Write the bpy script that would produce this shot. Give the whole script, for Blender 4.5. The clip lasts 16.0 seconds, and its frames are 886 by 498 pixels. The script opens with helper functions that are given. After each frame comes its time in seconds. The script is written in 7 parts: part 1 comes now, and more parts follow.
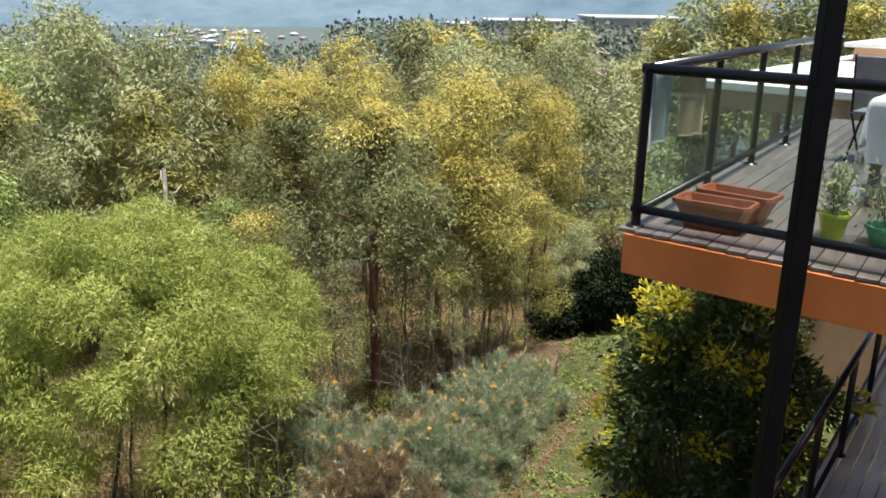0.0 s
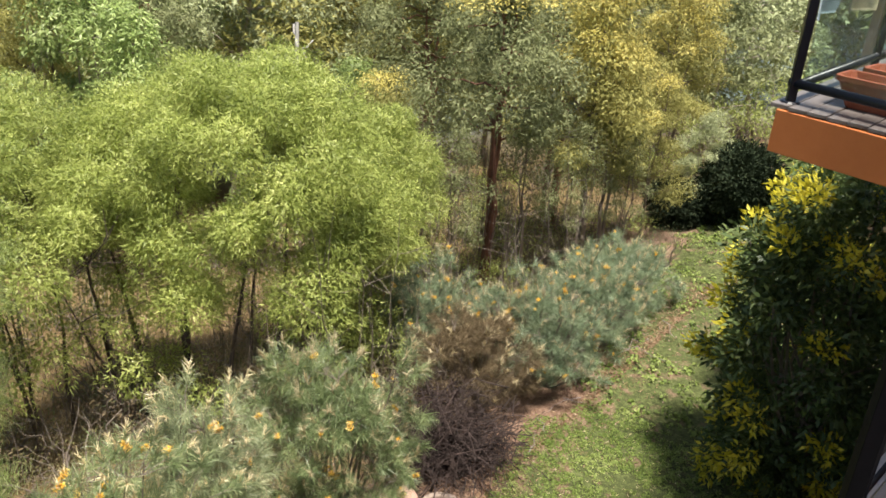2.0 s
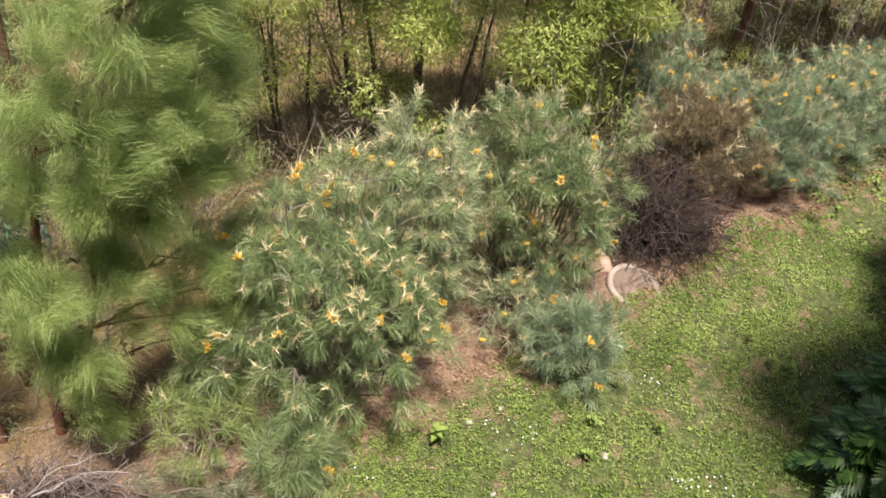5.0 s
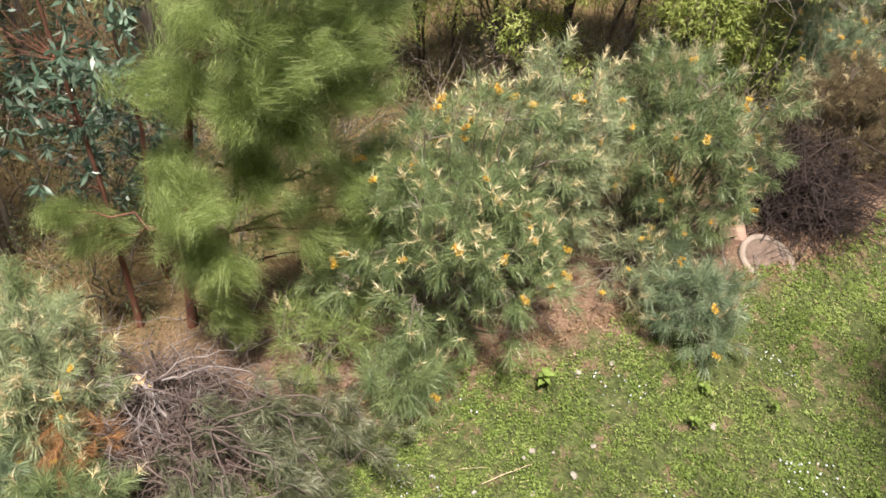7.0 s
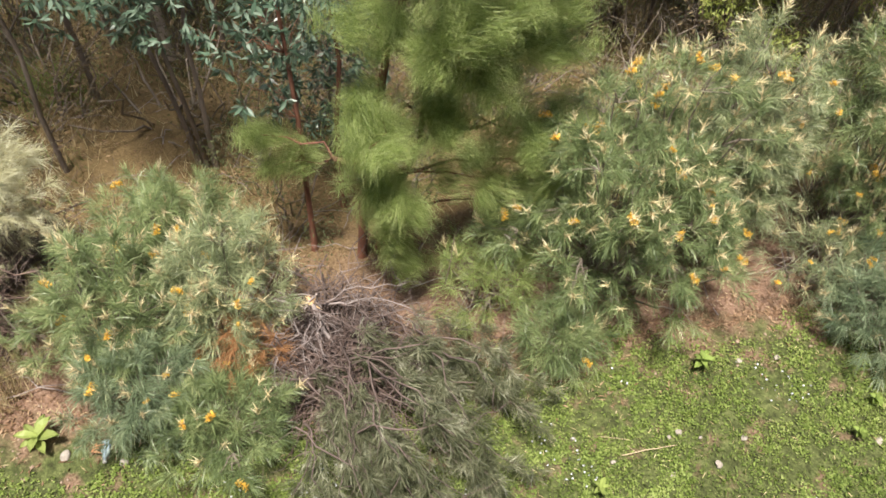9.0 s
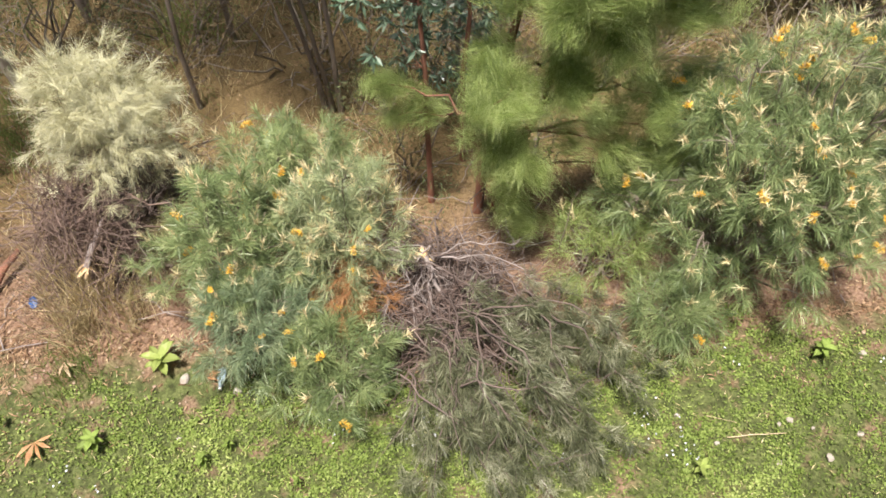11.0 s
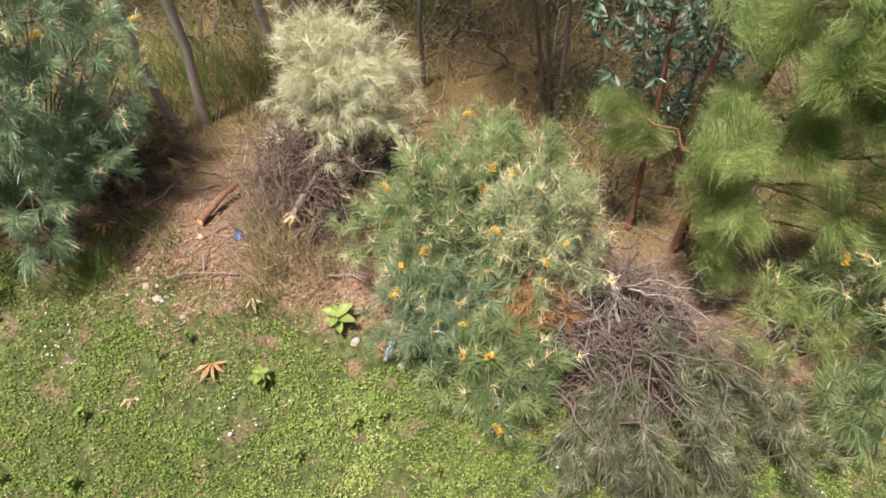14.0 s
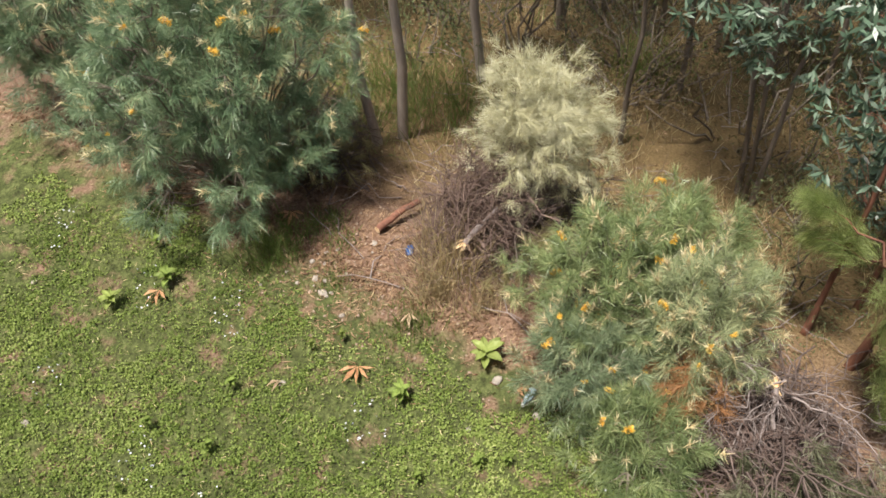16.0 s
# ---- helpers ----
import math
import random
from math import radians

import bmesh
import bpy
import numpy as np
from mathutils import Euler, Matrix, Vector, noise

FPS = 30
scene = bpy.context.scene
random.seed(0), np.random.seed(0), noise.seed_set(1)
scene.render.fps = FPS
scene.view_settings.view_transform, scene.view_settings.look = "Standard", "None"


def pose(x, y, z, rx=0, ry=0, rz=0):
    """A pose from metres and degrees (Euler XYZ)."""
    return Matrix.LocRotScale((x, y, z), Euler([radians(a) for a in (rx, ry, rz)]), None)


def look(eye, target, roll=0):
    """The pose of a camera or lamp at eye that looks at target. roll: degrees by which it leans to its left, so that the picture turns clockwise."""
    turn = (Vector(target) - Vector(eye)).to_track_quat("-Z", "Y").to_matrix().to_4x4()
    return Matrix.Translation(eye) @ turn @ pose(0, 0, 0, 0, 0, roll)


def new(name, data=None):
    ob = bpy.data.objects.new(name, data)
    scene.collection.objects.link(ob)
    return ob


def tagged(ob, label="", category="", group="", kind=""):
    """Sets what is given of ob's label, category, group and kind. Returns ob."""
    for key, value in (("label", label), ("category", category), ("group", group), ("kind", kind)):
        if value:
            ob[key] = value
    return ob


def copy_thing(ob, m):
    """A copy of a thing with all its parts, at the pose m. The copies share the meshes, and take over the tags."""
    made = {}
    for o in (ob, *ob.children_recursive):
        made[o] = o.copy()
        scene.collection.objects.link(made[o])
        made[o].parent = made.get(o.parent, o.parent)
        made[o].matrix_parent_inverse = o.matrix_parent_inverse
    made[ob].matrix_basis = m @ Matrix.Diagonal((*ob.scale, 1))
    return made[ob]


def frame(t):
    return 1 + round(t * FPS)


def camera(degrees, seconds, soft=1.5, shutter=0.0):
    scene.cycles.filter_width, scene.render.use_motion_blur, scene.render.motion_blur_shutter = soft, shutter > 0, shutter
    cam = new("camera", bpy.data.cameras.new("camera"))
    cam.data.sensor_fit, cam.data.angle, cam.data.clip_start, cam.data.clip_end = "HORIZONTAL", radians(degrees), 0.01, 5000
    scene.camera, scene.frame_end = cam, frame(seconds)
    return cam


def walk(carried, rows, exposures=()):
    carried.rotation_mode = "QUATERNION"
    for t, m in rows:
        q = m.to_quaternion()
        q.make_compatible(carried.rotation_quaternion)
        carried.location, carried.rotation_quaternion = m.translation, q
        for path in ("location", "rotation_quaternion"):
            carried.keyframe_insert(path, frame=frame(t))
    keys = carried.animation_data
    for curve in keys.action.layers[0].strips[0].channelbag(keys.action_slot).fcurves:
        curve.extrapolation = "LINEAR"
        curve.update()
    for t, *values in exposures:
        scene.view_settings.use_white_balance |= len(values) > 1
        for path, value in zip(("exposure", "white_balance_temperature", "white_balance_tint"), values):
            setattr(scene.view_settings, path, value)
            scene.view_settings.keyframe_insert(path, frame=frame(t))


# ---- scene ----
cam = camera(55.4, 16.0, soft=1.65)
PATH = [
    (0.0, pose(0.000, 0.000, 6.500, 73.00, -1.00, 0.00)),
    (0.5, pose(-0.026, -0.003, 6.473, 71.79, -0.91, 1.76)),
    (1.0, pose(-0.054, -0.015, 6.412, 69.18, -2.00, 4.63)),
    (1.5, pose(-0.084, -0.014, 6.378, 66.98, -2.68, 6.46)),
    (2.0, pose(-0.102, -0.034, 6.345, 64.52, -3.41, 9.06)),
    (2.5, pose(-0.093, -0.043, 6.315, 61.82, -3.67, 12.41)),
    (3.0, pose(-0.075, -0.075, 6.293, 59.06, -4.15, 15.53)),
    (3.5, pose(-0.080, -0.078, 6.272, 55.25, -4.61, 19.01)),
    (4.0, pose(-0.090, -0.071, 6.264, 53.04, -4.47, 20.51)),
    (4.5, pose(-0.096, -0.086, 6.240, 50.41, -5.05, 22.58)),
    (5.0, pose(-0.120, -0.103, 6.230, 47.53, -4.57, 27.24)),
    (7.5, pose(-0.201, -0.151, 6.212, 42.08, -3.44, 41.01)),
    (8.0, pose(-0.215, -0.161, 6.226, 41.29, -2.36, 44.91)),
    (8.5, pose(-0.229, -0.176, 6.230, 40.02, -1.51, 47.63)),
    (9.0, pose(-0.261, -0.195, 6.248, 38.81, -0.86, 50.81)),
    (9.5, pose(-0.262, -0.184, 6.251, 37.51, 0.21, 53.24)),
    (12.0, pose(-0.376, -0.241, 6.258, 35.54, 2.76, 63.45)),
    (12.5, pose(-0.409, -0.288, 6.263, 35.54, 2.82, 66.48)),
    (13.0, pose(-0.449, -0.317, 6.279, 35.81, 2.78, 70.36)),
    (13.5, pose(-0.451, -0.349, 6.276, 36.00, 2.78, 73.15)),
    (14.0, pose(-0.471, -0.408, 6.294, 36.56, 2.81, 76.58)),
    (14.5, pose(-0.499, -0.406, 6.330, 37.12, 3.23, 81.23)),
    (15.0, pose(-0.484, -0.405, 6.315, 38.11, 3.27, 85.50)),
    (15.5, pose(-0.490, -0.423, 6.333, 38.88, 3.35, 89.06)),
    (16.0, pose(-0.508, -0.463, 6.341, 39.89, 3.33, 93.36)),
]
walk(cam, PATH, ((0.0, 0.14), (2.5, 0.56), (5.0, 0.52), (7.5, 0.44), (9.5, 0.46), (12.0, 0.66), (14.0, 0.46), (16.0, 0.26)))

# ---- light ----
SUN_DIR = Vector((0.15, -0.19, 1.0)).normalized()
world = bpy.data.worlds.new("sky")
scene.world = world
world.use_nodes = True
wn = world.node_tree.nodes
sky = wn.new("ShaderNodeTexSky")
sky.sky_type = "NISHITA"
sky.sun_disc = False
sky.sun_elevation = math.asin(SUN_DIR.z)
sky.sun_rotation = math.atan2(SUN_DIR.x, SUN_DIR.y)
sky.dust_density = 3.0
wn["Background"].inputs["Strength"].default_value = 0.100
world.node_tree.links.new(sky.outputs["Color"], wn["Background"].inputs["Color"])
sun = new("sun", bpy.data.lights.new("sun", "SUN"))
sun.data.energy = 7.3
sun.data.angle = radians(8.0)
sun.data.color = (1.0, 0.935, 0.85)
sun.matrix_world = look(SUN_DIR * 50, (0, 0, 0))

# ---- materials ----


def mat_base(name):
    m = bpy.data.materials.new(name)
    m.use_nodes = True
    nt = m.node_tree
    return m, nt, nt.nodes["Principled BSDF"], nt.nodes["Material Output"]


def ramp_node(nt, stops):
    r = nt.nodes.new("ShaderNodeValToRGB")
    el = r.color_ramp.elements
    while len(el) < len(stops):
        el.new(0.5)
    for e, (p, c) in zip(el, stops):
        e.position, e.color = p, (*c, 1)
    return r


def leaf_material(name, stops, rough=0.5, glow=0.35, tint=0.25, spec=0.4, size=1.3, drift=0.7, each=0.62):
    """Leaves: a colour for each leaf by its island, a drift over the crown, and light that comes through."""
    m, nt, bsdf, out = mat_base(name)
    geo = nt.nodes.new("ShaderNodeNewGeometry")
    info = nt.nodes.new("ShaderNodeObjectInfo")
    tex = nt.nodes.new("ShaderNodeTexNoise")
    tex.inputs["Scale"].default_value = size
    tex.inputs["Detail"].default_value = 3
    tc = nt.nodes.new("ShaderNodeTexCoord")
    nt.links.new(tc.outputs["Object"], tex.inputs["Vector"])
    add = nt.nodes.new("ShaderNodeMath")
    add.operation = "MULTIPLY_ADD"
    add.inputs[1].default_value = each
    nt.links.new(geo.outputs["Random Per Island"], add.inputs[0])
    sub = nt.nodes.new("ShaderNodeMath")
    sub.operation = "MULTIPLY_ADD"
    sub.inputs[1].default_value = drift
    sub.inputs[2].default_value = 0.5 - drift / 2 - each / 2
    nt.links.new(tex.outputs["Fac"], sub.inputs[0])
    nt.links.new(sub.outputs[0], add.inputs[2])
    r = ramp_node(nt, stops)
    nt.links.new(add.outputs[0], r.inputs["Fac"])
    hsv = nt.nodes.new("ShaderNodeHueSaturation")
    val = nt.nodes.new("ShaderNodeMapRange")
    val.inputs["To Min"].default_value = 1 - tint
    val.inputs["To Max"].default_value = 1 + tint
    nt.links.new(info.outputs["Random"], val.inputs["Value"])
    nt.links.new(val.outputs[0], hsv.inputs["Value"])
    nt.links.new(r.outputs["Color"], hsv.inputs["Color"])
    nt.links.new(hsv.outputs["Color"], bsdf.inputs["Base Color"])
    bsdf.inputs["Roughness"].default_value = rough
    bsdf.inputs["Specular IOR Level"].default_value = spec
    tr = nt.nodes.new("ShaderNodeBsdfTranslucent")
    nt.links.new(hsv.outputs["Color"], tr.inputs["Color"])
    mix = nt.nodes.new("ShaderNodeMixShader")
    mix.inputs["Fac"].default_value = glow
    nt.links.new(bsdf.outputs[0], mix.inputs[1])
    nt.links.new(tr.outputs[0], mix.inputs[2])
    nt.links.new(mix.outputs[0], out.inputs["Surface"])
    return m


def solid(name, c1, c2, scale=8.0, rough=0.7, metal=0.0, bump=0.2, spec=0.4, stretch=(1, 1, 1), wear=None):
    """A surface of two mixed tones with grain at two scales and fine relief."""
    m, nt, bsdf, out = mat_base(name)
    tc = nt.nodes.new("ShaderNodeTexCoord")
    mp = nt.nodes.new("ShaderNodeMapping")
    mp.inputs["Scale"].default_value = stretch
    nt.links.new(tc.outputs["Object"], mp.inputs["Vector"])
    n1 = nt.nodes.new("ShaderNodeTexNoise")
    n1.inputs["Scale"].default_value = scale
    n1.inputs["Detail"].default_value = 8
    n1.inputs["Roughness"].default_value = 0.7
    n2 = nt.nodes.new("ShaderNodeTexNoise")
    n2.inputs["Scale"].default_value = scale / 7
    n2.inputs["Detail"].default_value = 4
    info = nt.nodes.new("ShaderNodeObjectInfo")
    for n in (n1, n2):
        nt.links.new(mp.outputs["Vector"], n.inputs["Vector"])
    mean = nt.nodes.new("ShaderNodeMath")
    mean.operation = "ADD"
    nt.links.new(n1.outputs["Fac"], mean.inputs[0])
    nt.links.new(n2.outputs["Fac"], mean.inputs[1])
    rnd = nt.nodes.new("ShaderNodeMath")
    rnd.operation = "MULTIPLY_ADD"
    rnd.inputs[1].default_value = 0.16
    nt.links.new(info.outputs["Random"], rnd.inputs[0])
    nt.links.new(mean.outputs[0], rnd.inputs[2])
    rng = nt.nodes.new("ShaderNodeMapRange")
    rng.inputs["From Min"].default_value = 0.75
    rng.inputs["From Max"].default_value = 1.4
    nt.links.new(rnd.outputs[0], rng.inputs["Value"])
    r = ramp_node(nt, [(0.0, c1), (1.0, c2)] if wear is None else [(0.0, c1), (0.75, c2), (1.0, wear)])
    nt.links.new(rng.outputs[0], r.inputs["Fac"])
    nt.links.new(r.outputs["Color"], bsdf.inputs["Base Color"])
    rr = nt.nodes.new("ShaderNodeMapRange")
    rr.inputs["To Min"].default_value = max(rough - 0.12, 0.02)
    rr.inputs["To Max"].default_value = min(rough + 0.12, 1)
    nt.links.new(n1.outputs["Fac"], rr.inputs["Value"])
    nt.links.new(rr.outputs[0], bsdf.inputs["Roughness"])
    bsdf.inputs["Metallic"].default_value = metal
    bsdf.inputs["Specular IOR Level"].default_value = spec
    if bump:
        b = nt.nodes.new("ShaderNodeBump")
        b.inputs["Strength"].default_value = bump
        b.inputs["Distance"].default_value = 0.02
        nt.links.new(n1.outputs["Fac"], b.inputs["Height"])
        nt.links.new(b.outputs[0], bsdf.inputs["Normal"])
    return m


M_ACACIA = leaf_material("acacia_leaf", [(0.0, (0.112, 0.152, 0.038)), (0.45, (0.305, 0.363, 0.089)), (0.8, (0.539, 0.581, 0.188)), (1.0, (0.774, 0.774, 0.342))], 0.45, 0.42, 0.06, 0.3, 2.0, 1.0, 0.42)
M_EUC = leaf_material("eucalypt_leaf", [(0.0, (0.103, 0.120, 0.052)), (0.5, (0.232, 0.254, 0.116)), (1.0, (0.396, 0.413, 0.224))], 0.6, 0.3, 0.2, 0.12, 1.0, 0.8, 0.34)
M_EUC_GREY = leaf_material("grey_eucalypt_leaf", [(0.0, (0.16, 0.19, 0.095)), (0.5, (0.335, 0.365, 0.195)), (1.0, (0.54, 0.57, 0.36))], 0.6, 0.3, 0.2, 0.12, 1.0, 0.8, 0.34)
M_EUC_OLIVE = leaf_material("olive_leaf", [(0.0, (0.138, 0.133, 0.046)), (0.5, (0.304, 0.290, 0.092)), (1.0, (0.488, 0.460, 0.184))], 0.6, 0.35, 0.2, 0.12, 1.0, 0.8, 0.34)
M_GOLD = leaf_material("golden_new_leaf", [(0.0, (0.40, 0.34, 0.09)), (0.5, (0.61, 0.53, 0.16)), (1.0, (0.80, 0.73, 0.31))], 0.6, 0.4, 0.08, 0.12, 1.3, 0.7, 0.4)
M_LEAFGREEN = leaf_material("fresh_green_leaf", [(0.0, (0.10, 0.15, 0.045)), (0.5, (0.26, 0.34, 0.10)), (1.0, (0.50, 0.57, 0.25))], 0.45, 0.3, 0.2, 0.35)
M_BROAD = leaf_material("blue_green_leaf", [(0.0, (0.035, 0.066, 0.039)), (0.5, (0.094, 0.148, 0.094)), (1.0, (0.281, 0.351, 0.273))], 0.35, 0.15, 0.05, 0.5)
M_GREV = leaf_material("grevillea_leaf", [(0.0, (0.034, 0.056, 0.022)), (0.45, (0.162, 0.218, 0.088)), (0.8, (0.301, 0.355, 0.155)), (1.0, (0.720, 0.696, 0.378))], 0.4, 0.22, 0.08, 0.5, 5.0, 1.25, 0.42)
M_GREV_PALE = leaf_material("pale_grevillea_leaf", [(0.0, (0.055, 0.072, 0.034)), (0.45, (0.229, 0.276, 0.138)), (0.8, (0.412, 0.436, 0.241)), (1.0, (0.850, 0.820, 0.536))], 0.4, 0.22, 0.08, 0.5, 5.0, 1.25, 0.42)
M_GREV_TEAL = leaf_material("teal_grevillea_leaf", [(0.0, (0.031, 0.059, 0.032)), (0.45, (0.143, 0.224, 0.120)), (0.8, (0.293, 0.372, 0.206)), (1.0, (0.736, 0.729, 0.436))], 0.35, 0.25, 0.05, 0.5, 5.0, 1.25, 0.42)
M_GREV_BLUE = leaf_material("blue_grevillea_leaf", [(0.0, (0.032, 0.052, 0.029)), (0.45, (0.156, 0.213, 0.118)), (0.8, (0.301, 0.355, 0.202)), (1.0, (0.713, 0.681, 0.408))], 0.4, 0.22, 0.06, 0.5, 5.0, 1.25, 0.42)
M_GREV_FRESH = leaf_material("fresh_grevillea_leaf", [(0.0, (0.071, 0.112, 0.030)), (0.5, (0.213, 0.274, 0.081)), (1.0, (0.456, 0.497, 0.203))], 0.4, 0.28, 0.05, 0.5, 4.0, 0.8, 0.5)
M_SPENT = leaf_material("spent_flower", [(0.0, (0.42, 0.33, 0.17)), (0.5, (0.66, 0.56, 0.34)), (1.0, (0.84, 0.77, 0.55))], 0.7, 0.3)
M_ORANGE = leaf_material("orange_flower", [(0.0, (0.82, 0.42, 0.04)), (0.6, (0.92, 0.63, 0.12)), (1.0, (0.95, 0.82, 0.36))], 0.6, 0.35, 0.15)
M_CAS = leaf_material("sheoak_needle", [(0.0, (0.122, 0.178, 0.055)), (0.5, (0.359, 0.444, 0.144)), (1.0, (0.753, 0.824, 0.408))], 0.5, 0.6, 0.05, 0.4, 3.5, 0.9, 0.7)
M_SILVER = leaf_material("silver_dry_leaf", [(0.0, (0.269, 0.252, 0.134)), (0.5, (0.605, 0.582, 0.370)), (1.0, (0.850, 0.850, 0.706))], 0.5, 0.35, 0.05, 0.4, 5.0, 0.9, 0.5)
M_DRYOLIVE = leaf_material("withering_leaf", [(0.0, (0.13, 0.115, 0.05)), (0.5, (0.30, 0.265, 0.12)), (1.0, (0.52, 0.47, 0.28))], 0.5, 0.3, 0.05, 0.4, 5.0, 1.0, 0.5)
# Valley leaves, their green greyed and blued to paint in distance haze.
M_FARWOOD = leaf_material("hazed_wood_leaf", [(0.0, (0.06, 0.085, 0.065)), (0.5, (0.13, 0.165, 0.125)), (1.0, (0.24, 0.28, 0.22))], 0.6, 0.2)
M_WILT = leaf_material("wilted_grey_leaf", [(0.0, (0.024, 0.029, 0.014)), (0.4, (0.095, 0.106, 0.054)), (0.75, (0.258, 0.266, 0.163)), (1.0, (0.530, 0.523, 0.408))], 0.45, 0.3, 0.05, 0.4, 6.0, 1.6, 0.4)
M_RUST = leaf_material("rusty_dead_leaf", [(0.0, (0.20, 0.09, 0.03)), (0.5, (0.38, 0.19, 0.08)), (1.0, (0.55, 0.33, 0.17))], 0.7, 0.3)
M_DARK = leaf_material("dark_shrub_leaf", [(0.0, (0.035, 0.06, 0.02)), (0.5, (0.085, 0.13, 0.04)), (1.0, (0.22, 0.27, 0.10))], 0.45, 0.25, 0.1, 0.35)
M_YTIP = leaf_material("yellow_tip_leaf", [(0.0, (0.38, 0.36, 0.03)), (0.5, (0.66, 0.58, 0.05)), (1.0, (0.85, 0.76, 0.14))], 0.5, 0.4, 0.05, 0.25)
M_CONIFER = leaf_material("dark_conifer_leaf", [(0.0, (0.012, 0.02, 0.011)), (0.6, (0.026, 0.038, 0.019)), (1.0, (0.055, 0.068, 0.034))], 0.8, 0.1, 0.25, 0.1)
M_PHIL = leaf_material("glossy_split_leaf", [(0.0, (0.018, 0.045, 0.010)), (0.5, (0.05, 0.10, 0.022)), (1.0, (0.16, 0.25, 0.06))], 0.35, 0.12, 0.2, 0.35)
M_LAWN = leaf_material("clover_leaf", [(0.0, (0.047, 0.074, 0.017)), (0.3, (0.126, 0.181, 0.039)), (0.65, (0.242, 0.312, 0.079)), (1.0, (0.446, 0.484, 0.186))], 0.6, 0.35, 0.0, 0.25, 1.4, 1.1, 0.5)
M_WEED = leaf_material("broad_weed_leaf", [(0.0, (0.19, 0.27, 0.06)), (1.0, (0.36, 0.44, 0.14))], 0.5, 0.35, 0.25, 0.3)
M_GRASS = leaf_material("green_grass", [(0.0, (0.075, 0.115, 0.03)), (0.6, (0.175, 0.24, 0.06)), (1.0, (0.36, 0.41, 0.16))], 0.5, 0.35, 0.1)
M_STRAW = leaf_material("dry_grass", [(0.0, (0.27, 0.20, 0.10)), (0.5, (0.52, 0.42, 0.23)), (1.0, (0.76, 0.67, 0.44))], 0.7, 0.3)
M_LITTER = leaf_material("leaf_litter", [(0.0, (0.085, 0.045, 0.026)), (0.5, (0.23, 0.135, 0.075)), (1.0, (0.48, 0.34, 0.21))], 0.7, 0.1)
M_PALE = leaf_material("pale_lime_leaf", [(0.0, (0.24, 0.31, 0.07)), (1.0, (0.48, 0.54, 0.21))], 0.4, 0.4)
M_UNDER = leaf_material("dull_undergrowth_leaf", [(0.0, (0.05, 0.05, 0.02)), (0.5, (0.13, 0.125, 0.05)), (1.0, (0.27, 0.25, 0.115))], 0.6, 0.3, 0.15, 0.15, 3.0, 0.8, 0.4)
M_UNDER_GREEN = leaf_material("dull_green_undergrowth_leaf", [(0.0, (0.04, 0.055, 0.025)), (0.5, (0.11, 0.135, 0.06)), (1.0, (0.24, 0.27, 0.13))], 0.6, 0.3, 0.15, 0.15, 3.0, 0.8, 0.4)
M_UNDER_DRY = leaf_material("brown_undergrowth_leaf", [(0.0, (0.055, 0.04, 0.022)), (0.5, (0.14, 0.105, 0.06)), (1.0, (0.28, 0.22, 0.13))], 0.7, 0.25, 0.15, 0.1, 3.0, 0.8, 0.4)
M_WHITEFL = leaf_material("white_petal", [(0.0, (0.60, 0.64, 0.75)), (1.0, (0.85, 0.86, 0.88))], 0.6, 0.3)
M_BARK = solid("grey_bark", (0.075, 0.056, 0.043), (0.29, 0.24, 0.195), 30, 0.85, bump=0.6, stretch=(1, 1, 0.2))
M_BARK_RED = solid("red_bark", (0.085, 0.036, 0.025), (0.33, 0.15, 0.095), 26, 0.8, bump=0.6, stretch=(1, 1, 0.2))
M_BARK_DARK = solid("dark_bark", (0.03, 0.022, 0.018), (0.14, 0.105, 0.085), 26, 0.85, bump=0.6, stretch=(1, 1, 0.2))
M_BARK_PALE = solid("pale_bark", (0.27, 0.22, 0.185), (0.55, 0.475, 0.41), 20, 0.8, bump=0.3, stretch=(1, 1, 0.2))
M_WHITEWOOD = solid("bleached_wood", (0.45, 0.42, 0.38), (0.72, 0.69, 0.64), 20, 0.8, bump=0.3)
M_TWIG = solid("dead_twig", (0.05, 0.036, 0.032), (0.19, 0.14, 0.122), 30, 0.85, bump=0.4)
# Dead twig darkened, the shade of the heap's hollow put into its colour.
M_TWIG_DARK = solid("shade_dark_twig", (0.012, 0.008, 0.007), (0.075, 0.048, 0.04), 30, 0.85, bump=0.4)
M_TWIG_GREY = solid("weathered_twig", (0.13, 0.105, 0.10), (0.38, 0.325, 0.305), 30, 0.85, bump=0.4)
M_TWIG_RED = solid("reddish_twig", (0.065, 0.042, 0.035), (0.24, 0.165, 0.135), 30, 0.85, bump=0.4)
M_CUT = solid("fresh_cut_wood", (0.62, 0.40, 0.20), (0.85, 0.66, 0.42), 40, 0.7, bump=0.2)
M_STEEL = solid("black_paint", (0.003, 0.0035, 0.006), (0.008, 0.009, 0.014), 25, 0.34, bump=0.03, spec=0.35)
M_RAIL = solid("shiny_black_rail", (0.006, 0.007, 0.01), (0.014, 0.016, 0.022), 25, 0.2, bump=0.02, spec=1.0)
M_POST = solid("matt_black_paint", (0.002, 0.002, 0.003), (0.005, 0.005, 0.007), 25, 0.6, bump=0.03, spec=0.12)
M_FASCIA = solid("orange_paint", (0.47, 0.135, 0.034), (0.56, 0.18, 0.05), 5, 0.6, bump=0.08, wear=(0.40, 0.125, 0.042))
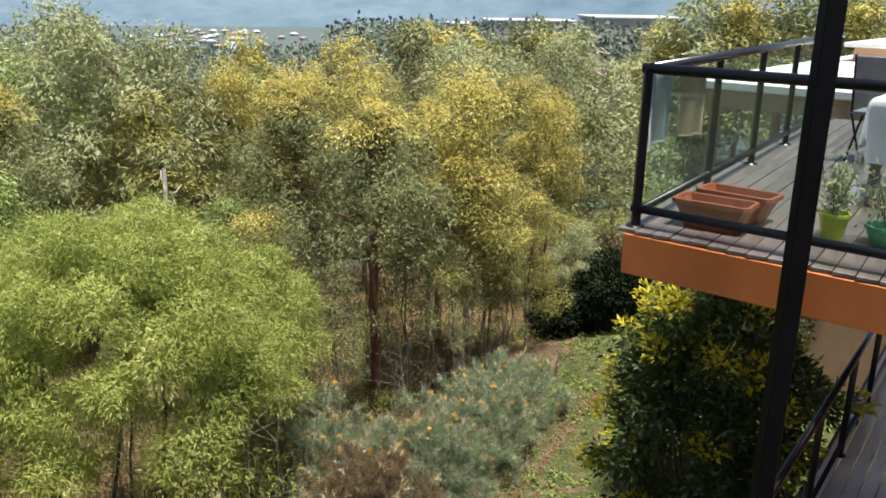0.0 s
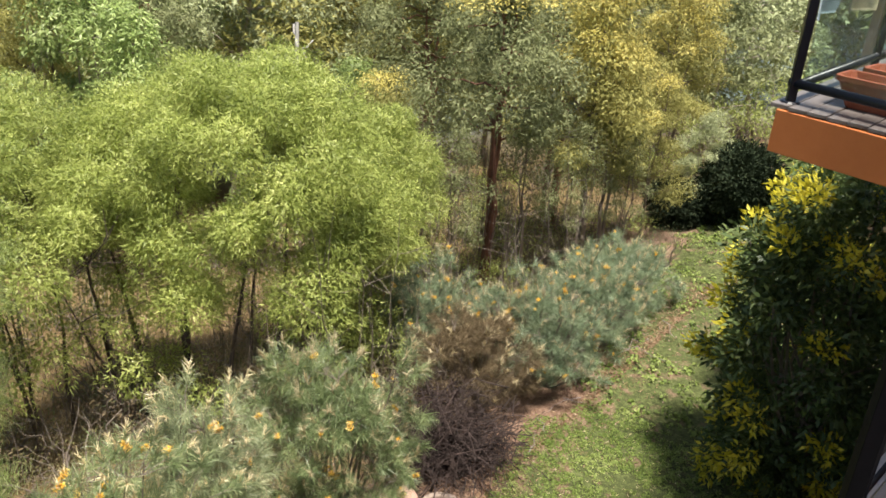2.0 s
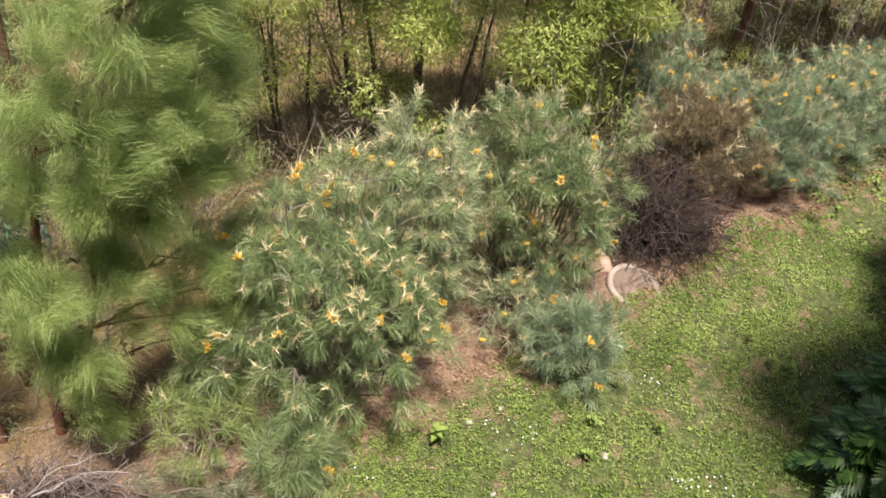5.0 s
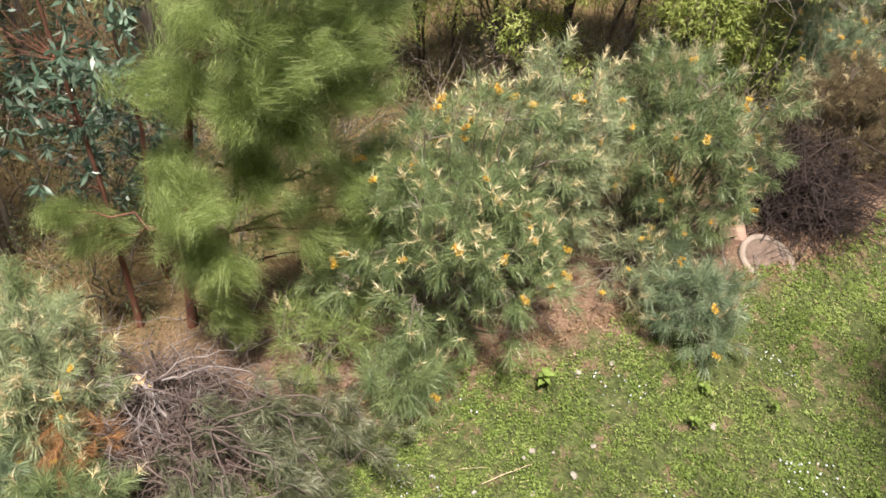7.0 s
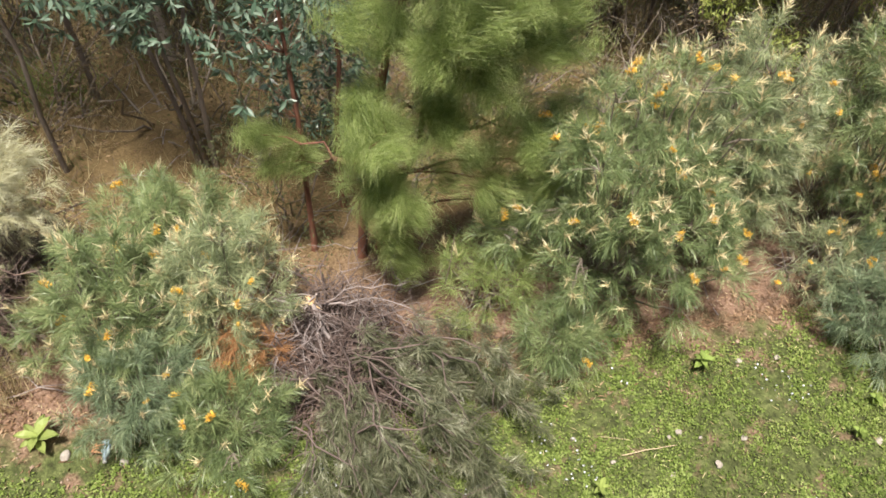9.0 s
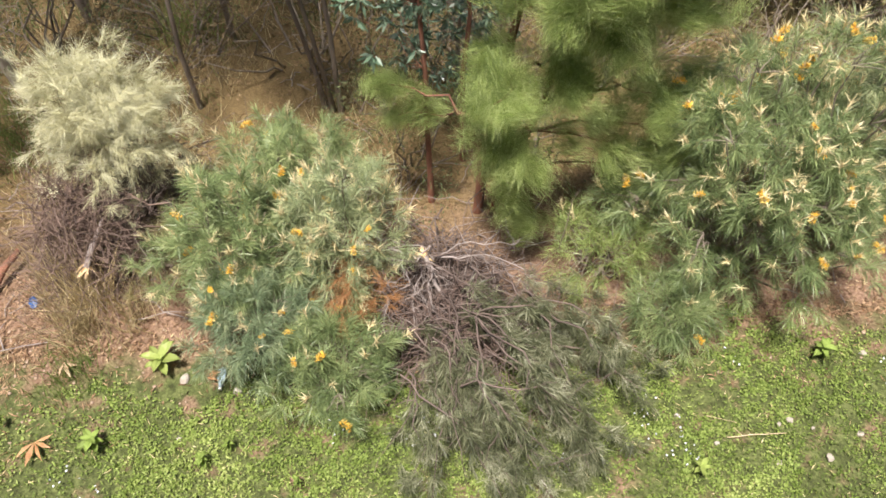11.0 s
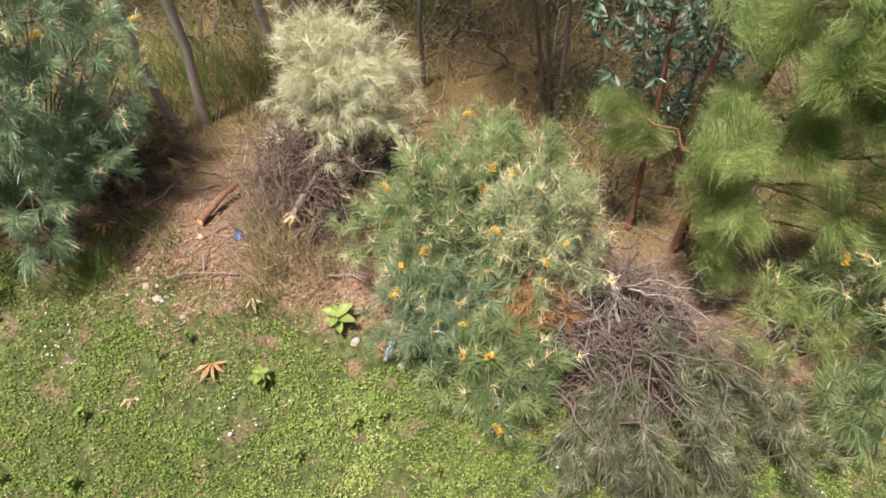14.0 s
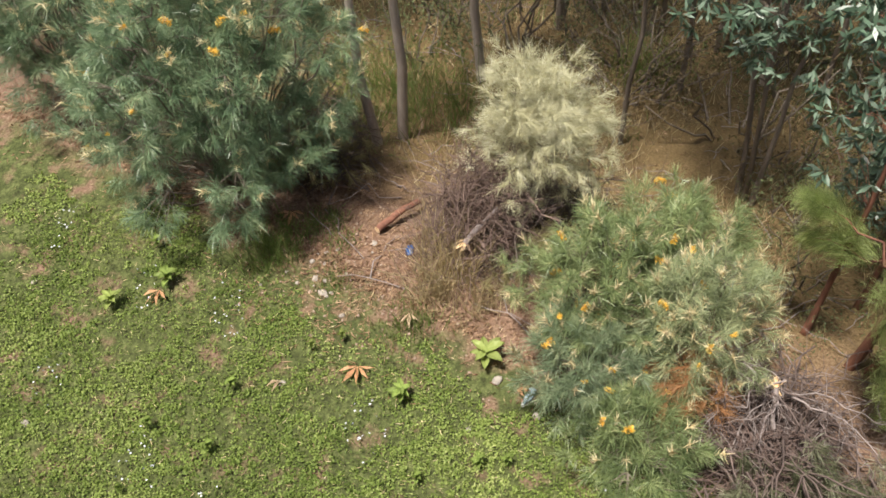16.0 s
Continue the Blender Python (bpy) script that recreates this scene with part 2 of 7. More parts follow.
M_BOARD = solid("wet_deck_board", (0.06, 0.05, 0.045), (0.20, 0.175, 0.16), 16, 0.38, bump=0.25, spec=0.7, stretch=(0.12, 1, 1))
# Lower deck boards: colour raised to stand in for sunlight under the balcony.
M_BOARD_LIT = solid("lit_deck_board", (0.32, 0.285, 0.265), (0.64, 0.60, 0.57), 16, 0.3, bump=0.25, spec=0.6, stretch=(0.12, 1, 1))
M_TERRA = solid("terracotta_plastic", (0.22, 0.055, 0.026), (0.34, 0.095, 0.045), 12, 0.5, bump=0.1)
M_SOIL = solid("potting_soil", (0.03, 0.02, 0.014), (0.10, 0.07, 0.05), 60, 0.95, bump=0.8)
M_CLOTH = solid("white_cloth", (0.60, 0.66, 0.74), (0.80, 0.83, 0.88), 6, 0.9, bump=0.2)
M_GREYMETAL = solid("grey_metal", (0.20, 0.22, 0.25), (0.34, 0.36, 0.40), 12, 0.4, metal=0.4, bump=0.05)
M_WOODDARK = solid("dark_timber", (0.05, 0.035, 0.03), (0.12, 0.085, 0.065), 20, 0.5, bump=0.2)
M_TOWEL_GREY = solid("grey_blue_towelling", (0.34, 0.40, 0.44), (0.48, 0.54, 0.58), 60, 0.95, bump=0.5)
M_TOWEL_TAN = solid("tan_towelling", (0.42, 0.33, 0.20), (0.58, 0.47, 0.31), 60, 0.95, bump=0.5)
M_LIMEPOT = solid("lime_plastic", (0.38, 0.48, 0.06), (0.50, 0.60, 0.10), 12, 0.35, bump=0.03)
M_GREENPOT = solid("green_plastic", (0.04, 0.22, 0.13), (0.07, 0.30, 0.18), 12, 0.35, bump=0.03)
M_WHITEROOF = solid("white_roof_sheet", (0.70, 0.70, 0.70), (0.84, 0.84, 0.83), 3, 0.5, bump=0.1)
M_TANWALL = solid("tan_render", (0.40, 0.25, 0.16), (0.52, 0.35, 0.24), 4, 0.8, bump=0.15)
M_GREYWALL = solid("grey_wall", (0.34, 0.33, 0.31), (0.46, 0.44, 0.42), 2, 0.8, bump=0.1)
M_REDROOF = solid("faded_red_roof", (0.30, 0.20, 0.17), (0.42, 0.30, 0.26), 3, 0.8, bump=0.1)
# Roof and wall tones of the far town, with air haze mixed in.
M_FARROOF = solid("haze_tinted_roof", (0.36, 0.41, 0.46), (0.62, 0.66, 0.70), 3, 0.7, bump=0.1)
M_FARWALL = solid("haze_tinted_wall", (0.24, 0.28, 0.32), (0.40, 0.43, 0.46), 3, 0.8, bump=0.1)
M_WINDOW = solid("dark_window", (0.012, 0.014, 0.016), (0.03, 0.034, 0.038), 3, 0.45, bump=0, spec=0.15)
# The hills' blue is distance haze put into the base colour.
M_HILL = solid("hazed_far_hill", (0.075, 0.125, 0.17), (0.155, 0.215, 0.27), 0.02, 1.0, bump=0, spec=0)
M_GRAVEL = solid("brown_gravel", (0.19, 0.13, 0.09), (0.44, 0.34, 0.26), 18, 0.9, bump=0.4)
M_STONE = solid("pale_stone", (0.22, 0.19, 0.155), (0.42, 0.38, 0.335), 18, 0.9, bump=0.5)
M_PINKSTONE = solid("pink_stone", (0.33, 0.19, 0.14), (0.48, 0.32, 0.25), 14, 0.85, bump=0.5)
M_CONCRETE = solid("stained_concrete", (0.16, 0.12, 0.095), (0.38, 0.31, 0.255), 9, 0.9, bump=0.5)
M_LIDSOIL = solid("soil_on_lid", (0.09, 0.06, 0.045), (0.24, 0.175, 0.14), 22, 0.95, bump=0.6)
M_BOTTLE = solid("pale_blue_plastic", (0.30, 0.42, 0.50), (0.50, 0.60, 0.66), 30, 0.18, bump=0.1)
M_CAP = solid("white_plastic", (0.70, 0.70, 0.68), (0.80, 0.80, 0.78), 20, 0.35, bump=0.02)
M_BLUE = solid("blue_plastic", (0.015, 0.04, 0.12), (0.03, 0.09, 0.26), 14, 0.4, bump=0.05)
M_DRYLEAF = solid("orange_dry_leaf", (0.50, 0.26, 0.12), (0.74, 0.46, 0.27), 30, 0.7, bump=0.4)
M_TANLEAF = solid("tan_dry_leaf", (0.46, 0.34, 0.22), (0.68, 0.54, 0.38), 30, 0.7, bump=0.4)

M_GLASS, g_nt, g_b, g_out = mat_base("balcony_glass")
g_clear = g_nt.nodes.new("ShaderNodeBsdfTransparent")
g_clear.inputs["Color"].default_value = (0.90, 0.95, 0.94, 1)
g_shine = g_nt.nodes.new("ShaderNodeBsdfGlossy")
g_shine.inputs["Roughness"].default_value = 0.03
g_mix = g_nt.nodes.new("ShaderNodeMixShader")
g_mix.inputs["Fac"].default_value = 0.07
g_nt.links.new(g_clear.outputs[0], g_mix.inputs[1])
g_nt.links.new(g_shine.outputs[0], g_mix.inputs[2])
g_nt.links.new(g_mix.outputs[0], g_out.inputs["Surface"])


def ground_material():
    """Lawn, bare earth and leaf litter, by the distance from the lawn's edge, broken up by noise; far off a painted
    haze tone.
    """
    m, nt, bsdf, out = mat_base("ground_cover")
    N, L = nt.nodes, nt.links
    tc = N.new("ShaderNodeTexCoord")
    dot = N.new("ShaderNodeVectorMath")
    dot.operation = "DOT_PRODUCT"
    dot.inputs[1].default_value = (-0.89, 0.456, 0)
    L.new(tc.outputs["Object"], dot.inputs[0])

    def tex(scale, detail=6, rough=0.6):
        t = N.new("ShaderNodeTexNoise")
        t.inputs["Scale"].default_value, t.inputs["Detail"].default_value, t.inputs["Roughness"].default_value = scale, detail, rough
        L.new(tc.outputs["Object"], t.inputs["Vector"])
        return t

    def mixc(fac, a, b):
        x = N.new("ShaderNodeMix")
        x.data_type = "RGBA"
        L.new(fac, x.inputs["Factor"])
        L.new(a, x.inputs["A"])
        L.new(b, x.inputs["B"])
        return x.outputs["Result"]

    def step(src, lo, hi):
        r = N.new("ShaderNodeMapRange")
        r.inputs["From Min"].default_value, r.inputs["From Max"].default_value = lo, hi
        L.new(src, r.inputs["Value"])
        return r.outputs[0]

    run = N.new("ShaderNodeVectorMath")
    run.operation = "DOT_PRODUCT"
    run.inputs[1].default_value = (0.456, 0.89, 0)
    L.new(tc.outputs["Object"], run.inputs[0])
    bend = N.new("ShaderNodeMath")
    bend.operation = "MULTIPLY_ADD"
    bend.inputs[1].default_value = -1.5
    L.new(step(run.outputs["Value"], 9.0, 12.0), bend.inputs[0])
    L.new(dot.outputs["Value"], bend.inputs[2])
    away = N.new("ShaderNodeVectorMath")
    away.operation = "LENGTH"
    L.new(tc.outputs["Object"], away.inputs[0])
    fine, mid, big = tex(40, 8, 0.75), tex(3.5), tex(0.5, 3)
    edge = N.new("ShaderNodeMath")
    edge.operation = "MULTIPLY_ADD"
    edge.inputs[1].default_value = 1.5
    L.new(mid.outputs["Fac"], edge.inputs[0])
    L.new(bend.outputs[0], edge.inputs[2])
    earth = ramp_node(nt, [(0.25, (0.075, 0.045, 0.030)), (0.5, (0.205, 0.128, 0.088)), (0.75, (0.42, 0.30, 0.225))])
    L.new(fine.outputs["Fac"], earth.inputs["Fac"])
    turf = ramp_node(nt, [(0.36, (0.026, 0.027, 0.013)), (0.5, (0.075, 0.09, 0.031)), (0.64, (0.165, 0.185, 0.07))])
    lumps = tex(13, 5, 0.65)
    both = N.new("ShaderNodeMath")
    both.operation = "MULTIPLY_ADD"
    both.inputs[1].default_value = 0.5
    L.new(fine.outputs["Fac"], both.inputs[0])
    half = N.new("ShaderNodeMath")
    half.operation = "MULTIPLY"
    half.inputs[1].default_value = 0.5
    L.new(lumps.outputs["Fac"], half.inputs[0])
    L.new(half.outputs[0], both.inputs[2])
    L.new(both.outputs[0], turf.inputs["Fac"])
    wood = ramp_node(nt, [(0.25, (0.06, 0.042, 0.022)), (0.5, (0.165, 0.115, 0.055)), (0.75, (0.33, 0.235, 0.115))])
    L.new(fine.outputs["Fac"], wood.inputs["Fac"])
    # Haze tone for the ground, blended in beyond about 30 m.
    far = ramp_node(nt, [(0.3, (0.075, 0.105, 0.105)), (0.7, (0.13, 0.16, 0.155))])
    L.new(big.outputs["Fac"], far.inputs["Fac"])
    bare = step(mid.outputs["Fac"], 0.54, 0.70)
    lawn = mixc(bare, turf.outputs["Color"], earth.outputs["Color"])
    c = mixc(step(edge.outputs[0], 4.1, 4.6), lawn, earth.outputs["Color"])
    c = mixc(step(edge.outputs[0], 5.2, 6.4), c, wood.outputs["Color"])
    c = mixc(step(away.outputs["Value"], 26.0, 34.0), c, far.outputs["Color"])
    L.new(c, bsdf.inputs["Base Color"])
    bsdf.inputs["Roughness"].default_value = 0.95
    bsdf.inputs["Specular IOR Level"].default_value = 0.15
    b = N.new("ShaderNodeBump")
    b.inputs["Strength"].default_value = 0.7
    b.inputs["Distance"].default_value = 0.04
    L.new(fine.outputs["Fac"], b.inputs["Height"])
    L.new(b.outputs[0], bsdf.inputs["Normal"])
    return m


M_GROUND = ground_material()

# ---- mesh helpers ----
RNG = np.random.default_rng(11)


def unit(v):
    return v / np.maximum(np.linalg.norm(v, axis=-1, keepdims=True), 1e-9)


def gauss(n):
    return RNG.normal(size=(n, 3))


def waves(x, y, size, seed):
    """A smooth random field between about -1 and 1, with hills of about the given size."""
    r = np.random.default_rng(seed)
    total = 0 * x
    for k in range(7):
        a, f, p = r.uniform(0, 6.28), r.uniform(0.6, 1.9) / size * 3.1, r.uniform(0, 6.28)
        total = total + np.sin(f * (np.cos(a) * x + np.sin(a) * y) + p)
    return total / 3.2


def ground_z(x, y):
    x, y = np.asarray(x, float), np.asarray(y, float)
    s, a = -0.89 * x + 0.456 * y - 3.8, 0.456 * x + 0.89 * y
    q = np.maximum(s - 0.3, 0)
    z = -0.05 * (np.clip(a, -8, 14) - 3) - 0.22 * np.minimum(q, 60) - np.clip(q - 60, 0, 400) * 0.08
    return z + 0.03 * waves(x, y, 1.5, 3) + 0.10 * waves(x, y, 5, 4) * np.clip(q / 3, 0, 1)


def mesh_of(name, verts, quads):
    """A mesh from arrays of corners and faces."""
    me = bpy.data.meshes.new(name)
    verts, quads = np.asarray(verts, np.float32), np.asarray(quads, np.int32)
    n, k = quads.shape
    me.vertices.add(len(verts))
    me.vertices.foreach_set("co", verts.ravel())
    me.loops.add(n * k)
    me.loops.foreach_set("vertex_index", quads.ravel())
    me.polygons.add(n)
    me.polygons.foreach_set("loop_start", np.arange(0, n * k, k, dtype=np.int32))
    me.update(calc_edges=True)
    return me


def loose(name, faces, material):
    """A mesh of separate small faces, given as an array (faces, corners, 3)."""
    n, k, _ = faces.shape
    me = mesh_of(name, faces.reshape(-1, 3), np.arange(n * k).reshape(n, k))
    me.materials.append(material)
    return me


def leaves(P, D, L, W, bend=0.15):
    """Pointed leaves: base, two flanks, tip."""
    D = unit(D)
    side = unit(np.cross(D, gauss(len(P))))
    nrm = np.cross(side, D)
    L, W = np.broadcast_to(L, len(P))[:, None], np.broadcast_to(W, len(P))[:, None]
    mid = P + D * L * 0.45 + nrm * L * bend
    return np.stack([P, mid + side * W / 2, P + D * L, mid - side * W / 2], 1)


def needles(P, D, L, W, face=None):
    D = unit(D)
    side = unit(np.cross(D, gauss(len(P)) if face is None else face + 0.36 * gauss(len(P))))
    L, W = np.broadcast_to(L, len(P))[:, None], np.broadcast_to(W, len(P))[:, None]
    return np.stack([P + side * W / 2, P + D * L, P - side * W / 2], 1)


def tubes(name, paths, material, sides=5):
    """Tapered branches: paths of (points, radii)."""
    V, Q, at = [], [], 0
    ang = np.linspace(0, 2 * np.pi, sides, endpoint=False)
    for pts, rad in paths:
        pts, rad = np.asarray(pts, float), np.asarray(rad, float)
        m = len(pts)
        d = unit(np.gradient(pts, axis=0))
        ref = np.array([0.31, 0.95, 0.05]) if abs(d[0, 2]) > 0.6 else np.array([0.05, 0.1, 1.0])
        a = unit(np.cross(d, ref))
        b = np.cross(d, a)
        ring = pts[:, None] + rad[:, None, None] * (np.cos(ang)[None, :, None] * a[:, None] + np.sin(ang)[None, :, None] * b[:, None])
        V.append(ring.reshape(-1, 3))
        i, j = np.meshgrid(np.arange(m - 1), np.arange(sides), indexing="ij")
        k = (j + 1) % sides
        Q.append(np.stack([i * sides + j, i * sides + k, (i + 1) * sides + k, (i + 1) * sides + j], -1).reshape(-1, 4) + at)
        at += m * sides
    me = mesh_of(name, np.concatenate(V), np.concatenate(Q))
    me.polygons.foreach_set("use_smooth", np.ones(len(me.polygons), bool))
    me.materials.append(material)
    return me


def bough(p, q, r0, r1, sag=0.08, n=6, rough=0.03):
    """One branch from p to q, bowed and a little crooked."""
    p, q = np.asarray(p, float), np.asarray(q, float)
    u = np.linspace(0, 1, n)[:, None]
    size = np.linalg.norm(q - p)
    pts = p + (q - p) * u + np.array([0, 0, 1.0]) * (sag * size * np.sin(np.pi * u)) + RNG.normal(size=(n, 3)) * rough * size * np.sin(np.pi * u)
    return pts, np.linspace(r0, r1, n)


def thing(name, at, label, category, group="", kind=""):
    ob = new(name)
    ob.location = at
    ob.empty_display_size = 0.2
    return tagged(ob, label, category, group, kind)


def part_mesh(name, me, parent, label=""):
    ob = new(name, me)
    ob.parent = parent
    if label:
        ob["label"] = label
    return ob


def part(name, bm, material, parent, label=""):
    me = bpy.data.meshes.new(name)
    bm.to_mesh(me)
    bm.free()
    me.materials.append(material)
    return part_mesh(name, me, parent, label)


def box(bm, size, at=(0, 0, 0), turn=None, bevel=0.0):
    """A box added to bm, its edges eased."""
    made = bmesh.ops.create_cube(bm, size=1.0)["verts"]
    bmesh.ops.scale(bm, vec=size, verts=made)
    if bevel:
        edges = list({e for v in made for e in v.link_edges})
        made = list({v for f in bmesh.ops.bevel(bm, geom=edges, offset=bevel, segments=1, affect="EDGES")["faces"] for v in f.verts} | {v for v in made if v.is_valid})
    m = Matrix.Translation(at) @ (turn or Matrix())
    bmesh.ops.transform(bm, matrix=m, verts=made)
    return made


def rod(bm, p, q, r, sides=10):
    p, q = Vector(p), Vector(q)
    d = q - p
    m = Matrix.Translation((p + q) / 2) @ d.to_track_quat("Z", "Y").to_matrix().to_4x4()
    bmesh.ops.create_cone(bm, cap_ends=True, segments=sides, radius1=r, radius2=r, depth=d.length, matrix=m)


# ---- ground, hills ----


def build_ground():
    n = 210
    u = np.linspace(-1, 1, n)
    c = 2.6 * np.sinh(u * 7.2)
    X, Y = np.meshgrid(c - 2.5, c + 3.0, indexing="ij")
    Z = ground_z(X, Y)
    far = np.hypot(X, Y)
    Z = np.maximum(Z, -50) + 0.0 * far
    i, j = np.meshgrid(np.arange(n - 1), np.arange(n - 1), indexing="ij")
    q = np.stack([i * n + j, (i + 1) * n + j, (i + 1) * n + j + 1, i * n + j + 1], -1).reshape(-1, 4)
    me = mesh_of("ground", np.stack([X, Y, Z], -1).reshape(-1, 3), q)
    me.polygons.foreach_set("use_smooth", np.ones(len(me.polygons), bool))
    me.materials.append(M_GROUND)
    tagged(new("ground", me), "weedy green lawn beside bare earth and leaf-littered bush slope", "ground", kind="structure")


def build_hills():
    """The far wooded ridges beyond the valley, distance haze painted into their blue."""
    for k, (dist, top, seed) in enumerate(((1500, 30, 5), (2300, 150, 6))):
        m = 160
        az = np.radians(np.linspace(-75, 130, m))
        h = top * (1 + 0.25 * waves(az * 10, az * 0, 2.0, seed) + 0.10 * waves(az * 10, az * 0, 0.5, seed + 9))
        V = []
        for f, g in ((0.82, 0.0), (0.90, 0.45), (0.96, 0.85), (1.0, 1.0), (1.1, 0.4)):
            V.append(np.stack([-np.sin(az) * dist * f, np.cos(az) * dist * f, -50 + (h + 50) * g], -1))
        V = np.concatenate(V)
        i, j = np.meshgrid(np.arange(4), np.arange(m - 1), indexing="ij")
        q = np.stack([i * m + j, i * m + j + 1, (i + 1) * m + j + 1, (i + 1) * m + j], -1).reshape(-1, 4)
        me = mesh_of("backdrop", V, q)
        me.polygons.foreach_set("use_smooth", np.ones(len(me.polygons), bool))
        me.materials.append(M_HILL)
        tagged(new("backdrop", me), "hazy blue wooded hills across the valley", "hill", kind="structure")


build_ground()
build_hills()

# ---- plants ----


def lobes(center, radii, count, low=-0.5, rng=None):
    """Clump centres on the uneven shell of a crown, with none far below its middle."""
    rng = rng or RNG
    d = unit(rng.normal(size=(count * 4, 3)))
    d = d[d[:, 2] > low][:count]
    r = rng.uniform(0.62, 1.0, (len(d), 1)) ** 0.6
    return np.asarray(center) + d * r * np.asarray(radii), d


def clump_leaves(C, out, r, per, length, width, droop, spread=0.75):
    """Leaves round the clump centres C, pointing outwards and hanging."""
    n = len(C) * per
    c, o = np.repeat(C, per, 0), np.repeat(out, per, 0)
    g = gauss(n)
    p = c + unit(g) * (RNG.uniform(0, 1, (n, 1)) ** 0.36) * r * np.array([1, 1, spread])
    d = unit(p - c) * 0.7 + o * 0.35 + gauss(n) * 0.45 + np.array([0, 0, -droop])
    return leaves(p, d, length * RNG.uniform(0.6, 1.25, n), width * RNG.uniform(0.7, 1.2, n))


def stems(base_pts, targets, r0, sag=0.04, forks=3, fork_to=None, thin=0.25):
    """Trunks from their bases to their heads, and from each trunk boughs to its nearest clumps."""
    paths = []
    heads = []
    for b, t in zip(base_pts, targets):
        pts, rad = bough(b, t, r0 * RNG.uniform(0.8, 1.1), r0 * 0.15, sag, 9, 0.006)
        rad[0] *= 1.3
        paths.append((pts, rad))
        heads.append(pts)
    if fork_to is not None and len(fork_to):
        allp = np.concatenate([h[3:] for h in heads])
        for c in fork_to:
            cost = np.linalg.norm(allp - c, axis=1) + 0.8 * np.maximum(allp[:, 2] - c[2] + 0.3, 0)
            k = int(np.argmin(cost))
            paths.append(bough(allp[k], c, r0 * thin, r0 * thin * 0.25, 0.06, 6, 0.05))
    return paths


def trunk_and_twigs(paths, bark, tree):
    """The stem as one part, and under it the boughs that leave it."""
    trunk = part_mesh("trunk", tubes("trunk", paths[:1], bark, 7), tree)
    if len(paths) > 1:
        part_mesh("branchwork", tubes("branchwork", paths[1:], bark, 4), trunk)["kind"] = "stuff"


def billows(C, R, per, length, width, droop, squash=0.8, low=-0.7, rough=0.22):
    """Rounded leafy masses: leaves over lumpy shells of radii R about the centres C, some inside; also gives each leaf's outward turn."""
    n = len(C) * per
    d = unit(gauss(n * 2))
    d = d[d[:, 2] > low][:n]
    c, r = np.repeat(C, per, 0), np.repeat(R, per)
    lump = 1 + rough * waves(d[:, 0] * 2 + c[:, 0], d[:, 1] * 2 + d[:, 2] * 1.5 + c[:, 1] + c[:, 2], 1.0, 5)
    lump = lump + 0.13 * waves(d[:, 0] * 7 + c[:, 1], d[:, 1] * 7 + d[:, 2] * 6 + c[:, 0], 1.0, 8)
    shell = np.where(RNG.uniform(size=n) < 0.22, RNG.uniform(0.3, 0.8, n), RNG.uniform(0.80, 1.08, n))
    p = c + d * (r * lump * shell)[:, None] * np.array([1, 1, squash])
    D = gauss(n) * 0.65 + d * 0.35 + np.array([0, 0, -droop])
    return needles(p, D, length * RNG.uniform(0.6, 1.3, n), width * RNG.uniform(0.7, 1.25, n), d), d


def acacia(at, crown, radii, trunks, label, heads=30, per=1400, ball=0.50):
    """Billows of fine lime-green leaves with dark gaps between them, over many thin dark stems."""
    at = np.array(at, float)
    tree = thing("wattle_tree", at, label, "tree", "wattles behind the flowering shrubs")
    d = unit(gauss(heads * 9))
    d = d[d[:, 2] > -0.45]
    kept = [d[0]]
    for v in d[1:]:
        if len(kept) < heads and min(np.linalg.norm(v - w) for w in kept) > 1.75 / math.sqrt(heads) * 1.15:
            kept.append(v)
    d = np.array(kept)
    C = np.asarray(crown) + d * np.asarray(radii) * RNG.uniform(0.76, 1.02, (len(d), 1))
    R = ball * RNG.uniform(0.7, 1.2, len(C))
    F, out = billows(C, R, per, 0.066, 0.0155, 0.30, 0.85, -0.7, 0.20)
    hang = heads // 3
    low = np.asarray(crown) + unit(gauss(hang) * np.array([1, 1, 0])) * np.asarray(radii) * RNG.uniform(0.35, 0.98, (hang, 1)) - np.array([0, 0, 1.0]) * RNG.uniform(0.45, 1.35, (hang, 1)) * radii[2]
    skirt, _ = billows(low, np.full(len(low), ball * 0.85), per // 5, 0.075, 0.020, 0.5, 0.9, -0.9, 0.4)
    F = np.concatenate([F, skirt])
    part_mesh("crown", loose("crown", F - at, M_ACACIA), tree, "lime-green narrow leaves in billowing clumps")
    tops = [np.array(crown) + np.array([RNG.normal() * radii[0] * 0.40, RNG.normal() * radii[1] * 0.35, RNG.uniform(-0.5, 0.1)]) for _ in trunks]
    for b, t in zip(trunks, tops):
        b = np.array([b[0], b[1], ground_z(b[0], b[1]) - 0.1])
        t[:2] = b[:2] + (np.array(crown[:2]) - at[:2]) * 0.35 + (b[:2] - at[:2]) * 0.45 + RNG.normal(size=2) * 0.25
        near = C[np.argsort(np.linalg.norm(C[:, :2] - t[:2], axis=1))[:7]]
        P = stems([b], [t], RNG.uniform(0.028, 0.052), 0.03, fork_to=near, thin=0.26)
        trunk_and_twigs([(p - at, r) for p, r in P], M_BARK_DARK, tree)
    return tree


